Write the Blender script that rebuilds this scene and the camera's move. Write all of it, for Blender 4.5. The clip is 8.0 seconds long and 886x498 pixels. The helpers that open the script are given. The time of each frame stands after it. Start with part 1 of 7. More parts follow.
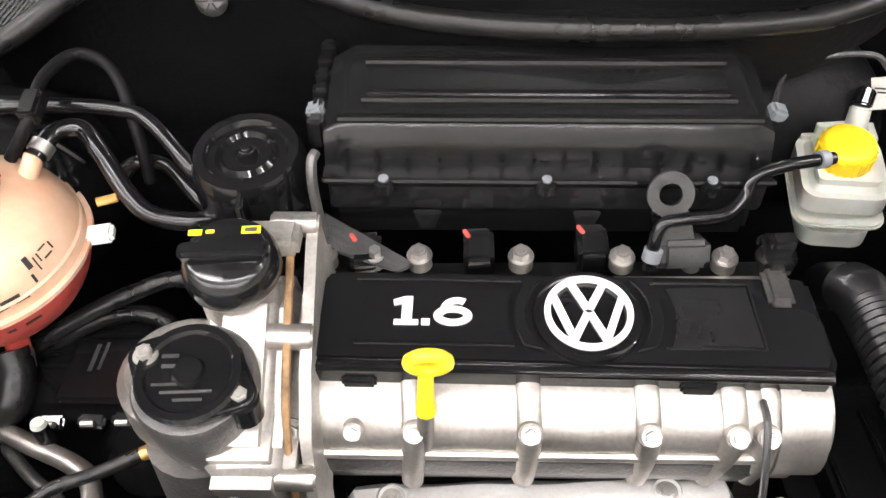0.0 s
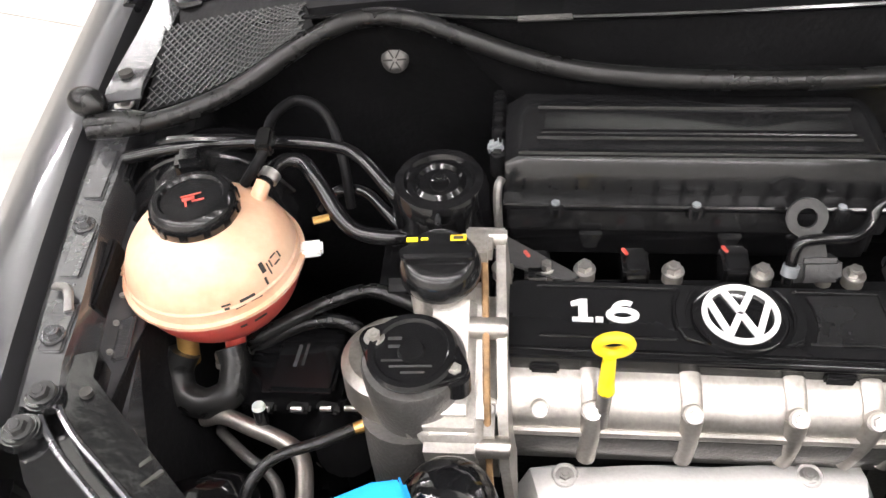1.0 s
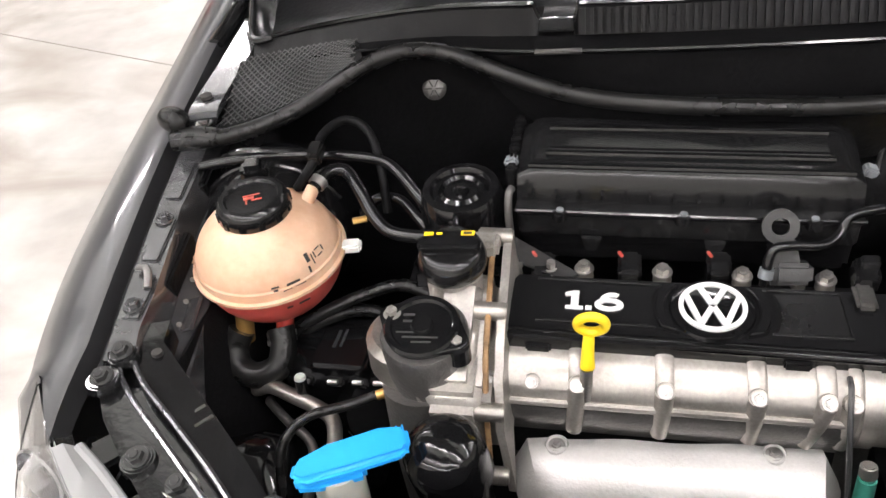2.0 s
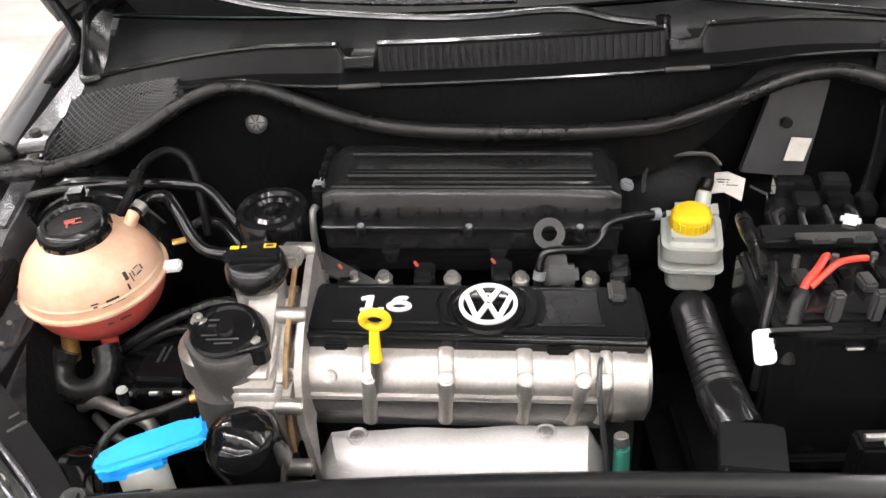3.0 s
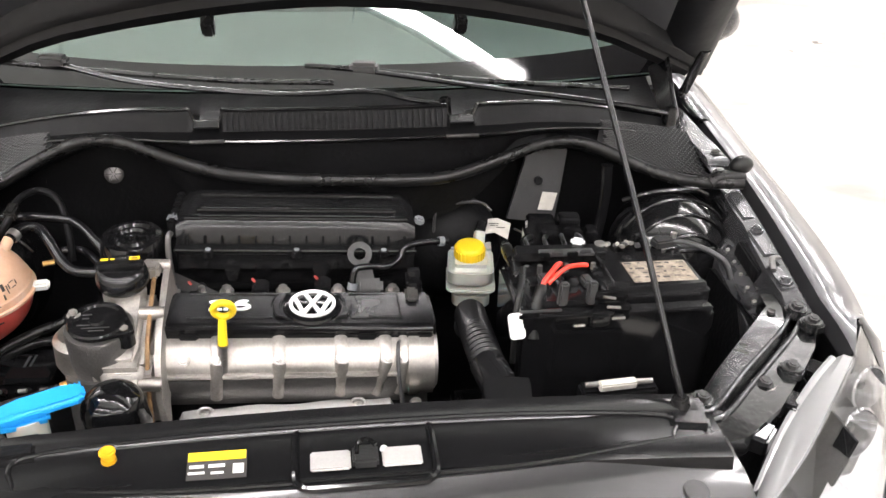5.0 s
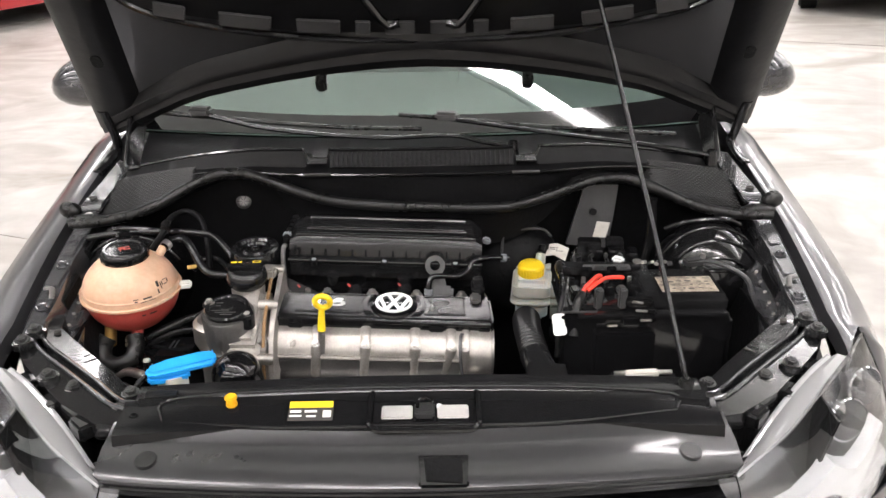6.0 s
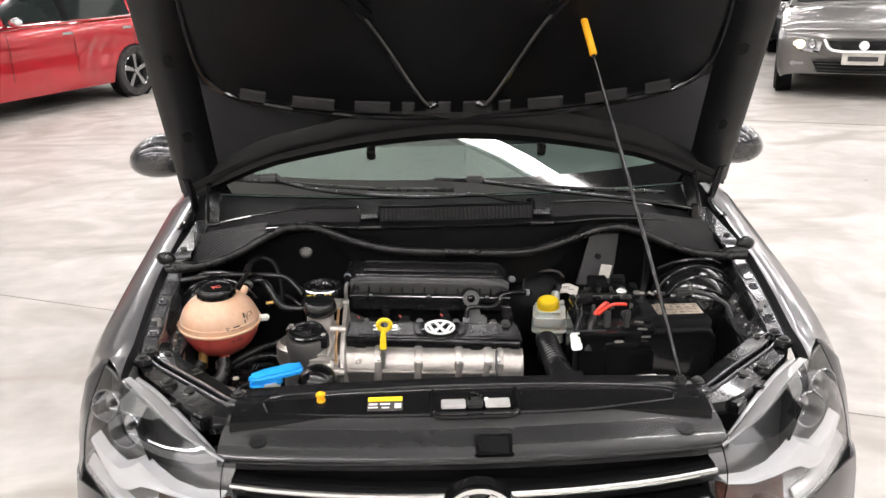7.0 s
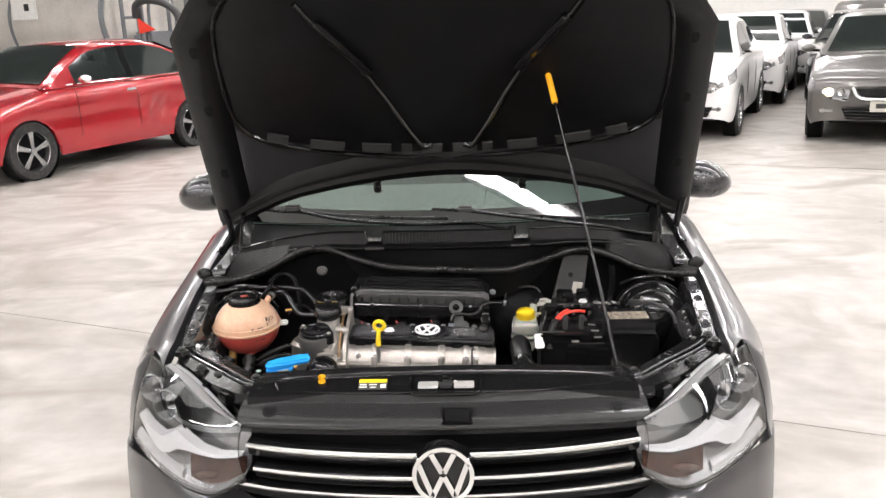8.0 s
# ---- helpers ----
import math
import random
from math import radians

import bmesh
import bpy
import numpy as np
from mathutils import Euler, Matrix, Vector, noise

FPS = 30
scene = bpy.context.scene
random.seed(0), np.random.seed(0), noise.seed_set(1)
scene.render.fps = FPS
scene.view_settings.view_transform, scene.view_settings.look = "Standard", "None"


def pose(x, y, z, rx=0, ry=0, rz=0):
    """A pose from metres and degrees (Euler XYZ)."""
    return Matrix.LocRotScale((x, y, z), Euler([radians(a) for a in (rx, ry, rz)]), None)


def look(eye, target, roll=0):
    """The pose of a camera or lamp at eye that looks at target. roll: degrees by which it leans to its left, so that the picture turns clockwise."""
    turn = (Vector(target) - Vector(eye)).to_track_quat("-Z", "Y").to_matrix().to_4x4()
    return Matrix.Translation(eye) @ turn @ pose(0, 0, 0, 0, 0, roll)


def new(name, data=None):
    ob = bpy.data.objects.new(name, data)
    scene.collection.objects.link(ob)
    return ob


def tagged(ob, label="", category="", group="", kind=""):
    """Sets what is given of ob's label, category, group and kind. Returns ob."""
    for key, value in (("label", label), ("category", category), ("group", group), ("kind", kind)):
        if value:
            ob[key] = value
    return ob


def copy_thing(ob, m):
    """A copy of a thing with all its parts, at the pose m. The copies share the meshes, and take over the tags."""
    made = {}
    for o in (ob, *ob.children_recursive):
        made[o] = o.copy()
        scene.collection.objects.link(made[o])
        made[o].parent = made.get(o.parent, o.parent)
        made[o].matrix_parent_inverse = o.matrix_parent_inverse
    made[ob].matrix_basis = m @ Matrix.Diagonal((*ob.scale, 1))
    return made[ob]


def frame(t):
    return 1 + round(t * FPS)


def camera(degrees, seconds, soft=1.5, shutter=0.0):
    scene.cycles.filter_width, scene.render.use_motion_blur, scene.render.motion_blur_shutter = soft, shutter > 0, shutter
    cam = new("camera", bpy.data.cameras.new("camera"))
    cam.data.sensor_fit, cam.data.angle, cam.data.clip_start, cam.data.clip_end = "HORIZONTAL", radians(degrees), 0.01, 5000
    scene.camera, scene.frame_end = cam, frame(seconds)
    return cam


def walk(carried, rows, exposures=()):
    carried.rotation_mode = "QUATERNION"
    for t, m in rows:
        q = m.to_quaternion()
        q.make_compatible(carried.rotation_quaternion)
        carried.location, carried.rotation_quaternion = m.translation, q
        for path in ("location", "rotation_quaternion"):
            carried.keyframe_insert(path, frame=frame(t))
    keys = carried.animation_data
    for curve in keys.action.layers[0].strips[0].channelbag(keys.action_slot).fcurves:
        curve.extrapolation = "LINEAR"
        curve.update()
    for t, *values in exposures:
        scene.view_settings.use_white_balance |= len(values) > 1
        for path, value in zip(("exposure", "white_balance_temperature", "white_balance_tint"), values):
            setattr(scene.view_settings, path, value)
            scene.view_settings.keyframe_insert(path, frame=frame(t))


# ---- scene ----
cam = camera(53.8, 8.0)
PATH = [
    (0, (-0.137, 0.042, 1.295), (-0.2, 1.411, -0.162), -3.9),
    (0.5, (-0.203, -0.031, 1.324), (-0.306, 1.406, -0.064), -4.7),
    (1, (-0.236, -0.092, 1.351), (-0.427, 1.396, 0.028), -6.2),
    (2.3, (-0.094, -0.263, 1.395), (-0.497, 1.294, 0.205), -8.7),
    (2.5, (-0.058, -0.289, 1.394), (-0.422, 1.292, 0.225), -8.2),
    (3, (-0.021, -0.323, 1.4), (-0.177, 1.312, 0.26), -5.3),
    (3.5, (-0.052, -0.382, 1.41), (0.034, 1.29, 0.316), -1.3),
    (4, (-0.074, -0.465, 1.421), (0.198, 1.218, 0.374), 1.4),
    (4.2, (-0.076, -0.496, 1.421), (0.265, 1.191, 0.402), 2.1),
    (5.3, (0.011, -0.742, 1.457), (0.191, 1.04, 0.566), 0.8),
    (5.5, (0.032, -0.812, 1.469), (0.136, 0.986, 0.599), -0.0),
    (6, (0.034, -0.95, 1.495), (0.042, 0.883, 0.696), -0.8),
    (6.5, (-0.036, -1.128, 1.512), (-0.019, 0.741, 0.8), -0.9),
    (7, (-0.072, -1.32, 1.544), (-0.037, 0.58, 0.919), -1.2),
    (7.5, (0.005, -1.509, 1.557), (-0.004, 0.413, 1.003), -1.4),
    (8, (0.09, -1.712, 1.573), (0.009, 0.219, 1.06), -2.0),
]
EXPOSURES = [(0.0, 0.78), (1.0, 0.68), (2.5, 0.05), (3.0, 0.38), (3.5, 0.62), (4.0, 0.52), (5.5, 0.2), (6.5, -0.1), (8.0, -0.13)]
walk(cam, [(t, look(eye, target, roll)) for t, eye, target, roll in PATH], EXPOSURES)

# ---- light ----
LAMP_POWER = 62.0          # emission of the ceiling tubes
world = bpy.data.worlds.new("world")
world.use_nodes = True
scene.world = world
world.node_tree.nodes["Background"].inputs[0].default_value = (0.9, 0.95, 1.0, 1)
world.node_tree.nodes["Background"].inputs[1].default_value = 0.15

# ---- materials ----
def mat(name, col, rough=0.5, metal=0.0, var=0.15, scale=8.0, fine=90.0, bump=0.0, coat=0.0, dust=0.0,
        col2=None, emit=0.0, trans=0.0, ior=1.45, sub=0.0, rvar=0.04, rand=0.0, spec=0.5):
    """A surface with colour and gloss varied at two scales, a fine relief and, if wanted, a film of dust."""
    m = bpy.data.materials.new(name)
    m.use_nodes = True
    nt = m.node_tree
    nd, lk = nt.nodes, nt.links
    b = nd["Principled BSDF"]
    b.inputs["Metallic"].default_value = metal
    b.inputs["IOR"].default_value = ior
    b.inputs["Specular IOR Level"].default_value = spec
    b.inputs["Coat Weight"].default_value = coat
    b.inputs["Coat Roughness"].default_value = 0.06
    b.inputs["Transmission Weight"].default_value = trans
    b.inputs["Subsurface Weight"].default_value = sub
    b.inputs["Subsurface Radius"].default_value = (0.02, 0.012, 0.008)
    tc = nd.new("ShaderNodeTexCoord")
    n1 = nd.new("ShaderNodeTexNoise")
    n1.inputs["Scale"].default_value, n1.inputs["Detail"].default_value = scale, 5
    n2 = nd.new("ShaderNodeTexNoise")
    n2.inputs["Scale"].default_value, n2.inputs["Detail"].default_value = fine, 3
    lk.new(tc.outputs["Object"], n1.inputs["Vector"])
    lk.new(tc.outputs["Object"], n2.inputs["Vector"])
    add = nd.new("ShaderNodeMath")
    add.operation = "MULTIPLY_ADD"
    lk.new(n2.outputs[0], add.inputs[0])
    add.inputs[1].default_value = 0.45
    lk.new(n1.outputs[0], add.inputs[2])
    ramp = nd.new("ShaderNodeValToRGB")
    lo = tuple(c * (1 - var) for c in col)
    hi = col2 if col2 else tuple(min(1, c * (1 + var)) for c in col)
    ramp.color_ramp.elements[0].position, ramp.color_ramp.elements[1].position = 0.5, 0.95
    ramp.color_ramp.elements[0].color, ramp.color_ramp.elements[1].color = (*lo, 1), (*hi, 1)
    lk.new(add.outputs[0], ramp.inputs[0])
    out = ramp.outputs[0]
    if rand:
        oi = nd.new("ShaderNodeObjectInfo")
        hs = nd.new("ShaderNodeHueSaturation")
        mr = nd.new("ShaderNodeMapRange")
        mr.inputs["To Min"].default_value, mr.inputs["To Max"].default_value = 1 - rand, 1 + rand
        lk.new(oi.outputs["Random"], mr.inputs["Value"])
        lk.new(mr.outputs[0], hs.inputs["Value"])
        lk.new(out, hs.inputs["Color"])
        out = hs.outputs[0]
    if dust:
        n3 = nd.new("ShaderNodeTexNoise")
        n3.inputs["Scale"].default_value, n3.inputs["Detail"].default_value = scale * 2.3, 8
        lk.new(tc.outputs["Object"], n3.inputs["Vector"])
        r3 = nd.new("ShaderNodeMapRange")
        r3.inputs["From Min"].default_value, r3.inputs["From Max"].default_value = 0.48, 0.8
        r3.inputs["To Max"].default_value = dust
        lk.new(n3.outputs[0], r3.inputs["Value"])
        mx = nd.new("ShaderNodeMix")
        mx.data_type = "RGBA"
        lk.new(r3.outputs[0], mx.inputs["Factor"])
        lk.new(out, mx.inputs["A"])
        mx.inputs["B"].default_value = (0.2, 0.185, 0.165, 1)
        out = mx.outputs["Result"]
    lk.new(out, b.inputs["Base Color"])
    rr = nd.new("ShaderNodeMapRange")
    rr.inputs["From Min"].default_value, rr.inputs["From Max"].default_value = 0.4, 1.0
    rr.inputs["To Min"].default_value, rr.inputs["To Max"].default_value = max(0.02, rough - rvar * rough), min(1, rough + rvar)
    lk.new(add.outputs[0], rr.inputs["Value"])
    lk.new(rr.outputs[0], b.inputs["Roughness"])
    if bump:
        bp = nd.new("ShaderNodeBump")
        bp.inputs["Strength"].default_value, bp.inputs["Distance"].default_value = 0.6, bump
        lk.new(n2.outputs[0], bp.inputs["Height"])
        lk.new(bp.outputs[0], b.inputs["Normal"])
    if emit:
        b.inputs["Emission Color"].default_value = (*col, 1)
        b.inputs["Emission Strength"].default_value = emit
    return m


def concrete():
    m = mat("polished_concrete", (0.39, 0.367, 0.335), 0.34, var=0.22, scale=0.75, fine=6.0, col2=(0.55, 0.53, 0.50), rvar=0.22)
    nt = m.node_tree
    nd, lk = nt.nodes, nt.links
    b = nd["Principled BSDF"]
    old = b.inputs["Base Color"].links[0].from_socket
    tc = nd.new("ShaderNodeTexCoord")
    mp = nd.new("ShaderNodeMapping")
    mp.inputs["Rotation"].default_value = (0, 0, 0.5)
    mp.inputs["Scale"].default_value = (0.9, 1.3, 1)
    n = nd.new("ShaderNodeTexNoise")
    n.inputs["Scale"].default_value, n.inputs["Detail"].default_value, n.inputs["Distortion"].default_value = 1.1, 10, 1.6
    lk.new(tc.outputs["Object"], mp.inputs[0])
    lk.new(mp.outputs[0], n.inputs["Vector"])
    r = nd.new("ShaderNodeMapRange")
    r.inputs["From Min"].default_value, r.inputs["From Max"].default_value, r.inputs["To Max"].default_value = 0.46, 0.70, 0.85
    lk.new(n.outputs[0], r.inputs["Value"])
    mx = nd.new("ShaderNodeMix")
    mx.data_type = "RGBA"
    lk.new(r.outputs[0], mx.inputs["Factor"])
    lk.new(old, mx.inputs["A"])
    mx.inputs["B"].default_value = (0.25, 0.22, 0.185, 1)
    lk.new(mx.outputs["Result"], b.inputs["Base Color"])
    return m


M = dict(
    concrete=concrete(),
    wall=mat("painted_wall", (0.72, 0.71, 0.68), 0.7, scale=0.6, fine=12, var=0.08, bump=0.002),
    roofsheet=mat("roof_sheet", (0.10, 0.10, 0.10), 0.6, scale=0.8, var=0.1),
    steel_dark=mat("painted_steel", (0.16, 0.17, 0.18), 0.5, scale=2),
    lamp=mat("lamp_tube", (1.0, 0.95, 0.955), 0.4, emit=LAMP_POWER, var=0.0),
    skylight=mat("added_roof_glow", (0.97, 1.0, 0.97), 0.5, emit=0.7, var=0.0),
    lampsilver=mat("silver_lamp_housing", (0.36, 0.36, 0.365), 0.2, 0.9, var=0.1, scale=20),
    lampwhite=mat("bright_lamp_reflector", (0.56, 0.56, 0.56), 0.25, 0.35, var=0.0, scale=20, rvar=0.0),
    eyesteel=mat("dull_grey_steel", (0.035, 0.035, 0.035), 0.38, 0.3, var=0.2, scale=30, fine=200, bump=0.001),
    lampbody=mat("lamp_housing", (0.75, 0.75, 0.74), 0.4),
    paint=mat("grey_metallic_paint", (0.072, 0.072, 0.077), 0.28, 0.55, var=0.12, scale=3, fine=900, coat=1.0, rvar=0.05),
    bay=mat("black_bay_enamel", (0.0065, 0.0065, 0.007), 0.12, var=0.3, scale=9, fine=40, bump=0.0012, coat=0.3, dust=0.01),
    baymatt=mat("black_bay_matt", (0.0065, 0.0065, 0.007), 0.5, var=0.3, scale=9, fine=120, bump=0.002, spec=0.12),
    rail=mat("painted_bay_rail", (0.095, 0.095, 0.10), 0.18, 0.6, var=0.2, scale=18, fine=60, bump=0.0012, coat=0.6, rvar=0.06),
    plastic=mat("black_plastic", (0.008, 0.008, 0.0085), 0.13, var=0.2, scale=12, fine=40, bump=0.0002, dust=0.006),
    gloss=mat("glossy_black_plastic", (0.006, 0.006, 0.0065), 0.06, var=0.2, scale=10, fine=30, bump=0.0002, dust=0.01),
    satin=mat("satin_black_plastic", (0.009, 0.009, 0.0095), 0.25, var=0.2, scale=8, fine=40, bump=0.0002, dust=0.01),
    meshp=mat("dark_grey_mesh", (0.015, 0.015, 0.015), 0.3, var=0.2, scale=20, dust=0.02),
    grey=mat("grey_plastic", (0.04, 0.04, 0.041), 0.34, var=0.15, scale=12, fine=240, bump=0.0005, dust=0.1),
    rubber=mat("rubber", (0.009, 0.009, 0.009), 0.26, var=0.3, scale=12, fine=70, bump=0.0004, dust=0.015, spec=0.32),
    alu=mat("cast_aluminium", (0.33, 0.31, 0.285), 0.33, 0.88, var=0.18, scale=20, fine=260, bump=0.0002, rvar=0.15, col2=(0.46, 0.435, 0.40), dust=0.1),
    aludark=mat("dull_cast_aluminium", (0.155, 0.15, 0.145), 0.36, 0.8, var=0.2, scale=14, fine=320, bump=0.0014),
    shield=mat("aluminium_heat_shield", (0.60, 0.585, 0.57), 0.42, 0.45, var=0.1, scale=10, fine=300, bump=0.0006),
    steel=mat("zinc_steel", (0.42, 0.405, 0.385), 0.34, 0.9, var=0.18, scale=30, fine=300),
    rust=mat("rusty_gasket_edge", (0.24, 0.145, 0.07), 0.6, 0.2, var=0.4, scale=40, fine=200, bump=0.002),
    brass=mat("brass", (0.55, 0.33, 0.11), 0.35, 0.8, var=0.2, scale=40),
    chrome=mat("chrome", (0.86, 0.86, 0.87), 0.07, 1.0, var=0.03, scale=10),
    silver=mat("silver_badge", (0.85, 0.85, 0.85), 0.3, 0.25, var=0.04, scale=20),
    white=mat("white_plastic", (0.78, 0.78, 0.75), 0.4, var=0.06, scale=20, dust=0.1),
    tank=mat("cream_tank_plastic", (0.60, 0.37, 0.24), 0.3, var=0.06, scale=14, sub=0.3, col2=(0.70, 0.48, 0.34), dust=0.05),
    coolant=mat("pink_coolant_plastic", (0.46, 0.075, 0.06), 0.28, var=0.14, scale=18, sub=0.3, dust=0.06),
    reserv=mat("milky_reservoir", (0.48, 0.49, 0.44), 0.36, var=0.08, scale=18, sub=0.25, dust=0.1),
    yellow=mat("yellow_plastic", (0.86, 0.60, 0.02), 0.38, var=0.06, scale=30, dust=0.04),
    orange=mat("amber_yellow_plastic", (0.80, 0.40, 0.015), 0.4, var=0.06, scale=30),
    blue=mat("blue_plastic", (0.02, 0.33, 0.80), 0.34, var=0.06, scale=20),
    redp=mat("red_plastic", (0.75, 0.05, 0.03), 0.4, var=0.1, scale=20),
    green=mat("green_plastic", (0.05, 0.25, 0.19), 0.4, var=0.1, scale=20),
    label=mat("paper_label", (0.55, 0.53, 0.48), 0.55, var=0.1, scale=30, fine=140, dust=0.25),
    ink=mat("label_ink", (0.03, 0.028, 0.026), 0.6, var=0.2, scale=30),
    satin_inside=mat("black_pressed_steel", (0.005, 0.005, 0.0055), 0.3, var=0.3, scale=5, fine=14, bump=0.003, spec=0.33),
    bowl=mat("bright_lamp_bowl", (0.52, 0.52, 0.53), 0.09, 0.95, var=0.1, scale=60, fine=300),
    joint=mat("saw_cut_joint", (0.32, 0.30, 0.275), 0.7, var=0.2, scale=2),
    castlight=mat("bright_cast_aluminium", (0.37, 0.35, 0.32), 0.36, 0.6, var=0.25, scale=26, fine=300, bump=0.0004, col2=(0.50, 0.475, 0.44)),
    recessp=mat("dull_black_cover", (0.007, 0.007, 0.0075), 0.17, var=0.02, scale=8, fine=40, rvar=0.01, spec=0.25),
    armsteel=mat("black_painted_arm", (0.009, 0.009, 0.0095), 0.15, 0.1, var=0.1, scale=18, fine=50, bump=0.0011, coat=0.6, rvar=0.02),
    scuffed=mat("scuffed_label", (0.21, 0.17, 0.13), 0.6, var=0.5, scale=60, fine=240, col2=(0.38, 0.32, 0.25), dust=0.3),
    shroudp=mat("satin_grey_black_plastic", (0.010, 0.010, 0.0105), 0.17, var=0.1, scale=6, fine=40, rvar=0.01),
    ledge=mat("grey_lamp_ledge", (0.36, 0.36, 0.365), 0.13, 0.2, var=0.02, scale=14, coat=0.8, rvar=0.01),
    cowlp=mat("dull_cowl_plastic", (0.006, 0.006, 0.0065), 0.34, var=0.15, scale=10, fine=160, bump=0.0006, spec=0.18, dust=0.015),
    lidp=mat("smooth_black_plastic", (0.009, 0.009, 0.0095), 0.16, var=0.1, scale=8, fine=40, spec=0.45, rvar=0.02),
    corrug=mat("black_corrugated_plastic", (0.008, 0.008, 0.0085), 0.28, var=0.2, scale=12, fine=90, spec=0.45, dust=0.03),
    grillep=mat("semi_gloss_shroud_plastic", (0.020, 0.020, 0.021), 0.26, var=0.06, scale=7, fine=60, bump=0.0002, coat=0.35, rvar=0.01),
    wavy=mat("wavy_gloss_black", (0.005, 0.005, 0.0055), 0.09, var=0.1, scale=30, fine=70, bump=0.0012, rvar=0.0),
    frit=mat("black_glass_border", (0.004, 0.004, 0.0045), 0.05, var=0.05, scale=8, rvar=0.0),
    headlens=mat("clear_headlamp_lens", (0.26, 0.27, 0.28), 0.14, 0.5, var=0.5, scale=9, fine=24, coat=1.0, col2=(0.62, 0.63, 0.64)),
    amberlens=mat("smoky_amber_lens", (0.04, 0.016, 0.011), 0.12, var=0.3, scale=30),
    redpaint=mat("red_metallic_paint", (0.40, 0.010, 0.018), 0.15, 0.25, var=0.1, scale=2, fine=400, coat=1.0, rvar=0.05),
    whitepaint=mat("white_car_paint", (0.80, 0.80, 0.79), 0.28, var=0.03, scale=2, fine=300, coat=0.8, rvar=0.05),
    greypaint=mat("warm_grey_car_paint", (0.13, 0.124, 0.118), 0.3, 0.5, var=0.08, scale=2, fine=500, coat=1.0, rvar=0.05),
    darkpaint=mat("black_car_paint", (0.03, 0.03, 0.034), 0.25, 0.3, var=0.1, scale=2, coat=1.0),
    tyre=mat("tyre_rubber", (0.022, 0.022, 0.022), 0.7, var=0.25, scale=9, fine=80, bump=0.002, dust=0.2),
    carglass=mat("tinted_car_glass", (0.014, 0.019, 0.018), 0.04, var=0.1, scale=4),
    tanksteel=mat("weathered_tank_steel", (0.66, 0.63, 0.59), 0.3, 0.45, var=0.15, scale=1.6, fine=24),
    glowlamp=mat("lit_headlamp", (1.0, 0.80, 0.52), 0.2, emit=9.0, var=0.0),
    cabin=mat("dark_cabin_trim", (0.06, 0.06, 0.058), 0.6, var=0.2, scale=6),
)


def glass(name, tint, rough=0.0):
    m = bpy.data.materials.new(name)
    m.use_nodes = True
    b = m.node_tree.nodes["Principled BSDF"]
    b.inputs["Base Color"].default_value = (*tint, 1)
    b.inputs["Transmission Weight"].default_value = 1.0
    b.inputs["Roughness"].default_value = rough
    b.inputs["IOR"].default_value = 1.5
    return m


M["windscreen"] = glass("green_tinted_glass", (0.66, 0.84, 0.78))
M["lens"] = glass("clear_polycarbonate", (0.93, 0.94, 0.95), 0.02)


# ---- mesh helpers ----
def thing(name, label, category, at=(0, 0, 0), group="", kind="", rz=0.0):
    ob = new(name)
    ob.empty_display_size = 0.05
    ob.matrix_basis = pose(*at, 0, 0, rz)
    return tagged(ob, label, category, group, kind)


def part(name, bm, material, parent=None, label="", angle=38, local=False):
    """Links a bmesh as one mesh object under a thing or a part. Its points are in world places unless local."""
    me = bpy.data.meshes.new(name)
    bmesh.ops.recalc_face_normals(bm, faces=bm.faces)
    bm.to_mesh(me)
    bm.free()
    for p in me.polygons:
        p.use_smooth = True
    me.set_sharp_from_angle(angle=radians(angle))
    me.materials.append(material)
    ob = new(name, me)
    if parent is not None:
        ob.parent = parent
        if not local and parent.parent is None and parent.data is None:
            ob.matrix_parent_inverse = parent.matrix_basis.inverted()
    if label:
        ob["label"] = label
    return ob


def share(ob, m):
    """Another part on the same mesh, moved by m in its own space."""
    o = ob.copy()
    scene.collection.objects.link(o)
    o.matrix_basis = m
    return o


def move(ob, d):
    """Shifts a thing or a part, with all that belongs to it."""
    ob.matrix_basis = Matrix.Translation(d) @ ob.matrix_basis
    return ob


def BM():
    return bmesh.new()


def bev(bm, w, seg=2, angle=30):
    es = [e for e in bm.edges if len(e.link_faces) == 2 and e.calc_face_angle(0) > radians(angle)]
    bmesh.ops.bevel(bm, geom=es, offset=w, segments=seg, affect="EDGES", clamp_overlap=True)
    return bm


def box(c, s, rot=None, b=0.0, bm=None, seg=2):
    """A box of size s about c, turned by rot (degrees), with rounded edges."""
    t = BM()
    bmesh.ops.create_cube(t, size=1, matrix=Matrix.Diagonal((*s, 1)))
    if b:
        bev(t, b, seg)
    t.transform(pose(*c, *(rot or (0, 0, 0))))
    if bm is None:
        return t
    return join(bm, t)


def join(bm, t):
    me = bpy.data.meshes.new("tmp")
    t.to_mesh(me)
    t.free()
    bm.from_mesh(me)
    bpy.data.meshes.remove(me)
    return bm


def axis(p0, p1):
    p0, p1 = Vector(p0), Vector(p1)
    return Matrix.Translation(p0) @ (p1 - p0).to_track_quat("Z", "Y").to_matrix().to_4x4()


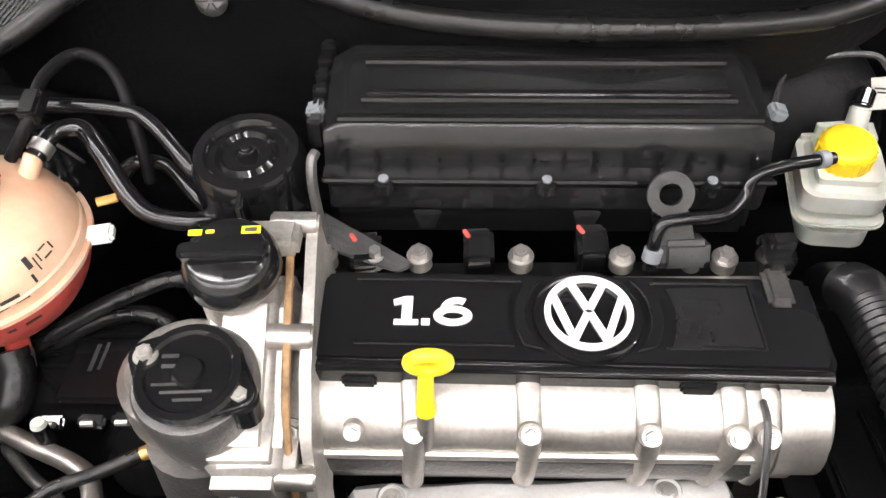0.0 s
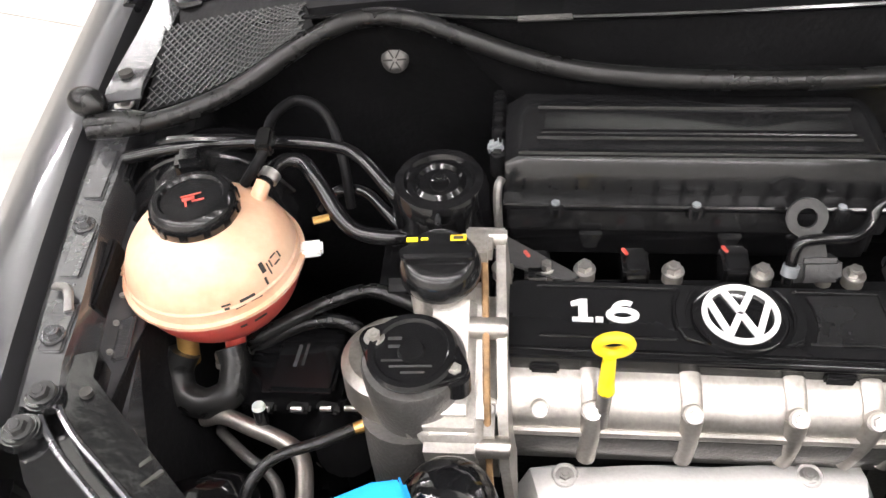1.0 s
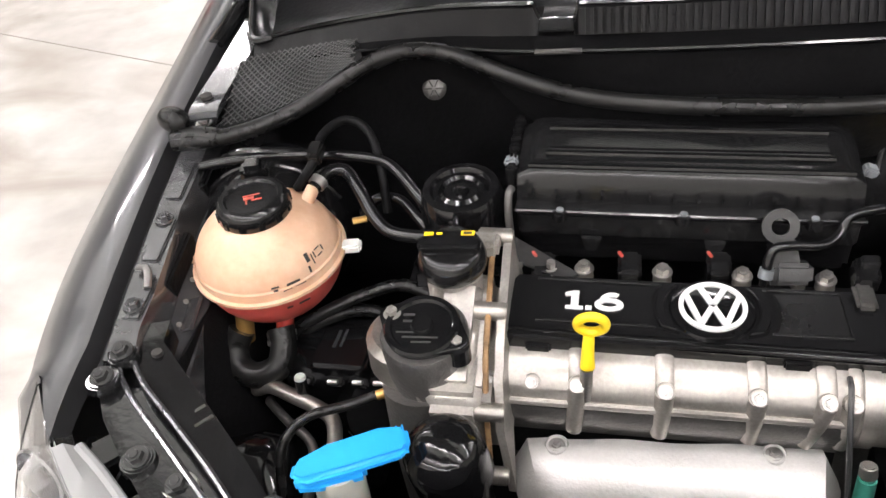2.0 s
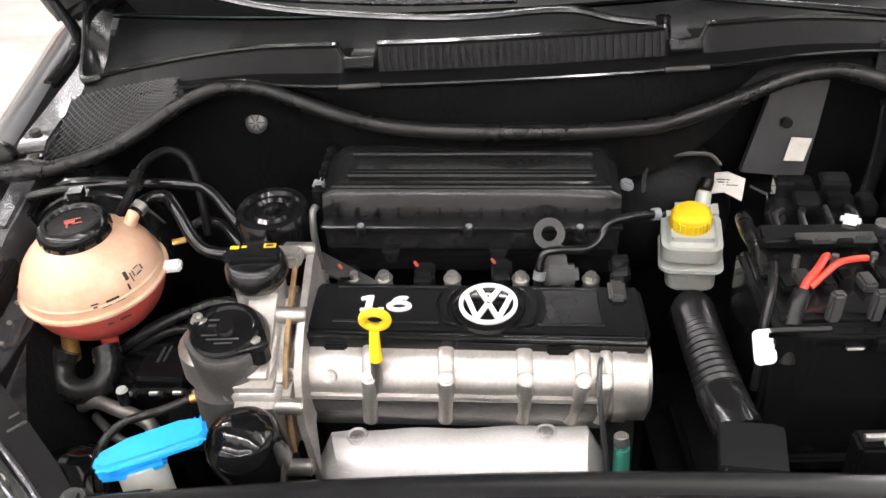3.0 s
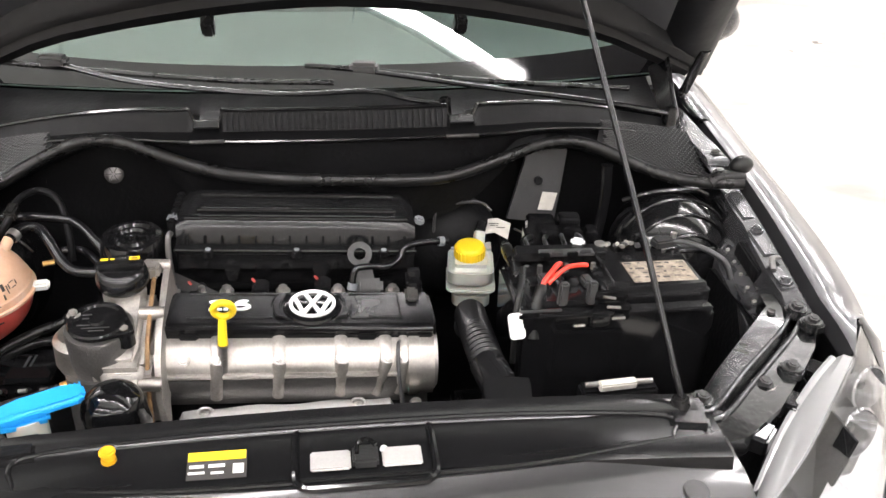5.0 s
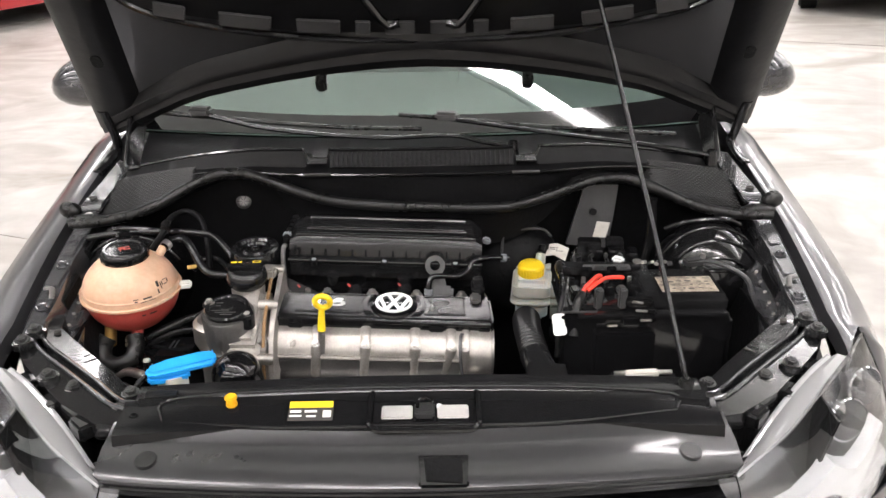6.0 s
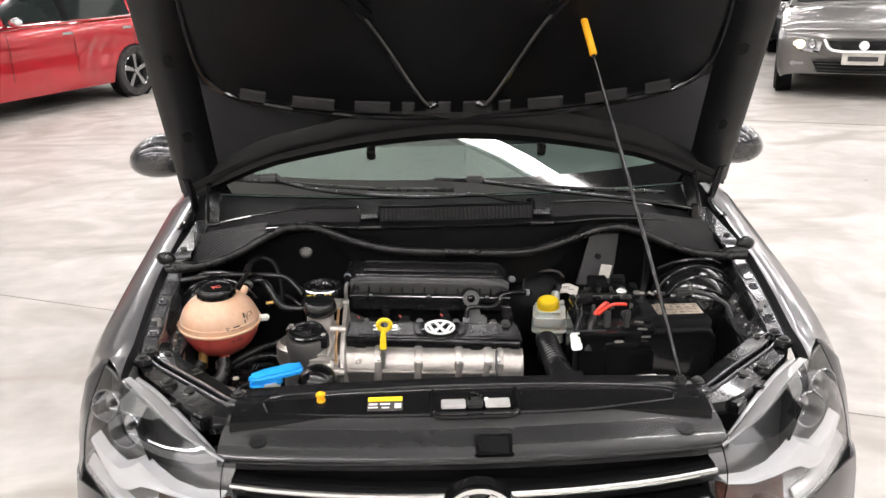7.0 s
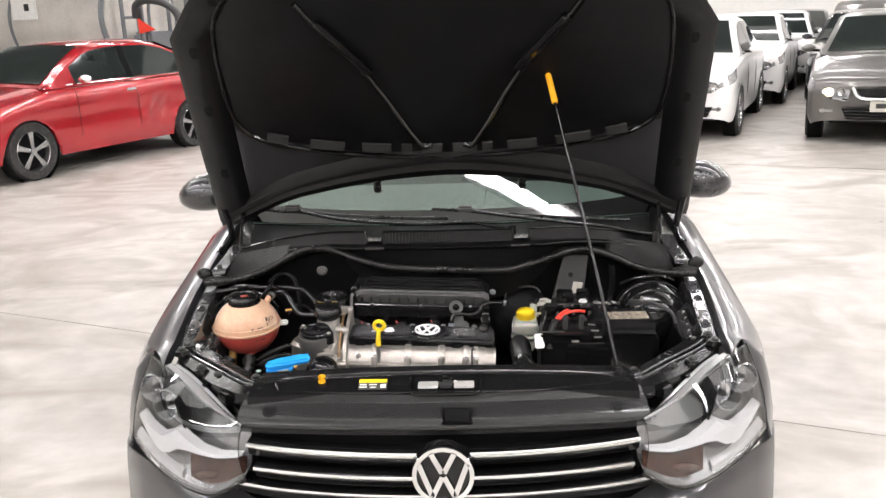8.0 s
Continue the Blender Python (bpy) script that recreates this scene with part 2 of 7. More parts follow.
def cyl(p0, p1, r0, r1=None, n=24, b=0.0, bm=None):
    t = BM()
    h = (Vector(p1) - Vector(p0)).length
    bmesh.ops.create_cone(t, cap_ends=True, segments=n, radius1=r0, radius2=r0 if r1 is None else r1, depth=h,
                          matrix=Matrix.Translation((0, 0, h / 2)))
    if b:
        bev(t, b, 2, 50)
    t.transform(axis(p0, p1))
    return t if bm is None else join(bm, t)


def lathe(prof, m=None, n=32, bm=None, a0=0.0, a1=360.0):
    """Turns a profile of (radius, height) about z."""
    t = BM()
    full = abs(a1 - a0) >= 360
    rows = []
    cnt = n if full else n + 1
    for k in range(cnt):
        a = radians(a0 + (a1 - a0) * k / n)
        rows.append([t.verts.new((r * math.cos(a), r * math.sin(a), z)) for r, z in prof])
    for k in range(n):
        A, B = rows[k], rows[(k + 1) % cnt]
        for i in range(len(prof) - 1):
            t.faces.new((A[i], B[i], B[i + 1], A[i + 1]))
    bmesh.ops.remove_doubles(t, verts=t.verts, dist=1e-6)
    if m is not None:
        t.transform(m)
    return t if bm is None else join(bm, t)


def spline(pts, n=6):
    """Points along a smooth line through pts."""
    P = [Vector(p) for p in pts]
    if len(P) < 3:
        return [P[0].lerp(P[-1], k / n) for k in range(n + 1)]
    Q = [P[0] * 2 - P[1], *P, P[-1] * 2 - P[-2]]
    out = []
    for i in range(1, len(Q) - 2):
        a, b, c, d = Q[i - 1:i + 3]
        for k in range(n):
            t = k / n
            out.append(0.5 * (2 * b + (c - a) * t + (2 * a - 5 * b + 4 * c - d) * t * t + (3 * b - a - 3 * c + d) * t ** 3))
    return out + [P[-1]]


def tube(pts, r, n=10, steps=6, bm=None, smooth=True, flat=1.0, ribs=0.0):
    """A round pipe along a line; ribs: how far every other ring stands out."""
    line = spline(pts, steps) if smooth else [Vector(p) for p in pts]
    t = BM()
    rings = []
    side = None
    for k, p in enumerate(line):
        d = (line[min(k + 1, len(line) - 1)] - line[max(k - 1, 0)]).normalized()
        if side is None:
            side = d.cross(Vector((0, 0, 1)))
            if side.length < 0.1:
                side = d.cross(Vector((1, 0, 0)))
        side = (side - d * side.dot(d)).normalized()
        up = d.cross(side)
        rad = r(k / (len(line) - 1)) if callable(r) else r
        rad += ribs * (k % 2)
        rings.append([t.verts.new(p + side * math.cos(a) * rad + up * math.sin(a) * rad * flat)
                      for a in [2 * math.pi * i / n for i in range(n)]])
    for A, B in zip(rings, rings[1:]):
        for i in range(n):
            t.faces.new((A[i], A[(i + 1) % n], B[(i + 1) % n], B[i]))
    t.faces.new(rings[0][::-1])
    t.faces.new(rings[-1])
    return t if bm is None else join(bm, t)


def sheet(rows, thick=0.003, bm=None, close=False):
    """A plate through rows of points, with thickness."""
    t = BM()
    V = [[t.verts.new(p) for p in row] for row in rows]
    for A, B in zip(V, V[1:]):
        for i in range(len(A) - 1):
            t.faces.new((A[i], A[i + 1], B[i + 1], B[i]))
    bmesh.ops.recalc_face_normals(t, faces=t.faces)
    if thick:
        bmesh.ops.solidify(t, geom=t.faces[:] + t.edges[:] + t.verts[:], thickness=thick)
    return t if bm is None else join(bm, t)


def prism(poly, depth, m=None, b=0.0, bm=None, seg=2):
    """A flat outline in x, y, raised by depth in z."""
    t = BM()
    f = t.faces.new([t.verts.new((x, y, 0)) for x, y in poly])
    r = bmesh.ops.extrude_face_region(t, geom=[f])
    bmesh.ops.translate(t, vec=(0, 0, depth), verts=[v for v in r["geom"] if isinstance(v, bmesh.types.BMVert)])
    bmesh.ops.recalc_face_normals(t, faces=t.faces)
    if b:
        bev(t, b, seg)
    if m is not None:
        t.transform(m)
    return t if bm is None else join(bm, t)


def arc(cx, cy, r, a0, a1, n=10):
    return [(cx + r * math.cos(radians(a0 + (a1 - a0) * k / n)), cy + r * math.sin(radians(a0 + (a1 - a0) * k / n))) for k in range(n + 1)]


def rrect(w, h, r, n=4):
    out = []
    for cx, cy, a in ((w / 2 - r, h / 2 - r, 0), (-w / 2 + r, h / 2 - r, 90), (-w / 2 + r, -h / 2 + r, 180), (w / 2 - r, -h / 2 + r, 270)):
        out += arc(cx, cy, r, a, a + 90, n)
    return out


def bolt(p, d, r, h=None, parent=None, material=None, name="bolt", washer=True):
    """A flanged hexagon bolt head at p, pointing along d."""
    d = Vector(d).normalized()
    p = Vector(p)
    h = h or r * 0.9
    b = BM()
    if washer:
        cyl(p, p + d * r * 0.25, r * 1.5, r * 1.4, 16, bm=b)
    cyl(p + d * r * 0.2, p + d * h, r, r * 0.95, 6, bm=b)
    cyl(p + d * h * 0.98, p + d * (h + r * 0.15), r * 0.6, r * 0.5, 12, bm=b)
    return part(name, b, material or M["steel"], parent)


def bars(rows, m, material, parent, name="print", h=0.0004):
    """Unreadable writing as plain bars: (x, y, width, height)."""
    b = BM()
    for x, y, w, t in rows:
        box((x, y, h / 2), (w, t, h), bm=b)
    b.transform(m)
    return part(name, b, material, parent)


def roundel(m, r, material, parent, name="emblem", depth=0.004):
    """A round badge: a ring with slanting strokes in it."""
    b = lathe([(r * 0.86, 0), (r * 0.86, depth), (r, depth), (r, 0), (r * 0.86, 0)], n=40)
    b.transform(m)
    ring = part(name, b, material, parent)
    w = r * 0.17

    def stroke(x0, y0, x1, y1):
        d = Vector((x1 - x0, y1 - y0, 0)).normalized()
        n = Vector((-d.y, d.x, 0)) * w / 2
        t = prism([(x0 - n.x, y0 - n.y), (x1 - n.x, y1 - n.y), (x1 + n.x, y1 + n.y), (x0 + n.x, y0 + n.y)], depth)
        t.transform(m)
        part("stroke", t, material, ring)
    for s in (-1, 1):
        stroke(s * r * 0.38, r * 0.80, s * r * 0.03, r * 0.10)
        stroke(s * r * 0.78, r * 0.42, s * r * 0.36, -r * 0.74)
        stroke(s * r * 0.36, -r * 0.74, s * r * 0.03, -r * 0.04)
    return ring


# ---- the hall ----
part("floor", sheet([[(-32, y, 0), (32, y, 0)] for y in (-24, 40)], 0), M["concrete"])
tagged(bpy.data.objects["floor"], "polished concrete hall floor with brown cloudy stains", "floor", kind="structure")
HT = pose(0, 8, 0, 0, 0, -21.5)
for nm, c, s in (("wall_north", (0, 17.15, 3.5), (40.6, 0.3, 7)), ("wall_south", (0, -20.15, 3.5), (40.6, 0.3, 7)),
                 ("wall_west", (-20.15, -1.5, 3.5), (0.3, 37, 7)), ("wall_east", (20.15, -1.5, 3.5), (0.3, 37, 7))):
    b = box(c, s)
    b.transform(HT)
    tagged(part(nm, b, M["wall"]), "pale painted hall wall", "wall", kind="structure")
b = box((0, -1.5, 7.1), (40.6, 37.6, 0.2))
b.transform(HT)
tagged(part("ceiling", b, M["roofsheet"]), "grey sheet metal hall ceiling", "ceiling", kind="structure")
# Glowing strips out of view, added for the windscreen's green reflection and overhead highlights.
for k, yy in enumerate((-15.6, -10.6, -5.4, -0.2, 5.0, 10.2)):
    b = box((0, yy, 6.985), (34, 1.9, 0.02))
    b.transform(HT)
    tagged(part("skylight_%d" % (k + 1), b, M["skylight"]), "assumed pale green roof light strip, out of view", "skylight", kind="structure")
jt = BM()
for k in range(-1, 3):
    c = Vector((0, 1.95, 0.0015)) + Matrix.Rotation(radians(-21.5), 3, "Z") @ Vector((0, 6.0 * k, 0))
    box(c, (34, 0.003, 0.003), (0, 0, -21.5), bm=jt)
for k in (-2, -1, 1, 2):
    c = Vector((0, 8, 0.0015)) + Matrix.Rotation(radians(-21.5), 3, "Z") @ Vector((6.0 * k + 1.5, 0, 0))
    box(c, (0.003, 34, 0.003), (0, 0, -21.5), bm=jt)
tagged(part("floor_joint", jt, M["joint"]), "thin dark saw-cut joints in the concrete", "joint", kind="structure")


def ceiling_lamp(m, proto=[]):
    if proto:
        return copy_thing(proto[0], m)
    t = thing("ceiling_lamp", "white strip lamp with a bright tube under the hall ceiling", "lamp", group="ceiling lamps")
    part("housing", box((0, 0, 0.09), (2.3, 0.24, 0.1), b=0.015), M["lampbody"], t, local=True)
    part("tube", box((0, 0, 0.02), (2.2, 0.17, 0.05)), M["lamp"], t, local=True)
    for x in (-0.8, 0.8):
        part("hanger", cyl((x, 0, 0.13), (x, 0, 1.1), 0.006, 0.006, 6), M["steel_dark"], t, local=True)
    t.matrix_basis = m
    proto.append(t)
    return t


LAMP_TURN = -21.0
for row, y in enumerate((-10, -5.2, -1.2, 2.95, 7.5, 12.5, 17.5, 22.5)):
    for k in range(-4, 5):
        if row == 3 and k in (-1, -2):
            continue
        p = Vector((0.0, 2.95, 0)) + Matrix.Rotation(radians(LAMP_TURN), 3, "Z") @ Vector((1.2 + 2.5 * k * (1 if row < 5 else 1.35), y - 2.95, 0))
        ceiling_lamp(pose(p.x, p.y, 5.9, 0, 0, LAMP_TURN))

# ---- the dark grey saloon with its open bay ----
CAR = thing("sedan_car", "dark grey metallic saloon car with its bonnet propped open", "car")


def fz(y):
    return 0.775 + (y - 0.25) * 0.175 if y < 1.1 else 0.924 + (y - 1.1) * 0.06


def fx(y):
    return 0.85 - 0.072 * ((0.56 - y) / 0.31) ** 2 if y < 0.56 else 0.85


def fin(y):
    return 0.715 - 0.045 * max(0, (0.7 - y) / 0.5) ** 1.5


# edge of the wing where it runs round the headlamp
LAMP_EDGE = [Vector(p) for p in ((0.682, 0.252, 0.745), (0.684, 0.252, 0.775), (0.702, 0.282, 0.783), (0.731, 0.330, 0.783), (0.755, 0.332, 0.752),
                                 (0.765, 0.290, 0.69), (0.770, 0.240, 0.63), (0.774, 0.212, 0.598), (0.776, 0.204, 0.58), (0.777, 0.202, 0.565))]


def wing_profile(y):
    d = abs(y - 0.78)
    arch = 0.31 + math.sqrt(0.335 ** 2 - d * d) if d < 0.335 else (0.55 if y < 0.5 else 0.24)
    hw, zi, xi = fx(y), fz(y), fin(y)
    pr = [(xi, zi - 0.035), (xi + 0.004, zi - 0.004), (xi + 0.02, zi - 0.001), (xi + (hw - xi) * 0.62, zi - 0.034), (hw - 0.02, zi - 0.085),
          (hw - 0.004, zi - 0.14), (hw, zi - 0.20), (hw - 0.008, 0.52), (hw - 0.012, 0.40), (hw - 0.025, 0.24)]
    return [Vector((x, y, max(z, arch - 0.0003 * i))) for i, (x, z) in enumerate(pr)]


def fender(s):
    first = wing_profile(0.37)
    rows = [LAMP_EDGE]
    for q in (0.12, 0.3, 0.55, 0.8):
        bulge = math.sin(math.pi * q)
        rows.append([a.lerp(b, q) + Vector((0.010, -0.010, 0.002)) * bulge * (1 if i > 3 else 0.25) for i, (a, b) in enumerate(zip(LAMP_EDGE, first))])
    rows += [wing_profile(0.37 + k * 0.032) for k in range(32)]
    return sheet([[(s * p.x, p.y, p.z) for p in r] for r in rows], 0.004)


for s in (-1, 1):
    part("fender", fender(s), M["paint"], CAR)
    # sides of the body behind the wing
    rows = []
    for y in [1.36, 1.8, 2.4, 3.0, 3.05, 3.15, 3.25, 3.35, 3.45, 3.55, 3.65, 3.8, 4.05, 4.2]:
        d = abs(y - 3.35)
        arch = 0.31 + math.sqrt(max(0, 0.335 ** 2 - d * d)) if d < 0.335 else 0.24
        hw = 0.845 - 0.06 * max(0, y - 3.6)
        zt = 0.94 + 0.02 * (y - 1.36)
        rows.append([(s * x, y, max(z, arch)) for x, z in ((hw - 0.11, zt), (hw - 0.052, zt - 0.034), (hw - 0.02, zt - 0.085), (hw - 0.004, zt - 0.14), (hw, zt - 0.2), (hw - 0.005, 0.5), (hw - 0.03, 0.24))])
    part("side_panel", sheet(rows, 0.004), M["paint"], CAR)
    for y in (0.78, 3.35):
        w = part("wheel", lathe([(0.20, -0.09), (0.29, -0.1), (0.307, -0.075), (0.307, 0.075), (0.29, 0.1), (0.20, 0.09), (0.2, -0.09)],
                                pose(s * 0.73, y, 0.307, 0, 90, 0), 40), M["tyre"], CAR)
        rim = lathe([(0.205, -0.085), (0.19, -0.05), (0.06, -0.01), (0.03, 0.03), (0.03, -0.01), (0.19, -0.06), (0.2, 0.085), (0.205, 0.085)], n=30)
        rim.transform(pose(s * 0.75, y, 0.307, 0, 90 * s, 0))
        part("rim", rim, M["silver"], w)
part("roof", sheet([[(x * w, y, z + 0.03 * (1 - x * x)) for x in (-1, -0.6, -0.2, 0.2, 0.6, 1)] for y, z, w in
                    ((1.72, 1.42, 0.56), (2.1, 1.445, 0.57), (2.6, 1.435, 0.56), (3.0, 1.40, 0.55))], 0.004), M["paint"], CAR)
part("boot_lid", sheet([[(x * 0.78, y, z + 0.02 * (1 - x * x)) for x in (-1, -0.5, 0, 0.5, 1)] for y, z in
                        ((3.55, 1.06), (3.9, 1.05), (4.18, 1.03), (4.24, 0.95), (4.28, 0.6), (4.25, 0.3))], 0.004), M["paint"], CAR)
part("rear_window", sheet([[(x * w, y, z) for x in (-1, 0, 1)] for y, z, w in ((3.0, 1.4, 0.55), (3.55, 1.06, 0.72))], 0.004), M["carglass"], CAR)
for s in (-1, 1):
    part("pillar", tube([(s * 0.715, 1.08, 0.96), (s * 0.68, 1.30, 1.10), (s * 0.63, 1.58, 1.29), (s * 0.585, 1.78, 1.40)], 0.028, 12), M["paint"], CAR)
    part("side_window", sheet([[(s * 0.745, y0, 0.955), (s * 0.57, y1, 1.40)] for y0, y1 in ((1.25, 1.75), (2.2, 2.3), (3.4, 3.0))], 0.004), M["carglass"], CAR)
    part("rear_pillar", sheet([[(s * 0.79, 3.38, 0.98), (s * 0.57, 2.98, 1.40)], [(s * 0.76, 3.6, 1.05), (s * 0.55, 3.02, 1.40)]], 0.01), M["paint"], CAR)

# windscreen, bowed from side to side
def ws_rows(nx=16, nv=6):
    rows = []
    for j in range(nv + 1):
        v = j / nv
        w = 0.70 - 0.12 * v
        rows.append([((2 * i / nx - 1) * w, 0.96 + 0.78 * v + 0.10 * ((2 * i / nx - 1) ** 2) - 0.05, 0.955 + 0.47 * v - 0.035 * v * v) for i in range(nx + 1)])
    return rows


ws = part("windscreen", sheet(ws_rows(), 0.005), M["windscreen"], CAR, "green tinted windscreen glass")
ws.visible_shadow = False
fr_rows = []
for v in (0.0, 0.025, 0.05, 0.075):
    row = []
    for i in range(17):
        w = 2 * i / 16 - 1
        vv = v * (0.85 + 0.55 * abs(w) ** 3)
        row.append((w * (0.70 - 0.12 * vv), 0.91 + 0.78 * vv + 0.10 * w * w - 0.004, 0.955 + 0.47 * vv - 0.035 * vv * vv + 0.006))
    fr_rows.append(row)
part("glass_border", sheet(fr_rows, 0.002), M["frit"], ws, "black printed border along the foot of the glass")
part("dashboard", sheet([[(x, y, z) for x in (-0.66, -0.3, 0, 0.3, 0.66)] for y, z in ((1.0, 0.93), (1.2, 0.97), (1.45, 0.98), (1.55, 0.9), (1.5, 0.5))], 0.01), M["cabin"], CAR)
part("cabin_back", box((0, 2.75, 0.9), (1.3, 0.1, 0.9), b=0.03), M["cabin"], CAR)
part("cabin_floor", box((0, 2.1, 0.32), (1.5, 1.9, 0.05)), M["cabin"], CAR)

# door mirrors
for s in (-1, 1):
    b = BM()
    bmesh.ops.create_uvsphere(b, u_segments=20, v_segments=12, radius=1)
    for v in b.verts:
        v.co.y = v.co.y if v.co.y < 0 else v.co.y * 0.35
        v.co.x = v.co.x * (1 - 0.15 * v.co.z)
    b.transform(pose(s * 0.878, 1.37, 0.990, 0, s * 6, 0) @ Matrix.Diagonal((0.112, 0.085, 0.068, 1)))
    mr = part("door_mirror", b, M["darkpaint"], CAR)
    part("mirror_arm", tube([(s * 0.84, 1.37, 0.975), (s * 0.79, 1.38, 0.955), (s * 0.735, 1.39, 0.94)], 0.02, 10), M["gloss"], mr)

# front: bumper, grille, headlamps
def nose(x):
    a = abs(x)
    return -0.03 + 0.03 * (a / 0.44) ** 2 + 0.68 * max(0, a - 0.40) ** 1.75


PLAN = [(-0.78 + 1.56 * k / 30, nose(-0.78 + 1.56 * k / 30)) for k in range(31)]
CORNER = spline([(0.78, nose(0.78), 0), (0.797, 0.235, 0), (0.810, 0.29, 0), (0.822, 0.36, 0), (0.840, 0.46, 0)], 4)[1:]
PLAN = [(-p.x, p.y) for p in CORNER[::-1]] + PLAN + [(p.x, p.y) for p in CORNER]
rows = []
for z, dy in ((0.62, 0.045), (0.575, 0.012), (0.53, 0.0), (0.45, -0.03), (0.40, -0.035), (0.30, 0.0), (0.22, 0.05)):
    rows.append([])
    for x, y in PLAN:
        zz = z
        ax = abs(x)
        if z > 0.5:
            top = 0.515 if ax < 0.40 else (0.515 + 0.035 * min(1, (ax - 0.40) / 0.06) if ax < 0.58 else min(0.585, 0.55 + 0.035 * ((ax - 0.58) / 0.18) ** 1.3))
            if ax > 0.79:
                top = 0.585 - 0.025 * min(1, (ax - 0.79) / 0.05)
            zz = 0.5 + (top - 0.5) * (z - 0.5) / 0.12
        rows[-1].append((x * (1 - 0.012 * (z < 0.25)), y + dy * (1 if ax < 0.6 else 0.3 if ax < 0.81 else 0.0), zz))
part("front_bumper", sheet(rows, 0.004), M["paint"], CAR)
part("grille_back", sheet([[(x, nose(x) + 0.075, z) for x in [-0.47 + 0.94 * k / 12 for k in range(13)]] for z in (0.715, 0.6, 0.48)], 0.004), M["baymatt"], CAR)
for z, w in ((0.656, 0.428), (0.603, 0.416), (0.559, 0.462)):
    g = sheet([[(x, nose(x) + 0.012 + dy, z + dz + 0.018 * (abs(x) / 0.44) ** 2.5) for x in [-w + 2 * w * k / 16 for k in range(17)]]
               for dy, dz in ((0.05, 0.010), (0.012, 0.014), (0.0, 0.008), (0.012, -0.02), (0.05, -0.024))], 0.002)
    sl = part("grille_slat", g, M["gloss"], CAR)
    part("chrome_strip", tube([(x, nose(x) + 0.011, z + 0.009 + 0.018 * (abs(x) / 0.44) ** 2.5) for x in [-w + 2 * w * k / 12 for k in range(13)]], 0.0055, 8, 2), M["chrome"], sl)
eb = part("badge_plate", cyl((0.004, -0.015, 0.634), (0.004, -0.045, 0.635), 0.069, 0.066, 40, 0.004), M["gloss"], CAR)
roundel(pose(0.004, -0.045, 0.635, 90, 0, 0), 0.066, M["chrome"], CAR, depth=0.008)
# grille shroud on top
sh = []
for dy, z in ((0.100, 0.748), (0.096, 0.7545), (0.090, 0.756), (0.073, 0.7455), (0.068, 0.7435), (0.05, 0.739), (0.030, 0.733), (0.012, 0.7275), (0.004, 0.722), (0.0, 0.711), (0.004, 0.700)):
    sh.append([(x * (0.97 + 0.03 * min(1, (0.118 - dy) / 0.06)), nose(x) * 0.9 + 0.032 + dy, z + 0.0 * x) for x in [-0.455 + 0.91 * k / 20 for k in range(21)]])
shr = part("grille_shroud", sheet(sh, 0.004), M["grillep"], CAR, angle=30)
part("shroud_edge", tube([(x, nose(x) * 0.9 + 0.032, 0.7155) for x in [-0.45 + 0.9 * k / 16 for k in range(17)]], 0.004, 8, 2), M["gloss"], shr)
for x in (-0.384, 0.384):
    part("push_clip", cyl((x, 0.064, 0.731), (x, 0.062, 0.7385), 0.0165, 0.0155, 24, 0.0015), M["satin"], shr)
part("striker_opening", prism([(-0.034, 0.0), (0.034, 0.0), (0.038, 0.055), (-0.038, 0.055)], 0.006, pose(0.035, 0.008, 0.721, 16, 0, 0), 0.003), M["gloss"], shr)
part("striker_slot", prism([(-0.024, 0.008), (0.026, 0.004), (0.026, 0.042), (-0.028, 0.047)], 0.004, pose(0.035, 0.008, 0.7255, 16, 0, 0), 0.001), M["baymatt"], shr)


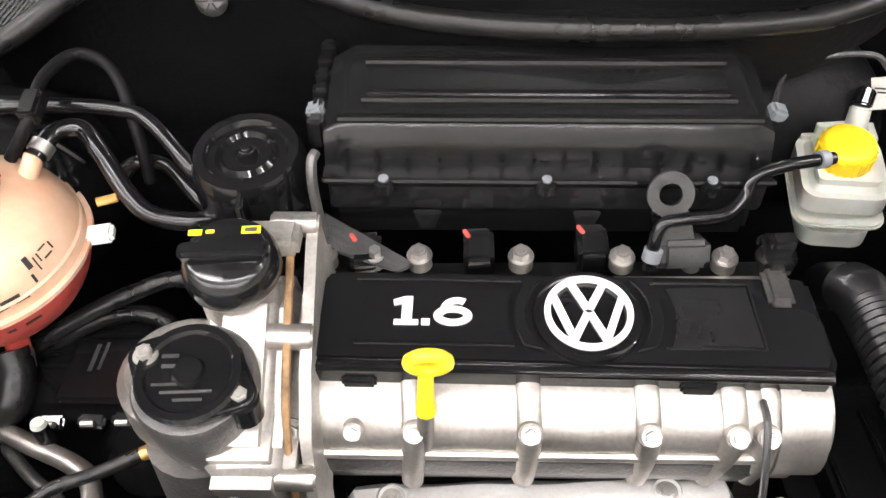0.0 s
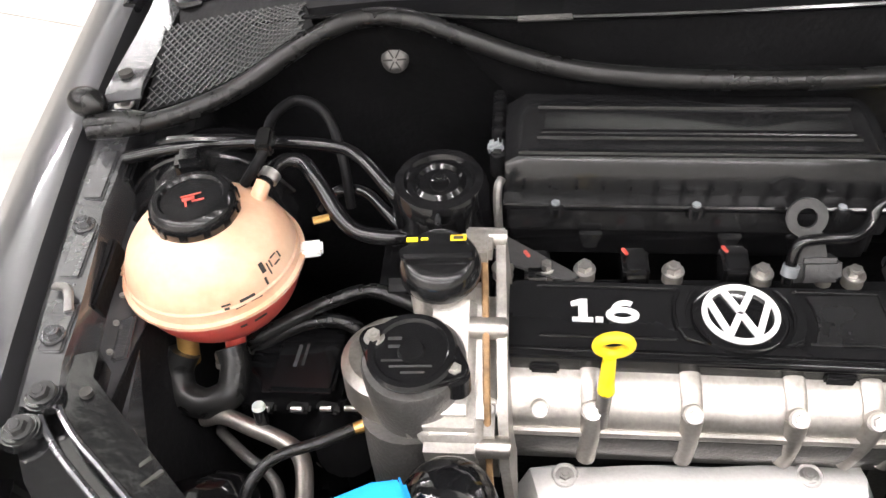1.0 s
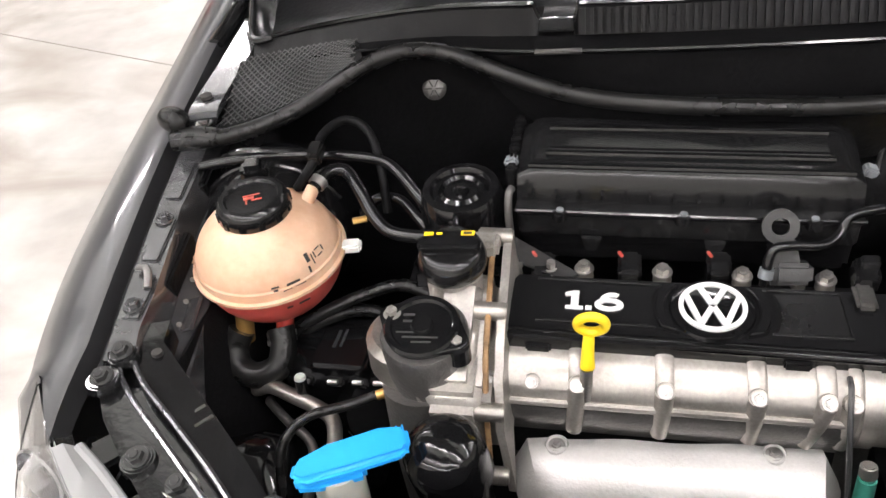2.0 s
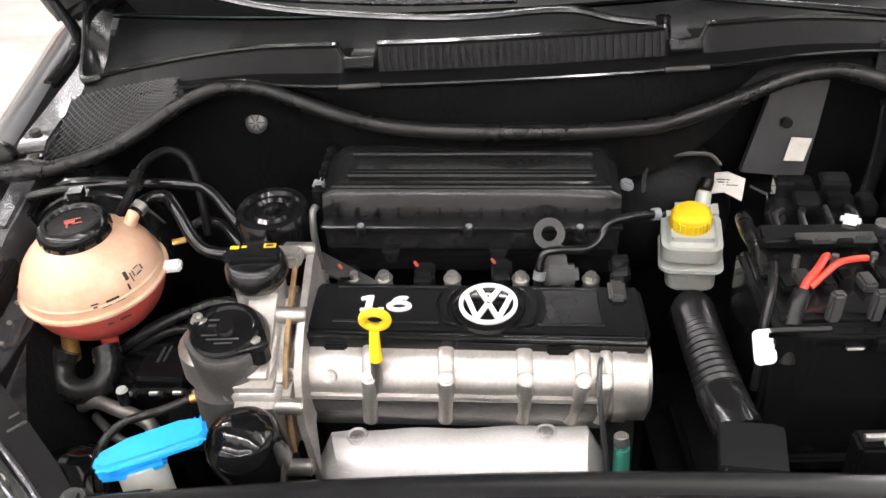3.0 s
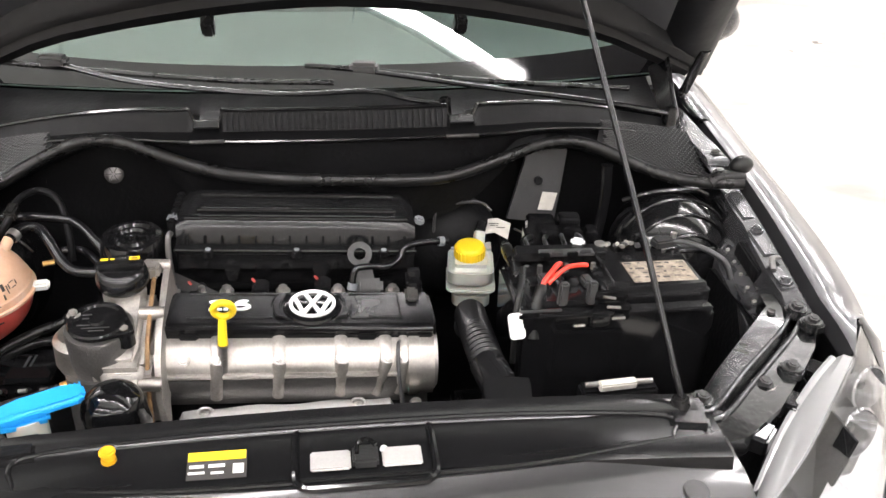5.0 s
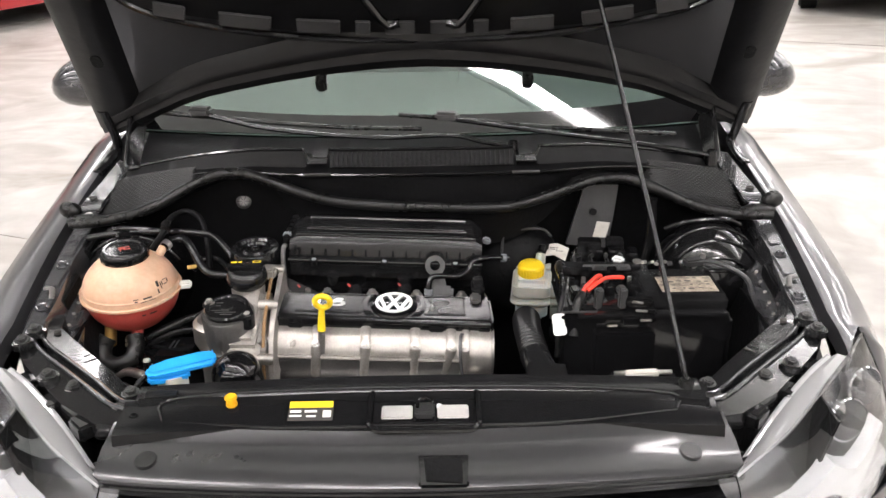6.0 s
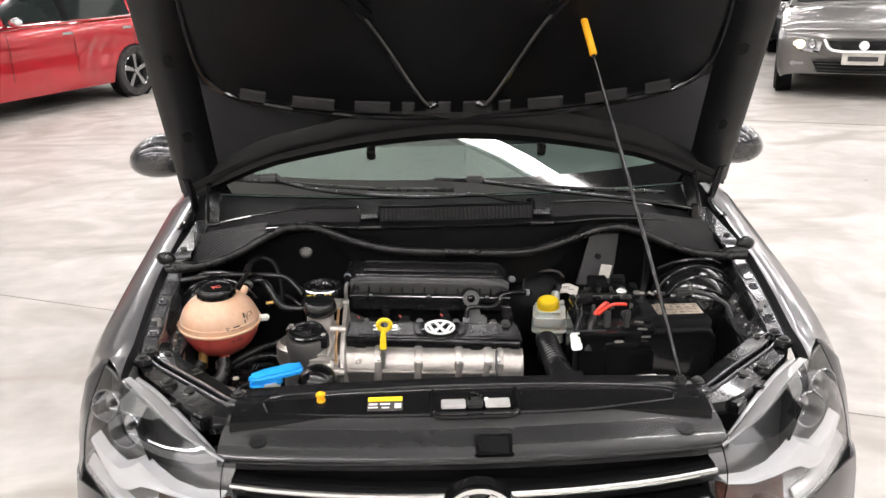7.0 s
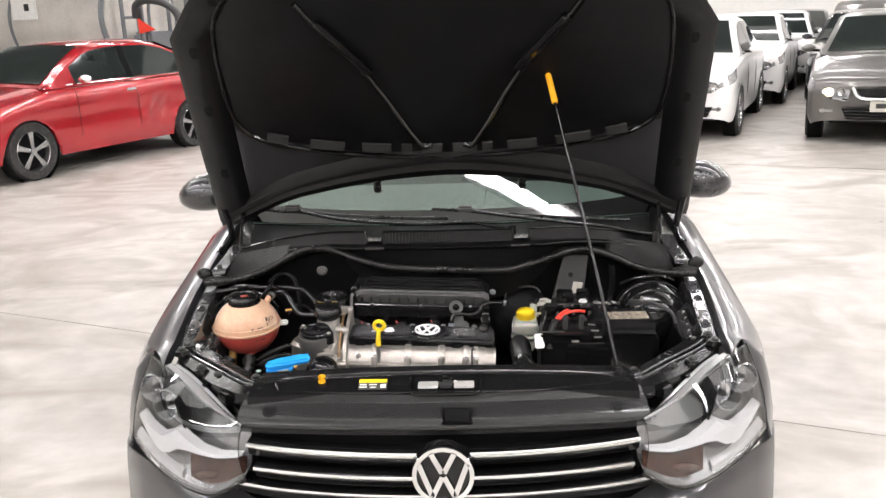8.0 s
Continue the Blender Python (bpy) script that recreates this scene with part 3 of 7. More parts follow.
def headlamp(s):
    TOP = [Vector(p) for p in ((0.437, 0.020, 0.727), (0.53, 0.095, 0.742), (0.61, 0.175, 0.766), (0.678, 0.248, 0.778), (0.742, 0.333, 0.772))]
    BOT = [Vector(p) for p in ((0.433, -0.006, 0.606), (0.515, 0.012, 0.558), (0.60, 0.058, 0.556), (0.69, 0.128, 0.575), (0.768, 0.214, 0.598))]

    def along(P, u):
        q = u * (len(P) - 1)
        i = min(int(q), len(P) - 2)
        a, b, c, d = P[max(i - 1, 0)], P[i], P[i + 1], P[min(i + 2, len(P) - 1)]
        t = q - i
        return 0.5 * (2 * b + (c - a) * t + (2 * a - 5 * b + 4 * c - d) * t * t + (3 * b - a - 3 * c + d) * t ** 3)

    def surf(u, v, push=0.0):
        p = along(TOP, u).lerp(along(BOT, u), v)
        out = Vector((0.5, -0.8, 0.33)).normalized()
        p = p + out * (0.03 * math.sin(math.pi * v) * (0.35 + 0.65 * math.sin(math.pi * (0.1 + 0.8 * u)))) + Vector((-0.25, 0.9, -0.1)) * push
        return (s * p.x, p.y, p.z)
    N = 18
    hl = part("headlamp", sheet([[surf(0.02 + 0.96 * i / N, 0.03 + 0.94 * j / 8, 0.07 * math.sin(math.pi * j / 8) ** 0.5 + 0.008) for i in range(N + 1)] for j in range(9)], 0.003), M["lampsilver"], CAR, "clear headlamp with a smoky housing and a white reflector wedge")
    lens = part("lens", sheet([[surf(i / N, j / 10) for i in range(N + 1)] for j in range(11)], 0.003), M["lens"], hl)
    lens.visible_shadow = False
    # ledge along the top, behind the crease of the lens
    BK = [Vector(p) for p in ((0.470, 0.080, 0.704), (0.545, 0.165, 0.729), (0.61, 0.222, 0.758), (0.652, 0.252, 0.772))]
    led = []
    for q in (0, 0.5, 1):
        row = []
        for i in range(13):
            a = along(TOP, 0.74 * i / 12)
            p = a.lerp(along(BK, i / 12), q)
            row.append((s * p.x, p.y, p.z + 0.006 * math.sin(math.pi * q)))
        led.append(row)
    part("top_ledge", sheet(led, 0.004), M["ledge"], hl, "smooth grey ledge on top of the lamp")
    part("ledge_edge", tube([(s * p.x, p.y, p.z) for p in BK], 0.006, 8, 5), M["ledge"], hl)
    # Bright tube along the lens crease, standing in for its glints.
    part("crease_trim", tube([surf(0.04 + 0.8 * k / 12, 0.05, 0.012) for k in range(13)], 0.004, 6, 2), M["bowl"], hl)
    rim = [surf(1, j / 8, 0.003) for j in range(0, 9)] + [surf(1 - i / N, 1, 0.003) for i in range(1, N + 1)]
    part("bezel", tube(rim, 0.003, 8, 1, smooth=False), M["gloss"], hl)
    wedge = ((0.04, 0.58, 0.61), (0.18, 0.55, 0.60), (0.30, 0.52, 0.59), (0.42, 0.49, 0.62), (0.50, 0.46, 0.66), (0.58, 0.56, 0.75), (0.66, 0.64, 0.81), (0.72, 0.65, 0.81), (0.82, 0.665, 0.76), (0.94, 0.66, 0.70))
    part("reflector", sheet([[surf(u, a, 0.045) for u, a, b in wedge], [surf(u, a + 0.02, 0.016) for u, a, b in wedge], [surf(u, b, 0.014) for u, a, b in wedge], [surf(u, b + 0.02, 0.035) for u, a, b in wedge]], 0.003), M["lampwhite"], hl, "white reflector wedge")
    part("lower_reflector", sheet([[surf(u, v, p) for u in (0.04, 0.12, 0.2, 0.3, 0.38, 0.45)] for v, p in ((0.68, 0.05), (0.78, 0.04), (0.95, 0.02))], 0.003), M["amberlens"], hl)
    # Pale strip modelled for the highlight on the lens's lower outer edge.
    part("lower_trim", sheet([[surf(u, v, p) for u in (0.5, 0.62, 0.75, 0.86, 0.96)] for v, p in ((0.86, 0.03), (0.90, 0.015), (0.965, 0.01))], 0.003), M["ledge"], hl)
    for u, v, r in ((0.65, 0.38, 0.032), (0.86, 0.36, 0.030)):
        c = Vector(surf(u, v, 0.062))
        f = Vector((s * 0.35, -1, 0.2)).normalized()
        t = lathe([(r * 1.15, 0.012), (r * 1.05, 0.014), (r, 0.002), (r * 0.75, -0.018), (r * 0.3, -0.024), (0.0, -0.024)], axis(c + f * 0.02, c + f * 1.02), 28)
        pj = part("projector", t, M["bowl"], hl, "bright round lamp bowl")
        part("bulb_shield", lathe([(0.0, 0.012), (0.006, 0.010), (0.0085, 0.0), (0.0085, -0.02)], axis(c + f * 0.012, c + f * 1.012), 14), M["eyesteel"], pj)
    c = Vector(surf(0.3, 0.82, 0.03))
    bb = BM()
    bmesh.ops.create_uvsphere(bb, u_segments=14, v_segments=8, radius=0.018, matrix=Matrix.Translation(c) @ Matrix.Diagonal((1.8, 0.6, 0.7, 1)))
    part("indicator", bb, M["amberlens"], hl)


for s in (-1, 1):
    headlamp(s)

# ---- bonnet, hinged at the windscreen and standing open ----
HO, HV = Vector((0.008, 1.013, 0.947)), Vector((0, -0.594, 0.805))
HN = Vector((0, -0.805, -0.594))    # towards the bay


def hp(u, v, n=0.0):
    return HO + Vector((u, 0, 0)) + HV * v + HN * n


def rear(u):
    a = abs(u)
    return 0.214 - 0.15 * (a / 0.5) ** 1.75 * 0.62 if a < 0.5 else max(0.0, 0.121 - 0.121 * (a - 0.5) / 0.215)


def hw(v):
    return 0.742 - 0.062 * v if v < 0.74 else 0.6961 - 0.6 * (v - 0.74) - 0.9 * (v - 0.74) ** 2


def bonnet_rows(v_top=0.99, inset=0.0, n=0.0, crown=0.03):
    out = []
    for j in range(17):
        q = j / 16
        row = []
        for i in range(25):
            w = 2 * i / 24 - 1
            u = w * 0.742
            v0 = rear(u) + inset
            v = v0 + (v_top - inset - v0) * q
            uu = w * (hw(v) - inset)
            row.append(hp(uu, v - 0.05 * q * w * w, n - crown * (1 - w * w)))
        out.append(row)
    return out


HOOD = part("bonnet", sheet(bonnet_rows(), 0.004), M["paint"], CAR, "propped open bonnet, black inside")


def strip(path, w, h, bm=None, n=0.0):
    """A rounded rib on the inside of the bonnet along (u, v) points."""
    return tube([hp(u, v, n) for u, v in path], w, 8, 4, bm=bm, flat=h)


fr = BM()
for s in (-1, 1):
    # side frames
    sheet([[hp(s * (hw(v) - a), v, nn) for a, nn in ((-0.003, -0.006), (-0.003, 0.002), (0.016, 0.014), (0.09, 0.012), (0.12, -0.012))] for v in (0.02, 0.15, 0.3, 0.45, 0.6, 0.74, 0.84, 0.95)], 0.003, bm=fr)
    for v in (0.25, 0.5, 0.7, 0.86):
        hb = prism(rrect(0.022, 0.034, 0.009), 0.003, Matrix.Translation(hp(s * (hw(v) - 0.055), v, 0.012)) @ Matrix(((1, 0, 0), (0, HV.y, HN.y), (0, HV.z, HN.z))).to_4x4())
        part("frame_hole", hb, M["baymatt"], HOOD)
sheet([[hp(u, rear(u) + a * (0.7 + 0.3 * (1 - abs(u) / 0.7)), nn) for u in [-0.7 + 1.4 * k / 24 for k in range(25)]] for a, nn in ((0.0, -0.002), (0.010, 0.012), (0.035, 0.016), (0.055, 0.004), (0.066, 0.016), (0.085, 0.012), (0.11, -0.012))], 0.003, bm=fr)
sheet([[hp(u, 0.985 - a - 0.05 * (u / 0.7) ** 2, nn) for u in [-0.52 + 1.04 * k / 12 for k in range(13)]] for a, nn in ((0.0, 0.0), (0.012, 0.012), (0.09, 0.012), (0.12, -0.012))], 0.003, bm=fr)
part("inner_frame", fr, M["satin_inside"], HOOD)
pad = []
for q in range(9):
    row = []
    for i in range(21):
        u = (2 * i / 20 - 1) * 0.60
        v0 = 0.31 + 0.11 * (abs(u) / 0.6) ** 2.4
        row.append(hp(u * (1 - 0.1 * (q / 8) ** 3), v0 + (0.90 - v0) * q / 8, 0.0 + 0.004 * math.sin(q * 2.1 + i * 1.3)))
    pad.append(row)
part("inner_panel", sheet(pad, 0.006), M["satin_inside"], HOOD)
for s in (-1, 1):
    part("border_bead", strip([(0.0, 0.292), (s * 0.2, 0.300), (s * 0.4, 0.335), (s * 0.54, 0.385), (s * 0.595, 0.47), (s * 0.595, 0.66), (s * 0.57, 0.80), (s * 0.50, 0.895)], 0.009, 0.8, n=0.008), M["bay"], HOOD)
    part("rib", strip([(s * 0.045, 0.345), (s * 0.085, 0.36), (s * 0.20, 0.60), (s * 0.30, 0.74), (s * 0.36, 0.84)], 0.011, 0.8, n=0.012), M["bay"], HOOD)
    part("wide_rib", strip([(s * 0.20, 0.62), (s * 0.26, 0.70), (s * 0.32, 0.78)], 0.024, 0.5, n=0.012), M["bay"], HOOD)
    part("hinge", tube([hp(s * 0.715, 0.09, 0.012), hp(s * 0.712, 0.0, 0.02), Vector((s * 0.715, 1.0, 0.90)), Vector((s * 0.72, 0.9, 0.885))], 0.012, 8, 4, flat=0.5), M["bay"], HOOD)
    part("rubber_stop", box(hp(s * 0.218, 0.185, 0.02), (0.022, 0.03, 0.034), (36, 0, 0), 0.004), M["rubber"], HOOD)
for u, w in ((-0.485, 0.06), (-0.345, 0.10), (-0.205, 0.085), (-0.118, 0.03), (-0.045, 0.06), (0.05, 0.07), (0.115, 0.03), (0.215, 0.085), (0.36, 0.10), (0.48, 0.06)):
    v = 0.335 + 0.09 * (abs(u) / 0.6) ** 2.4
    tilt = -math.degrees(math.atan(0.09 * 2.4 * abs(u) ** 1.4 / 0.6 ** 2.4)) * (1 if u < 0 else -1)
    b = box((0, 0, 0), (w, 0.036, 0.006), (0, 0, tilt), 0.002)
    b.transform(Matrix.Translation(hp(u, v, 0.014)) @ Matrix(((1, 0, 0), (0, HV.y, HN.y), (0, HV.z, HN.z))).to_4x4())
    part("foam_tab", b, M["grey"], HOOD)
gt, gd = Vector((0.283, 0.677, 1.435)), Vector((-0.107, 0.432, 0.563)).normalized()
pr = part("prop_rod", tube([(0.406, 0.177, 0.775), (0.397, 0.200, 0.818), (0.368, 0.333, 0.990), (0.30, 0.608, 1.345), gt], 0.0042, 10, 4), M["gloss"], CAR, "black steel prop rod with an amber grip")
gb = cyl(gt - gd * 0.115, gt - gd * 0.008, 0.0085, 0.008, 14, 0.002)
bmesh.ops.create_uvsphere(gb, u_segments=12, v_segments=8, radius=0.0125, matrix=Matrix.Translation(gt))
part("grip", gb, M["orange"], pr)
part("pivot_bush", cyl((0.406, 0.178, 0.765), (0.404, 0.180, 0.783), 0.013, 0.010, 18, 0.003), M["rubber"], pr)


# ---- bay walls, cowl and rails (parts of the car) ----
part("bay_floor", sheet([[(-0.70, y, 0.28), (0.70, y, 0.28)] for y in (0.08, 0.90)], 0.006), M["baymatt"], CAR)
part("radiator", box((0, 0.125, 0.47), (0.72, 0.04, 0.46), b=0.006), M["baymatt"], CAR)


# the rubber seal along the bulkhead: distance from the middle, height on either side, depth; its hump by the tank stands higher
SEAL = [(-0.06, 0.870, 0.8755, 0.690), (0.0, 0.8755, 0.8755, 0.684), (0.06, 0.8755, 0.870, 0.690), (0.12, 0.8775, 0.8655, 0.698), (0.18, 0.882, 0.8645, 0.708),
        (0.24, 0.8935, 0.875, 0.722), (0.30, 0.911, 0.8895, 0.738), (0.36, 0.9285, 0.904, 0.750), (0.42, 0.9255, 0.9045, 0.754), (0.48, 0.902, 0.887, 0.742),
        (0.54, 0.8745, 0.864, 0.716), (0.60, 0.861, 0.853, 0.690), (0.66, 0.857, 0.852, 0.672), (0.72, 0.856, 0.853, 0.668), (0.80, 0.856, 0.854, 0.668)]


def seal_pt(x):
    a = abs(x)
    side = 1 if x < 0 else 2
    i = max(k for k in range(1, len(SEAL) - 2) if SEAL[k][0] <= a)
    p = [Vector((q[0], q[3], q[side])) for q in SEAL[i - 1:i + 3]]
    t = (a - p[1].x) / (p[2].x - p[1].x)
    r = 0.5 * (2 * p[1] + (p[2] - p[0]) * t + (2 * p[0] - 5 * p[1] + 4 * p[2] - p[3]) * t * t + (3 * p[1] - p[0] - 3 * p[2] + p[3]) * t ** 3)
    return Vector((x, r.y, r.z))


xs = [-0.66 + 1.32 * k / 44 for k in range(45)]
part("bulkhead", sheet([[seal_pt(x) + Vector((0, 0.006, -0.008)) for x in xs], [Vector((x, max(seal_pt(x).y + 0.02, 0.812), seal_pt(x).z - 0.028)) for x in xs], [Vector((x, 0.822, 0.82)) for x in xs],
                        [Vector((x, 0.83, 0.60)) for x in xs], [Vector((x, 0.86, 0.28)) for x in xs]], 0.005), M["baymatt"], CAR)
part("bonnet_seal", tube([seal_pt(-0.70 + 1.40 * k / 56) for k in range(57)], 0.0105, 16, 2), M["rubber"], CAR)
sn = part("push_nut", lathe([(0.0, 0.003), (0.006, 0.004), (0.013, 0.003), (0.0165, 0.0), (0.0, 0.0)], axis((-0.384, 0.8115, 0.846), (-0.382, 0.75, 0.868)), 24), M["aludark"], CAR)
for k in range(6):
    a = k * math.pi / 3
    nb = box((0.008 * math.cos(a), 0.008 * math.sin(a), 0.0042), (0.011, 0.0018, 0.0014), (0, 0, math.degrees(a)))
    nb.transform(axis((-0.384, 0.8115, 0.846), (-0.382, 0.75, 0.868)))
    part("slit", nb, M["ink"], sn)


# cowl tray
def tray_edge(x):
    """Front edge of the raised tray under the windscreen, notched at the two clips."""
    a = abs(x)
    z = 0.966 if a < 0.32 else 0.966 - 0.049 * ((a - 0.32) / 0.30) ** 1.6
    y = 0.776 + 0.055 * (a / 0.62) ** 2
    if 0.19 < a < 0.243:
        z -= 0.020
    return Vector((x, y, z))


tx = [-0.63 + 1.26 * k / 40 for k in range(41)]
tx = sorted(set(tx + [s * v for s in (-1, 1) for v in (0.186, 0.194, 0.236, 0.244)]))


def lip(x):
    """Foot of the steep face below the tray's edge."""
    a = abs(x)
    q = min(1, max(0, (a - 0.3) / 0.3))
    return tray_edge(x) + Vector((0, -0.013 - 0.006 * q, -0.033 + 0.014 * q + (0.020 if 0.19 < a < 0.243 else 0)))


def ledge_edge(x):
    """Front edge of the narrow ledge before that foot."""
    q = min(1, max(0, (abs(x) - 0.26) / 0.2))
    return lip(x) + Vector((0, -0.030 + 0.016 * q, -0.006 + 0.002 * q))


part("cowl_panel", sheet([[ledge_edge(x) + Vector((0, 0.010, -0.012)) for x in tx], [ledge_edge(x) for x in tx], [lip(x) for x in tx], [tray_edge(x) + Vector((0, -0.003, -0.002)) for x in tx],
                          [tray_edge(x) + Vector((0, 0.004, 0)) for x in tx], [tray_edge(x) + Vector((0, 0.022, -0.012)) for x in tx],
                          [Vector((x, 0.865 + 0.06 * (x / 0.64) ** 2, 0.930 - 0.02 * (x / 0.64) ** 2)) for x in tx],
                          [Vector((x, 0.925 + 0.09 * (x / 0.64) ** 2, 0.948)) for x in tx]], 0.004), M["cowlp"], CAR, "black plastic scuttle panel")
part("cowl_gutter", sheet([[seal_pt(x) + Vector((0, 0.010, -0.003)) for x in tx], [seal_pt(x).lerp(ledge_edge(x), 0.25) + Vector((0, 0.02, -0.11 * max(0.1, 1 - (abs(x) / 0.33) ** 4))) for x in tx],
                           [seal_pt(x).lerp(ledge_edge(x), 0.8) + Vector((0, 0.03, -0.10 * max(0.1, 1 - (abs(x) / 0.33) ** 4))) for x in tx], [ledge_edge(x) + Vector((0, 0.010, -0.008)) for x in tx]], 0.003), M["baymatt"], CAR)
part("lip_bead", tube([ledge_edge(x) for x in tx[3:-3]], 0.0028, 6, 1), M["gloss"], CAR)
part("tray_bead", tube([tray_edge(x) + Vector((0, 0.002, 0.001)) for x in tx], 0.0035, 6, 2), M["gloss"], CAR)
for s in (-1, 1):
    part("tray_end", sheet([[Vector((s * 0.630, 0.832, 0.916)), Vector((s * 0.638, 0.875, 0.939)), Vector((s * 0.645, 0.93, 0.980)), Vector((s * 0.655, 0.99, 1.0))],
                            [Vector((s * 0.612, 0.84, 0.908)), Vector((s * 0.618, 0.885, 0.919)), Vector((s * 0.625, 0.94, 0.945)), Vector((s * 0.635, 1.0, 0.962))]], 0.006), M["plastic"], CAR)
    part("end_bead", tube([(s * 0.60, 0.828, 0.922), (s * 0.622, 0.828, 0.919), (s * 0.634, 0.845, 0.923), (s * 0.642, 0.90, 0.953), (s * 0.652, 0.97, 1.0)], 0.006, 8, 5), M["satin"], CAR)
    part("cowl_clip", box((s * 0.215, 0.771, 0.945), (0.042, 0.022, 0.004), (14, 0, 0), 0.0015), M["satin"], CAR)
    # Pale metal strip in place of the highlight on the lip.
    part("lip_clip", box((s * 0.212, 0.734, 0.929), (0.056, 0.006, 0.005), (30, 0, 0), 0.001), M["aludark"], CAR)
# air intake slots in the tray
gb = part("intake_backing", box((0, 0.7675, 0.950), (0.370, 0.030, 0.003), (67, 0, 0)), M["baymatt"], CAR)
for k in range(38):
    x = -0.183 + 0.366 * k / 37
    part("slat", box((x, 0.7655, 0.9508), (0.0045, 0.030, 0.005), (67, 0, 0)), M["cowlp"], gb)
# honeycomb corners
def mesh_corner(s):
    bk = sheet([[Vector((s * x, seal_pt(s * x).y + 0.016, seal_pt(s * x).z + 0.004)) for x in (0.46, 0.52, 0.58, 0.645)],
                [Vector((s * x, y, z)) for x, y, z in ((0.47, 0.788, 0.929), (0.53, 0.797, 0.921), (0.59, 0.805, 0.909), (0.648, 0.812, 0.896))]], 0.002)
    base = part("mesh_backing", bk, M["baymatt"], CAR)
    g = BM()

    def P(u, v):
        x = 0.47 + 0.178 * u
        a = Vector((x, seal_pt(s * x).y + 0.018, seal_pt(s * x).z + 0.0075))
        top = Vector((x, 0.788 + 0.026 * u, 0.933 - 0.033 * u ** 1.2))
        p = a.lerp(top, v)
        return Vector((s * p.x, p.y, p.z))
    for k in range(-14, 21):
        for d in (1, -1):
            line = []
            for j in range(9):
                v = j / 8
                u = k / 20 + (v * 0.55 if d > 0 else 0.55 - v * 0.55)
                if 0 <= u <= 1:
                    line.append(P(u, v))
            if len(line) > 1:
                tube(line, 0.001, 4, 1, bm=g, smooth=False)
    part("mesh", g, M["meshp"], base)


for s in (-1, 1):
    mesh_corner(s)
    b = tube([seal_pt(s * 0.64), Vector((s * 0.665, 0.680, 0.862)), Vector((s * 0.69, 0.676, 0.862)), Vector((s * 0.703, 0.676, 0.86))], lambda t: 0.0145 - 0.004 * t, 12, 4, flat=0.8)
    part("seal_end", b, M["rubber"], CAR)
    bl = BM()
    bmesh.ops.create_uvsphere(bl, u_segments=18, v_segments=10, radius=1, matrix=pose(s * 0.705, 0.695, 0.876, 0, 0, s * 25) @ Matrix.Diagonal((0.026, 0.017, 0.017, 1)))
    part("seal_plug", bl, M["rubber"], CAR)
    # wing rail: stepped steel flange along the inside of the wing
    rr = []
    for k in range(15):
        y = 0.36 + 0.62 * k / 14
        zi = fz(y)
        w = 0.004 * (k % 4 == 1)
        xo = fin(y)
        rr.append([Vector((s * (xo + 0.002), y, zi - 0.03)), Vector((s * (xo - 0.008), y, zi - 0.034)), Vector((s * (xo - 0.012), y, zi - 0.016)), Vector((s * (xo - 0.045 + w), y, zi - 0.018)),
                   Vector((s * (xo - 0.052 + w), y, zi - 0.06)), Vector((s * (xo - 0.085), y, zi - 0.075)), Vector((s * (xo - 0.095), y, zi - 0.14)), Vector((s * (xo - 0.1), y, 0.3))])
    part("wing_rail", sheet(rr, 0.003), M["rail"], CAR)
    for y in (0.735, 0.56, 0.43):
        bolt((s * (fin(y) - 0.028), y, fz(y) - 0.014), (0, 0, 1), 0.008, 0.007, CAR, M["steel"] if y > 0.7 else M["rail"])
    for y, dx, wy, wx in ((0.44, 0.030, 0.055, 0.024), (0.53, 0.030, 0.07, 0.022), (0.63, 0.029, 0.07, 0.022)):
        part("pressed_pad", box((s * (fin(y) - dx), y, fz(y) - 0.0165), (wx, wy, 0.005), (10, 0, 0), 0.002), M["rail"], CAR)
    for y, wy in ((0.465, 0.05), (0.555, 0.06), (0.645, 0.05)):
        part("pressed_pad", box((s * (fin(y) - 0.069), y, fz(y) - 0.0655), (0.028, wy, 0.005), (10, s * 24, 0), 0.002), M["rail"], CAR)
    part("rail_slot", box((s * (fin(0.52) - 0.050), 0.52, fz(0.52) - 0.045), (0.010, 0.085, 0.03), (10, 0, 0), 0.003), M["baymatt"], CAR)
    part("rail_slot", box((s * (fin(0.66) - 0.050), 0.665, fz(0.66) - 0.045), (0.010, 0.05, 0.03), (10, 0, 0), 0.003), M["baymatt"], CAR)
    # Curved highlight on the outer strip, added as a pale tube.
    part("rail_hook", tube([(s * (fin(0.48) - 0.040), 0.455, fz(0.45) - 0.012), (s * (fin(0.48) - 0.034), 0.475, fz(0.47) - 0.006), (s * (fin(0.48) - 0.018), 0.482, fz(0.48) - 0.010)], 0.005, 8, 5, flat=0.6), M["aludark"], CAR)
    for k in range(7):
        y = 0.45 + 0.033 * k
        part("weld_dot", cyl((s * (fin(y) - 0.060), y, fz(y) - 0.068), (s * (fin(y) - 0.061), y, fz(y) - 0.062), 0.004, 0.003, 8), M["castlight"], CAR)
    # hinge plate
    part("hinge_plate", sheet([[Vector((s * 0.648, y, z)), Vector((s * 0.69, y, z - 0.004)), Vector((s * 0.695, y, z - 0.012))] for y, z in ((0.700, 0.875), (0.715, 0.883), (0.75, 0.886), (0.83, 0.89), (0.95, 0.90))], 0.004), M["rail"], CAR)
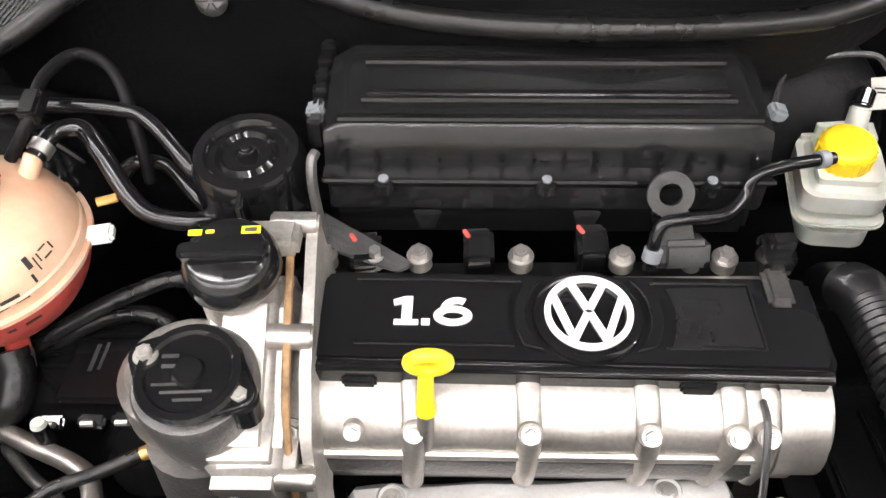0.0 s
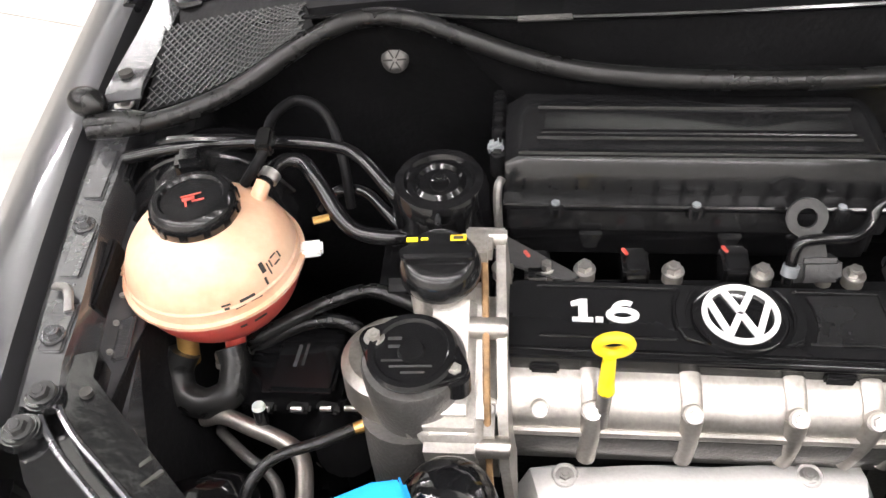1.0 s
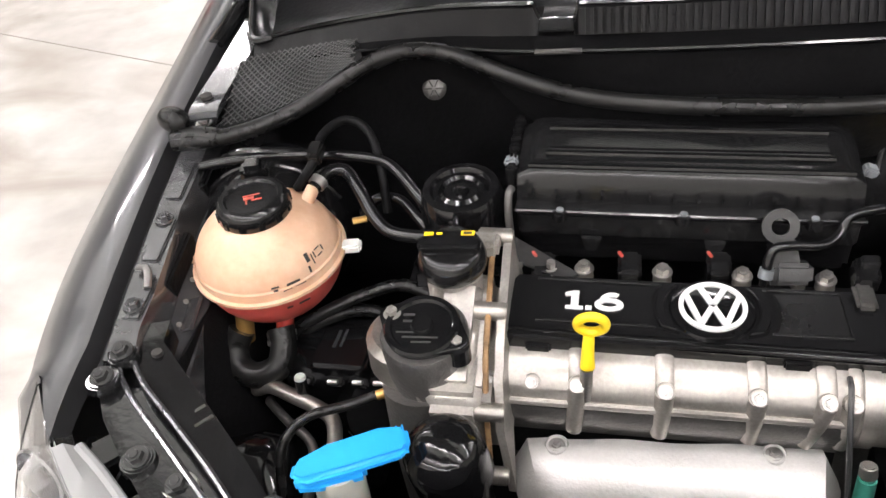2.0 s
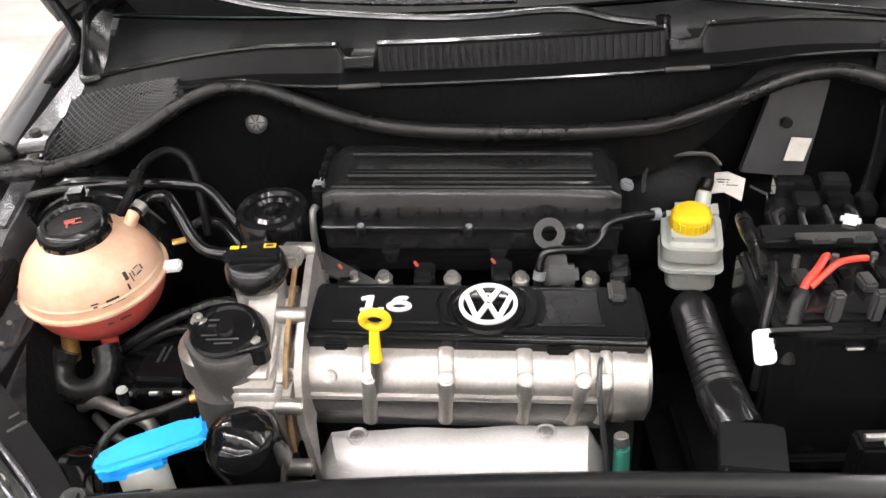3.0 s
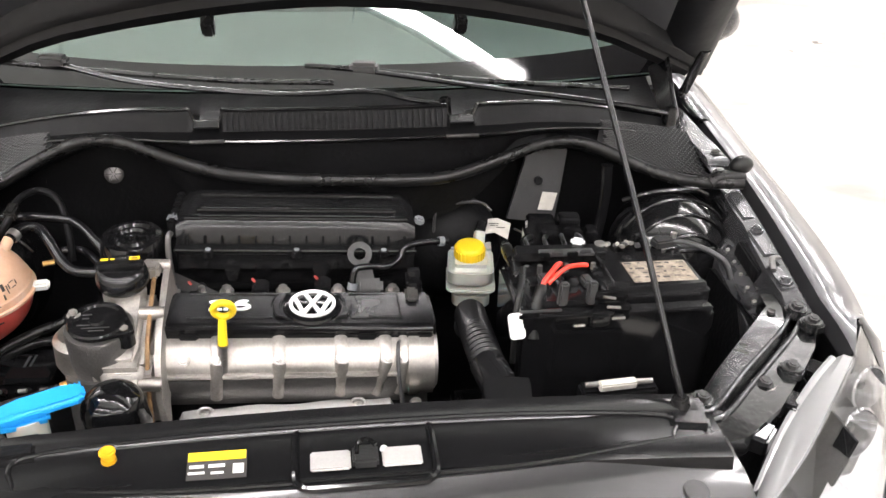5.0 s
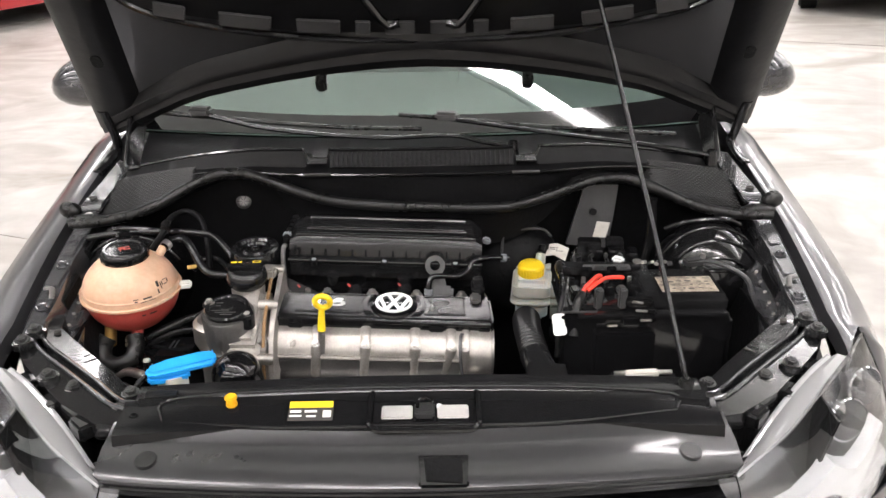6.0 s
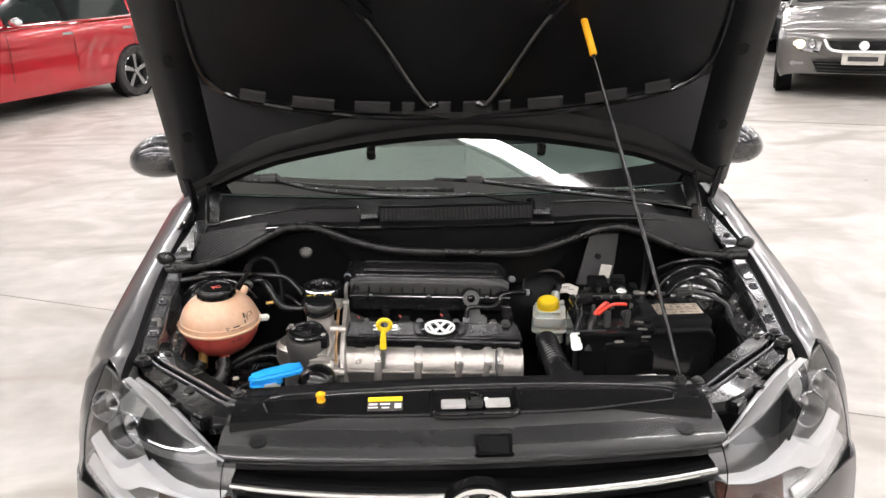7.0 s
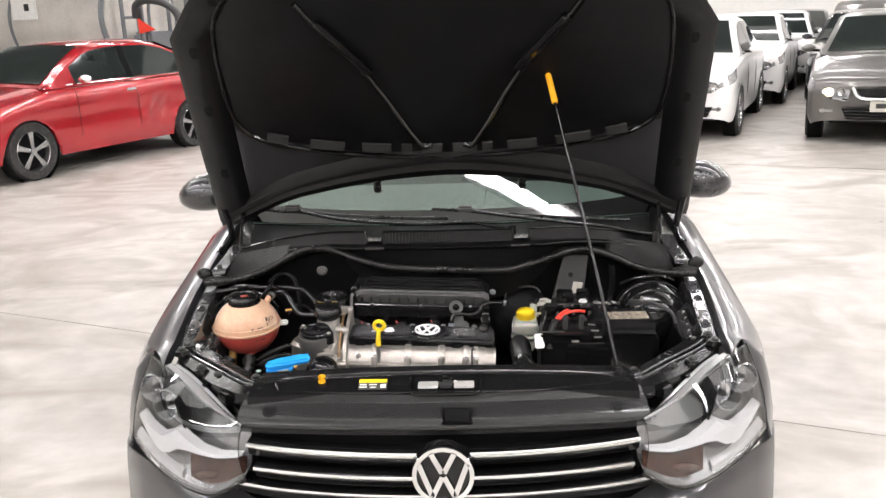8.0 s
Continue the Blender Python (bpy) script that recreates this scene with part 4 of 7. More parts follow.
    part("plate_hole", cyl((s * 0.672, 0.735, 0.884), (s * 0.672, 0.735, 0.8885), 0.008, 0.008, 14), M["ink"], CAR)
    # lock panel arm from the wing to the slam panel: two plates with a groove between
    G1 = [(0.429, 0.176), (0.458, 0.184), (0.517, 0.242), (0.58, 0.299), (0.624, 0.338), (0.652, 0.376), (0.655, 0.42)]
    G2 = [(0.426, 0.158), (0.465, 0.170), (0.523, 0.222), (0.585, 0.279), (0.635, 0.325), (0.664, 0.366), (0.668, 0.42)]
    INN = [(0.420, 0.215), (0.455, 0.222), (0.487, 0.258), (0.55, 0.322), (0.60, 0.372), (0.63, 0.402), (0.632, 0.43)]
    OUT = [(0.428, 0.122), (0.478, 0.132), (0.545, 0.180), (0.603, 0.240), (0.652, 0.295), (0.682, 0.345), (0.69, 0.41)]

    def az(k, d=0.0):
        return 0.752 + 0.020 * (k / 6) ** 1.5 + d
    part("lamp_carrier", sheet([[Vector((s * x, y, az(k, d))) for k, (x, y) in enumerate(c)] for c, d in ((INN, -0.06), (INN, 0.0), (G1, 0.003), (G1, -0.012), (G2, -0.012))], 0.003), M["armsteel"], CAR)
    part("lamp_bracket", sheet([[Vector((s * x, y, az(k, d))) for k, (x, y) in enumerate(c)] for c, d in ((G2, -0.012), (G2, 0.003), (OUT, -0.002), (OUT, -0.03))], 0.003), M["armsteel"], CAR)
    for c in (G1, G2):
        part("arm_bead", tube([Vector((s * x, y, az(k, 0.005))) for k, (x, y) in enumerate(c)], 0.0036, 8, 4), M["rail"], CAR)
    for bx, by, bz in ((0.447, 0.205, 0.757), (0.456, 0.170, 0.750), (0.543, 0.226, 0.757), (0.591, 0.247, 0.766), (0.661, 0.372, 0.780), (0.667, 0.336, 0.779)):
        part("bolt_pad", cyl((s * bx, by, bz - 0.012), (s * bx, by, bz), 0.019, 0.017, 18, 0.002), M["castlight" if bx == 0.543 else "armsteel"], CAR)
        bolt((s * bx, by, bz), (0, -0.2, 1), 0.0088, 0.008, CAR, M["eyesteel"])
    for k in range(4):
        part("arm_slot", box((s * (0.545 + 0.013 * k), 0.300 + 0.013 * k, az(3, -0.001)), (0.006, 0.022, 0.004), (0, 0, s * 42), 0.001), M["ink"], CAR)
    part("arm_hole", cyl((s * 0.628, 0.382, az(5, -0.001)), (s * 0.628, 0.382, az(5, 0.004)), 0.006, 0.006, 12), M["ink"], CAR)
    for bx, by in ((0.503, 0.148), (0.574, 0.205), (0.64, 0.27)):
        part("lamp_clip", box((s * bx, by, 0.735), (0.03, 0.042, 0.026), (0, 0, s * -44), 0.004), M["gloss"], CAR)
    # strut tower: a rounded steel shelf
    dm = BM()
    bmesh.ops.create_uvsphere(dm, u_segments=28, v_segments=14, radius=1, matrix=pose(s * 0.575, 0.665, 0.735, 8, 0, s * 10) @ Matrix.Diagonal((0.105, 0.105, 0.105, 1)))
    part("strut_tower", dm, M["bay"], CAR)
    for k in range(3):
        part("tower_ridge", tube([(s * (0.575 + 0.107 * math.sin(a) * math.cos(0.2 + 0.35 * k)), 0.665 - 0.107 * math.sin(0.2 + 0.35 * k), 0.735 + 0.105 * math.cos(a) * math.cos(0.2 + 0.35 * k)) for a in [radians(v) for v in range(-60, 61, 15)]], 0.0032, 6, 2), M["bay"], CAR)
    part("tower_bead", tube([(s * 0.50, 0.575, 0.775), (s * 0.56, 0.56, 0.782), (s * 0.62, 0.575, 0.775)], 0.004, 8, 5), M["bay"], CAR)
    part("tower_flange", tube([(s * 0.492, 0.685, 0.82), (s * 0.535, 0.66, 0.845), (s * 0.60, 0.655, 0.85), (s * 0.635, 0.665, 0.835)], 0.005, 8, 5), M["bay"], CAR)
    part("inner_wing", sheet([[(s * 0.62, y, 0.74), (s * 0.59, y, 0.62), (s * 0.53, y, 0.45), (s * 0.50, y, 0.28)] for y in (0.12, 0.3, 0.5, 0.66, 0.8)], 0.004), M["baymatt"], CAR)

# wipers
def wiper(pts, head, s):
    w = part("wiper", tube(pts, 0.0075, 8, 5, flat=0.7), M["plastic"], CAR)
    part("blade", tube([Vector(p) + Vector((0, 0.02, 0.006)) for p in head], 0.005, 6, 4), M["rubber"], w)
    c = Vector(pts[0])
    part("joint_cap", box(c + Vector((0.0, 0, 0.006)), (0.05, 0.03, 0.018), (0, 0, -10), 0.006), M["grey"], w)
    part("pivot", cyl(Vector(pts[-1]) - Vector((0, 0, 0.02)), Vector(pts[-1]) + Vector((0, 0, 0.012)), 0.013, 0.010, 16, 0.002), M["gloss"], w)


wiper([(-0.481, 0.920, 1.012), (-0.33, 0.885, 0.985), (-0.10, 0.85, 0.972), (0.06, 0.850, 0.974), (0.13, 0.825, 0.966), (0.192, 0.817, 0.958)],
      [(-0.62, 0.95, 1.0), (-0.486, 0.915, 0.995), (-0.2, 0.87, 0.98), (0.0, 0.86, 0.975)], 1)
wiper([(0.054, 0.87, 1.006), (0.25, 0.845, 0.982), (0.45, 0.82, 0.96), (0.55, 0.81, 0.945), (0.612, 0.815, 0.932)],
      [(-0.05, 0.885, 1.0), (0.052, 0.87, 0.995), (0.3, 0.85, 0.975), (0.55, 0.86, 0.955)], 1)

# slam panel cover with latch
def cover_rows():
    out = []
    for y, z in ((0.222, 0.70), (0.216, 0.768), (0.208, 0.775), (0.182, 0.771), (0.176, 0.766)):
        out.append([Vector((x, y + 0.0 - 0.05 * (x / 0.43) ** 2 * 0.3, z + 0.004 * (1 - (x / 0.43) ** 2))) for x in [-0.425 + 0.85 * k / 20 for k in range(21)]])
    return out


SP = part("slam_panel_cover", sheet(cover_rows(), 0.004), M["shroudp"], CAR, "black plastic cover over the radiator")
fl = []
for y, z in ((0.180, 0.770), (0.172, 0.765), (0.125, 0.760), (0.112, 0.757), (0.106, 0.73)):
    fl.append([Vector((x, y - 0.018 * (x / 0.43) ** 2, z)) for x in [-0.44 + 0.88 * k / 20 for k in range(21)]])
part("cover_recess", sheet(fl, 0.004), M["recessp"], SP)
part("recess_bead", tube([(-0.375, 0.122, 0.758), (-0.374, 0.166, 0.768), (-0.2, 0.180, 0.772), (0, 0.183, 0.773), (0.2, 0.180, 0.772), (0.378, 0.163, 0.768), (0.380, 0.132, 0.760)], 0.0035, 8, 4), M["shroudp"], SP)
part("front_bead", tube([(-0.372, 0.120, 0.758), (-0.2, 0.108, 0.756), (0, 0.106, 0.756), (0.2, 0.108, 0.756), (0.380, 0.130, 0.760)], 0.003, 8, 4), M["shroudp"], SP)
part("corner_pocket", box((-0.393, 0.182, 0.764), (0.07, 0.05, 0.018), (-6, 0, 8), 0.006), M["shroudp"], SP)
# Matt black patch flush on the pocket: a recess's shade as colour.
part("pocket_floor", box((-0.39, 0.178, 0.7735), (0.045, 0.03, 0.002), (-6, 0, 8)), M["baymatt"], SP)
part("pivot_foot", box((0.41, 0.168, 0.764), (0.05, 0.06, 0.013), (0, 0, -10), 0.005), M["shroudp"], SP)
for x, y in ((-0.42, 0.135), (0.425, 0.135)):
    bolt((x, y, 0.757), (0, 0, 1), 0.008, 0.006, SP, M["gloss"], "screw")
lk = part("latch_tray", prism(rrect(0.152, 0.088, 0.012), 0.004, pose(0.008, 0.140, 0.756, 6, 0, 0), 0.001), M["baymatt"], SP)
part("tray_rim", tube([Matrix(pose(0.008, 0.140, 0.763, 6, 0, 0)) @ Vector((x, y, 0)) for x, y in rrect(0.160, 0.096, 0.018) + [rrect(0.160, 0.096, 0.018)[0]]], 0.005, 8, 1, smooth=False), M["gloss"], lk)
LATCH = part("lock_latch", box((0.0, 0.131, 0.754), (0.030, 0.034, 0.012), (-6, 0, 0), 0.003), M["eyesteel"], SP)
for x in (-0.040, 0.042):
    part("lock_plate", box((x, 0.128, 0.7535), (0.046, 0.030, 0.005), (4, 0, 0), 0.002), M["shield"], LATCH)
part("lock_hook", tube([(-0.010, 0.128, 0.762), (-0.008, 0.142, 0.766), (0.004, 0.146, 0.766), (0.012, 0.138, 0.764)], 0.0028, 8, 4), M["gloss"], LATCH)
part("lock_rivet", cyl((0.022, 0.142, 0.752), (0.022, 0.141, 0.757), 0.005, 0.004, 12, 0.001), M["silver"], LATCH)
move(LATCH, (0.008, 0.002, 0.010))
cp = BM()
cyl((-0.29, 0.149, 0.750), (-0.29, 0.148, 0.760), 0.009, 0.008, 16, 0.002, cp)
cyl((-0.29, 0.148, 0.760), (-0.29, 0.1475, 0.764), 0.005, 0.005, 12, 0.0, cp)
cyl((-0.29, 0.1475, 0.764), (-0.29, 0.147, 0.770), 0.0095, 0.009, 16, 0.002, cp)
yc = thing("yellow_clip", "small amber plastic clip pressed into the radiator cover", "clip", (-0.29, 0.149, 0.752))
part("clip_body", cp, M["orange"], yc)
move(yc, (0.010, 0.008, 0.011))
sk = thing("warning_sticker", "yellow and black warning sticker on the radiator cover", "sticker", (-0.168, 0.14, 0.748))
part("sticker_face", box((-0.168, 0.137, 0.7515), (0.066, 0.034, 0.0012), (18, 0, 0)), M["ink"], sk)
part("yellow_band", box((-0.168, 0.148, 0.7562), (0.064, 0.011, 0.0012), (18, 0, 0)), M["yellow"], sk)
bars([(-0.022, 0.002, 0.016, 0.004), (0.0, 0.002, 0.018, 0.004), (-0.022, -0.006, 0.018, 0.003), (0.001, -0.007, 0.014, 0.003), (0.024, -0.003, 0.012, 0.012)], pose(-0.168, 0.134, 0.7518, 18, 0, 0), M["white"], sk)
move(sk, (0.009, -0.002, 0.013))

# ---- engine ----
ENG = thing("engine", "petrol engine with a black cover and bare aluminium head", "engine", (-0.07, 0.42, 0.28), rz=0)
EM = pose(-0.066, 0.4555, 0.768, 4, 1.6, -2.3)     # frame of the cover, leaning to the front


def E(x, y, z=0.0):
    return EM @ Vector((x, y, z))


def eng(name, b, mt, parent=None, label=""):
    b.transform(EM)
    return part(name, b, M[mt], parent or ENG, label)


part("engine_block", box((-0.07, 0.485, 0.49), (0.38, 0.15, 0.36), (0, 0, -2.3), 0.02), M["aludark"], ENG)
VC = eng("valve_cover", prism([(-0.194, -0.041), (0.190, -0.044), (0.196, -0.03), (0.19, 0.046), (-0.188, 0.047), (-0.194, 0.035)], 0.034, pose(0, 0, -0.03), 0.006, seg=3), "recessp", label="black plastic engine cover")
eng("cover_skirt", box((0, -0.0435, -0.012), (0.380, 0.006, 0.030), None, 0.002), "plastic", VC)
eng("cover_edge", tube([(-0.19, -0.040, -0.003), (0, -0.0415, -0.003), (0.19, -0.043, -0.003)], 0.0055, 10, 2), "gloss", VC)
BCX = 0.016
notch = [(BCX - 0.060 * math.cos(radians(a)), 0.003 + 0.060 * math.sin(radians(a))) for a in (-26, -13, 0, 13, 26)]
eng("badge_field", prism([(-0.160, -0.023), *notch, (-0.160, 0.033)], 0.0022, pose(0, 0, 0.004), 0.0008), "recessp", VC)
notch = [(BCX + 0.066 * math.cos(radians(a)), 0.003 + 0.066 * math.sin(radians(a))) for a in (24, 12, 0, -12, -24)]
eng("side_field", prism([*notch, (0.143, -0.023), (0.139, 0.033)], 0.0022, pose(0, 0, 0.004), 0.0008), "satin", VC)
for pts in ([(-0.163, 0.035), (-0.10, 0.0352), (-0.034, 0.035)], [(-0.160, -0.0245), (-0.10, -0.0245), (-0.040, -0.0245)],
            [(0.066, 0.035), (0.10, 0.0352), (0.141, 0.035)], [(0.072, -0.0245), (0.11, -0.0245), (0.145, -0.0245)], [(0.141, 0.035), (0.143, 0.0), (0.145, -0.0245)]):
    eng("field_rim", tube([(x, y, 0.0052) for x, y in pts], 0.0012, 6, 3), "satin", VC)
for sd in (-1, 1):
    arc_in = [(BCX + sd * 0.046 * math.cos(radians(a)), 0.003 + 0.046 * math.sin(radians(a))) for a in (-48, -32, -16, 0, 16, 32, 48)]
    arc_out = [(BCX + sd * 0.058 * math.cos(radians(a)), 0.003 + 0.058 * math.sin(radians(a))) for a in (30, 15, 0, -15, -30)]
    eng("badge_flank", prism(arc_in + arc_out if sd > 0 else (arc_in + arc_out)[::-1], 0.006, pose(0, 0, 0.003), 0.0022, seg=3), "recessp", VC)
bd = eng("badge_disc", lathe([(0.0, 0.009), (0.036, 0.009), (0.041, 0.007), (0.043, 0.003)], pose(0.016, 0.003, 0), 40), "gloss", VC)
bb = roundel(EM @ pose(0.016, 0.003, 0.009), 0.0335, M["silver"], ENG, depth=0.003)
DIG = EM @ pose(-0.104, 0.004, 0.0066)


def digit(name, t, dx):
    t.transform(DIG @ Matrix.Translation((dx, 0, 0)))
    return part(name, t, M["silver"], VC)


digit("engine_size", prism([(-0.009, -0.013), (0.0095, -0.013), (0.0095, -0.0085), (0.0045, -0.0085), (0.0045, 0.013), (-0.0015, 0.013), (-0.0105, 0.0095), (-0.0095, 0.0045), (-0.0035, 0.006), (-0.0035, -0.0085), (-0.009, -0.0085)], 0.0016), -0.018)
digit("engine_size", prism([(-0.0032, -0.013), (0.0032, -0.013), (0.0032, -0.0075), (-0.0032, -0.0075)], 0.0016), -0.003)
six = [(0.0100 * math.cos(radians(a)) + 0.0032, 0.0095 * math.sin(radians(a)) + 0.0005) for a in range(58, 181, 12)]
six += [(0.0116 * math.cos(radians(a)), 0.0062 * math.sin(radians(a)) - 0.0042) for a in range(168, 541, 12)]
rows = [[], []]
for k, (x, y) in enumerate(six):
    (xa, ya), (xb, yb) = six[max(k - 1, 0)], six[min(k + 1, len(six) - 1)]
    d = Vector((xb - xa, yb - ya)).normalized() * 0.0032
    rows[0].append((x - d.y, y + d.x * 0.85, 0.0016))
    rows[1].append((x + d.y, y - d.x * 0.85, 0.0016))
digit("engine_size", sheet(rows, 0.0016), 0.0175)
for x in (-0.155, 0.095):
    eng("cover_notch", box((x, -0.0455, -0.014), (0.026, 0.010, 0.014), None, 0.002), "baymatt", VC)
eng("cover_tab", box((0.163, 0.032, 0.006), (0.020, 0.040, 0.010), (-8, 0, 0), 0.004), "aludark", VC)
# head: rounded cam housing
HX0, HX1 = -0.262, 0.122
HC = lambda x: Vector((x, 0.424 - 0.03 * (x + 0.07), 0.702 - 0.03 * (x + 0.07)))
hd = part("cam_housing", tube([HC(HX0), HC(-0.2), HC(0), HC(HX1)], 0.050, 36, 4), M["alu"], ENG, "bare cast aluminium cam housing")
part("end_collar", tube([HC(0.085), HC(0.092), HC(0.1)], 0.0525, 36, 2), M["alu"], hd)
part("end_cap", cyl(HC(HX1 - 0.002), HC(HX1 + 0.006), 0.046, 0.043, 32, 0.003), M["steel"], hd)
for x in (-0.183, -0.098, -0.011, 0.052, 0.078):
    c = HC(x)
    part("saddle", tube([c + Vector((0, 0.052 * math.sin(a), 0.052 * math.cos(a))) for a in [radians(v) for v in (15, -10, -35, -60)]], 0.009 if x < 0.07 else 0.006, 8, 3, flat=0.35), M["alu"], hd)
for x, s in ((-0.272, 1.1), (-0.228, 0.85), (-0.183, 1), (-0.098, 1), (-0.011, 1), (0.052, 1), (0.074, 1)):
    c = HC(x)
    p = c + Vector((0, -0.044, 0.031))
    part("bolt_boss", cyl(p + Vector((0, 0.03, -0.02)), p + Vector((0, -0.004, 0.004)), 0.0098 * s, 0.009 * s, 18, 0.001), M["alu"], hd)
    bolt(p + Vector((0, -0.004, 0.004)), (0, -0.7, 0.75), 0.0052 * s, 0.006, hd, M["steel"])
    if x > -0.2:
        lean = -0.016 if 0.02 < x < 0.06 else -0.005
        foot = Vector((x + lean, 0.376, 0.676 - 0.03 * (x + 0.07)))
        part("leg", tube([p + Vector((0, 0.0, -0.004)), p.lerp(foot, 0.5) + Vector((0, -0.003, 0)), foot], lambda t: 0.0098 - 0.0012 * t, 12, 4, flat=0.9), M["alu"], hd)
    else:
        part("leg", cyl(p + Vector((0, 0.008, -0.012)), p + Vector((0, 0.004, -0.036)), 0.0075, 0.009, 12, 0.002), M["alu"], hd)
# Darker aluminium below the ridge: the recess's shade put into its colour.
part("lower_flange", sheet([[HC(x) + Vector((0, y, z)) for x in (-0.262, -0.15, -0.02, 0.07)] for y, z in ((-0.0505, 0.004), (-0.0515, -0.008), (-0.048, -0.022), (-0.040, -0.034), (-0.036, -0.046))], 0.002), M["aludark"], hd)
part("flange_bead", tube([HC(x) + Vector((0, -0.0500, 0.009)) for x in (-0.262, -0.1, 0.07)], 0.0042, 8, 3), M["alu"], hd)
# Head side in matt black: the shaded gap under the cover, as colour.
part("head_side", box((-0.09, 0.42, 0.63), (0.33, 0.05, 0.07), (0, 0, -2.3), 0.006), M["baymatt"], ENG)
# exhaust heat shield
sr = []
for j, (y, z) in enumerate(((0.388, 0.632), (0.376, 0.649), (0.360, 0.652), (0.335, 0.641), (0.312, 0.620), (0.30, 0.585), (0.297, 0.54))):
    x0, x1 = -0.262 + (0.0, 0.0, 0.004, 0.012, 0.022, 0.03, 0.034)[j], 0.075 - (0, 0, 0.0, 0.004, 0.006, 0.008, 0.01)[j]
    row = []
    for i in range(17):
        w = i / 16
        drop = 0.05 * max(0, 1 - w / 0.09) ** 2 + 0.05 * max(0, 1 - (1 - w) / 0.07) ** 2
        row.append(Vector((x0 + (x1 - x0) * w, y, z - drop + 0.002 * math.sin(w * 19 + j))))
    sr.append(row)
SH = part("heat_shield", sheet(sr, 0.002), M["shield"], ENG, "bright pressed aluminium heat shield")
for x in (-0.209, 0.007):
    part("shield_dimple", lathe([(0.014, 0.0), (0.011, 0.004), (0.009, 0.002), (0.0, 0.002)], pose(x, 0.366, 0.6475, 8, 0, 0), 20), M["shield"], SH)
    bolt((x, 0.366, 0.649), (0, -0.1, 1), 0.006, 0.005, SH, M["steel"])
move(SH, (0.003, 0.005, 0.009))
# bolts and studs along the back of the cover
for x, k in ((-0.262, 0), (-0.219, 1), (-0.182, 0), (-0.097, 0), (-0.013, 0), (0.045, 1), (0.072, 0)):
    p = Vector((x + 0.002, 0.537 - 0.03 * (x + 0.07), 0.742 - 0.03 * (x + 0.07)))
    part("stud_pillar", cyl(p, p + Vector((0, 0, 0.012)), 0.0105 if not k else 0.008, 0.0095 if not k else 0.007, 16, 0.001), M["alu"], ENG)
    bolt(p + Vector((0, 0, 0.012)), (0, -0.15, 1), 0.0075 if not k else 0.0055, 0.009, ENG)
part("rear_flange", box((-0.07, 0.512, 0.737), (0.39, 0.03, 0.012), (0, 0, -2.3), 0.003), M["alu"], ENG)
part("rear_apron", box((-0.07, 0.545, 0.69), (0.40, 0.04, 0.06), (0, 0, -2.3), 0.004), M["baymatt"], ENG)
for x in (-0.238, -0.142, -0.046):
    cpn = part("ignition_coil", box((x + 0.012, 0.552, 0.745), (0.026, 0.034, 0.034), (10, 0, 0), 0.004), M["plastic"], ENG)
    part("red_catch", box((x + 0.002, 0.556, 0.766), (0.004, 0.009, 0.003), (18, 0, 35), 0.001), M["coolant"], cpn)
# lifting eye with its foot
ey = part("lifting_eye", lathe([(0.0095, -0.002), (0.019, -0.002), (0.019, 0.002), (0.0095, 0.002), (0.0095, -0.002)], pose(0.021, 0.545, 0.806, 62, 0, 0), 24), M["eyesteel"], ENG, "stamped grey steel lifting eye")
part("eye_foot", prism([(-0.011, 0), (0.011, 0), (0.022, -0.05), (-0.014, -0.05)], 0.004, pose(0.026, 0.541, 0.792, 66, 0, 0), 0.001), M["eyesteel"], ey)
part("eye_gusset", box((0.035, 0.528, 0.757), (0.04, 0.03, 0.024), (-30, 0, 0), 0.005), M["eyesteel"], ey)
move(ey, (0.004, 0.008, 0.0))
# dipstick
DS = part("dipstick", tube([(-0.1755, 0.376, 0.752), (-0.175, 0.378, 0.768), (-0.1735, 0.381, 0.79)], lambda t: 0.0075 - 0.002 * t, 10, 4), M["yellow"], ENG, "yellow dipstick with a ring handle")
part("ring", lathe([(0.013 + 0.005 * math.cos(a), 0.005 * math.sin(a)) for a in [2 * math.pi * k / 10 for k in range(11)]], pose(-0.171, 0.380, 0.805, 104, 0, 0), 30), M["yellow"], DS)
move(DS, (0.003, 0.007, 0.012))
part("dipstick_tube", cyl((-0.176, 0.382, 0.72), (-0.173, 0.384, 0.760), 0.0068, 0.0062, 12), M["steel"], ENG)
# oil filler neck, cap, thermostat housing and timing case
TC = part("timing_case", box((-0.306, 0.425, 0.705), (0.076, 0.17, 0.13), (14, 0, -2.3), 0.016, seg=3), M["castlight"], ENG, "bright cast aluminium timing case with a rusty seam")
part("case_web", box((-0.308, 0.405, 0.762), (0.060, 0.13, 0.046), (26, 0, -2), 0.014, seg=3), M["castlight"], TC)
part("case_top", box((-0.302, 0.497, 0.815), (0.062, 0.026, 0.02), (0, 0, -3), 0.004), M["castlight"], TC)
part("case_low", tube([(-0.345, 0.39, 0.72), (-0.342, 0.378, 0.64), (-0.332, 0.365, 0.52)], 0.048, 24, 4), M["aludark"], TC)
part("case_pad", box((-0.309, 0.346, 0.728), (0.050, 0.016, 0.024), (10, 0, 0), 0.007, seg=3), M["castlight"], TC)
